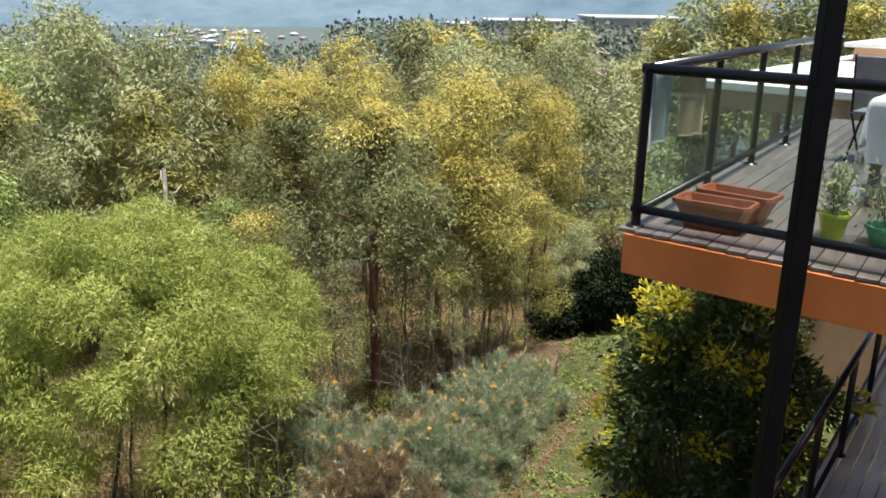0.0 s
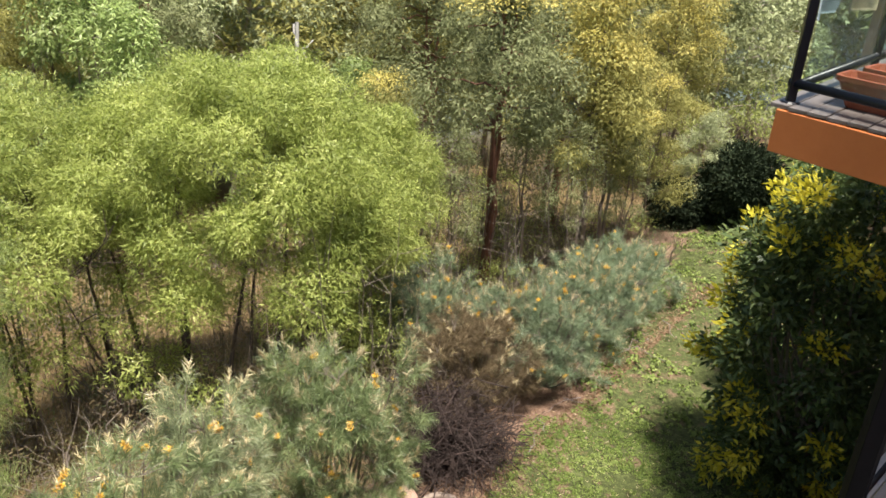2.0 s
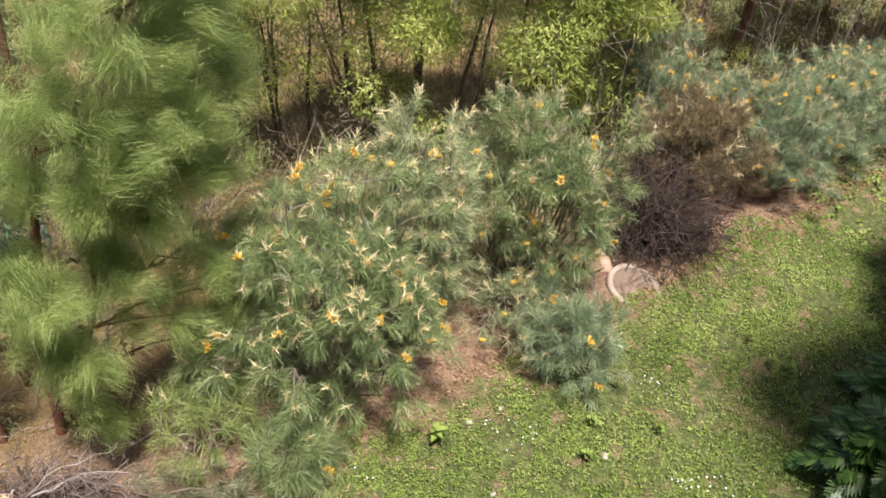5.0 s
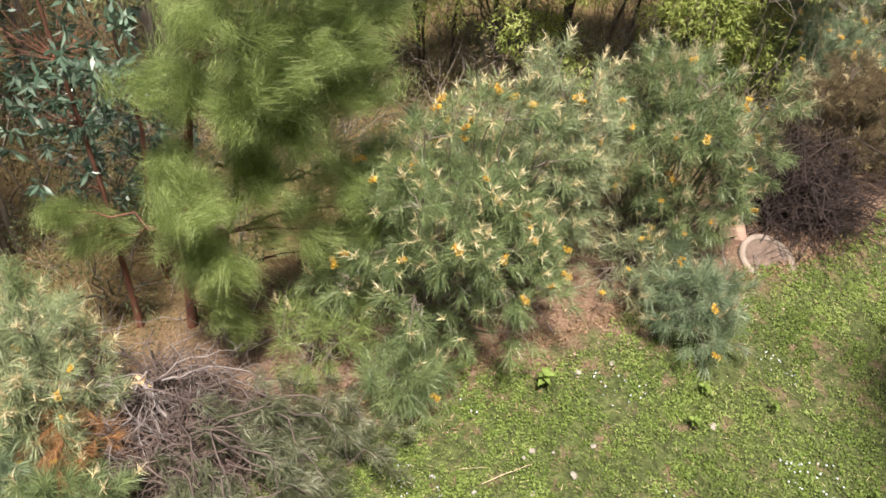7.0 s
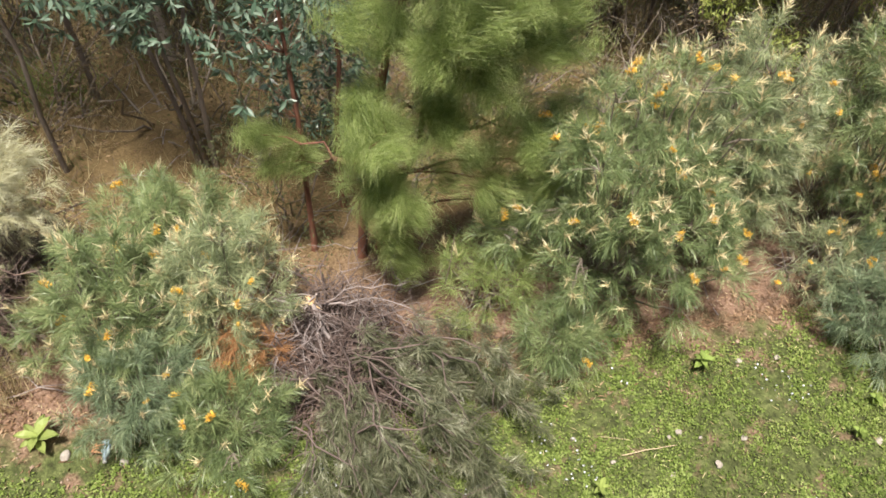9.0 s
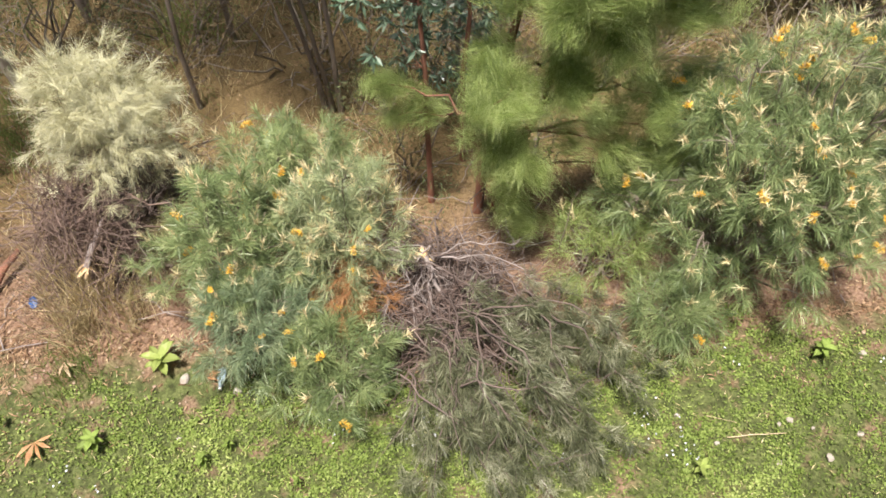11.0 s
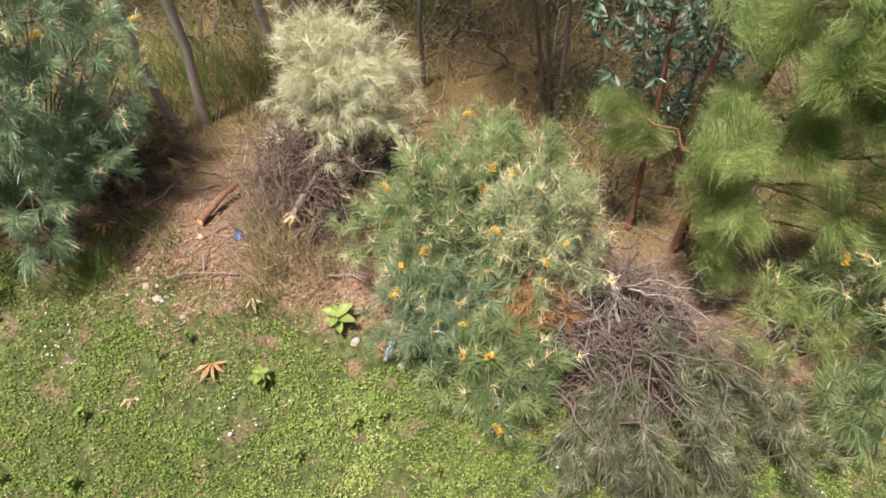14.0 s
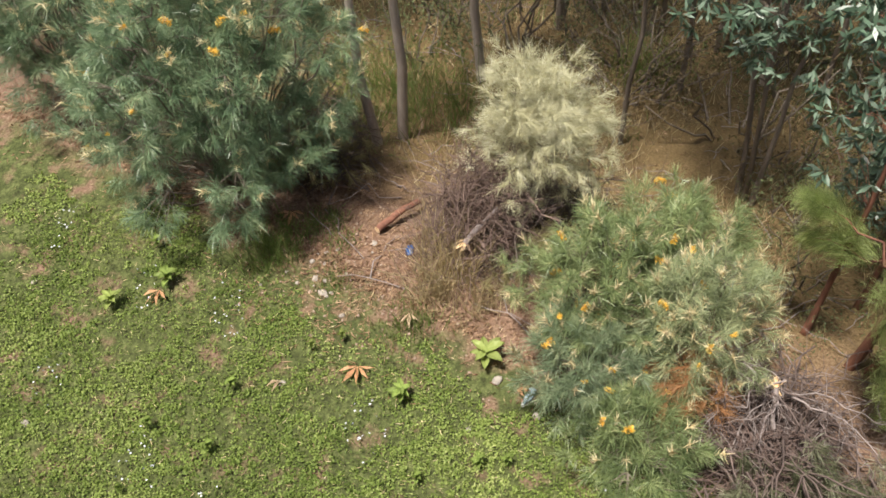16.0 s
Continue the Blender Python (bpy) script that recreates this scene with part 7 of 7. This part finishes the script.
lawn_stick((-1.55, 2.79), (-1.34, 3.19), 0.0036, "pale straight dry stick lying on the lawn", 0.15)
lawn_stick((-1.77, 2.77), (-1.60, 2.93), 0.0022, "thin pale twig lying on the lawn")
for k, (x, y, r) in enumerate(((-1.41, 3.30, 0.030), (-1.43, 3.21, 0.020), (-1.56, 2.70, 0.022), (-1.03, 3.34, 0.034), (-1.27, 3.41, 0.016))):
    stone(x, y, r, M_STONE, "small pale stone half hidden in the lawn", 0.8, 80 + k, "stones in the lawn").location.z += 0.02
for k, (x, y, r) in enumerate(((-4.14, -0.58, 0.055), (-3.83, -0.26, 0.045))):
    stone(x, y, r * 0.8, M_STONE, "grey weathered stone at the edge of the bed", 0.8, 90 + k, "stones edging the bed")
weed(-1.46, 2.43, 7, 0.10, M_PALE, "broad pale green weed in the lawn", 61)
dry_leaf(-4.03, -0.42, 0.12, 3, M_DRYLEAF, "orange-yellow dry leaf under the edge of a shrub", 62)


def plastic_bottle(p, q):
    """A squashed clear bottle lying on its side, its neck towards the lawn."""
    z = float(ground_z(*p))
    bottle = thing("plastic_bottle", (p[0], p[1], z + 0.038), "squashed pale blue plastic bottle under a shrub", "bottle")
    bottle.rotation_euler = (0, 0, math.atan2(q[1] - p[1], q[0] - p[0]))
    rings = ((0.000, 0.011), (0.022, 0.011), (0.030, 0.013), (0.060, 0.029), (0.080, 0.033), (0.100, 0.030), (0.120, 0.033), (0.160, 0.033), (0.172, 0.027))
    bm = bmesh.new()
    loops_ = []
    for x, r in rings:
        loops_.append([bm.verts.new((x, r * math.cos(k * math.tau / 14), r * math.sin(k * math.tau / 14) * (0.75 + 0.15 * math.sin(x * 60)))) for k in range(14)])
    for a, b in zip(loops_, loops_[1:]):
        for k in range(14):
            bm.faces.new((a[k], a[(k + 1) % 14], b[(k + 1) % 14], b[k]))
    bm.faces.new(loops_[-1])
    part("shell", bm, M_BOTTLE, bottle)
    bm = bmesh.new()
    bmesh.ops.create_cone(bm, cap_ends=True, segments=14, radius1=0.014, radius2=0.014, depth=0.016)
    cap = part("cap", bm, M_CAP, bottle, "white screw cap")
    cap.rotation_euler = (0, math.pi / 2, 0)
    cap.location = (-0.004, 0, 0)


plastic_bottle((-3.91, -0.37), (-4.06, -0.28))


def lawn_blades():
    """Short fine grass between the weeds, with straw among it, thin where the soil shows."""
    n = 130000
    s, a = RNG.uniform(-3.6, 0.1, n), RNG.uniform(-7.0, 7.0, n)
    x, y = plan(s, a)
    edge = -0.18 + 0.28 * waves(x, y, 0.9, 71) - 0.38 * np.clip(-a, 0, 1)
    thick = 0.58 + 0.65 * waves(x, y, 0.5, 75)
    bare = np.hypot((x + 5.6) / 0.75, (y + 2.05) / 0.72)
    ok = (s < edge) & (RNG.uniform(size=n) < np.clip(thick, 0.12, 1)) & (bare > 1.1)
    x, y = x[ok], y[ok]
    dry = RNG.uniform(size=len(x)) < 0.10
    green = on_ground(x[~dry], y[~dry]) + np.stack([0 * x[~dry], 0 * x[~dry], RNG.uniform(0.012, 0.045, (~dry).sum())], -1)
    stuff("lawn_blades", loose("lawn_blades", leaves(green, gauss(len(green)) * np.array([1, 1, 0.45]) + np.array([0, 0, 0.25]), 0.034 * RNG.uniform(0.6, 1.3, len(green)), 0.011, 0.1), M_LAWN), "short fine green grass between the lawn weeds", "grass")
    stuff("dry_blades", loose("dry_blades", blades_at(x[dry], y[dry], 0.075, 0.0045, 1.2), M_STRAW), "short dry straw-coloured grass blades in the lawn", "grass")


lawn_blades()
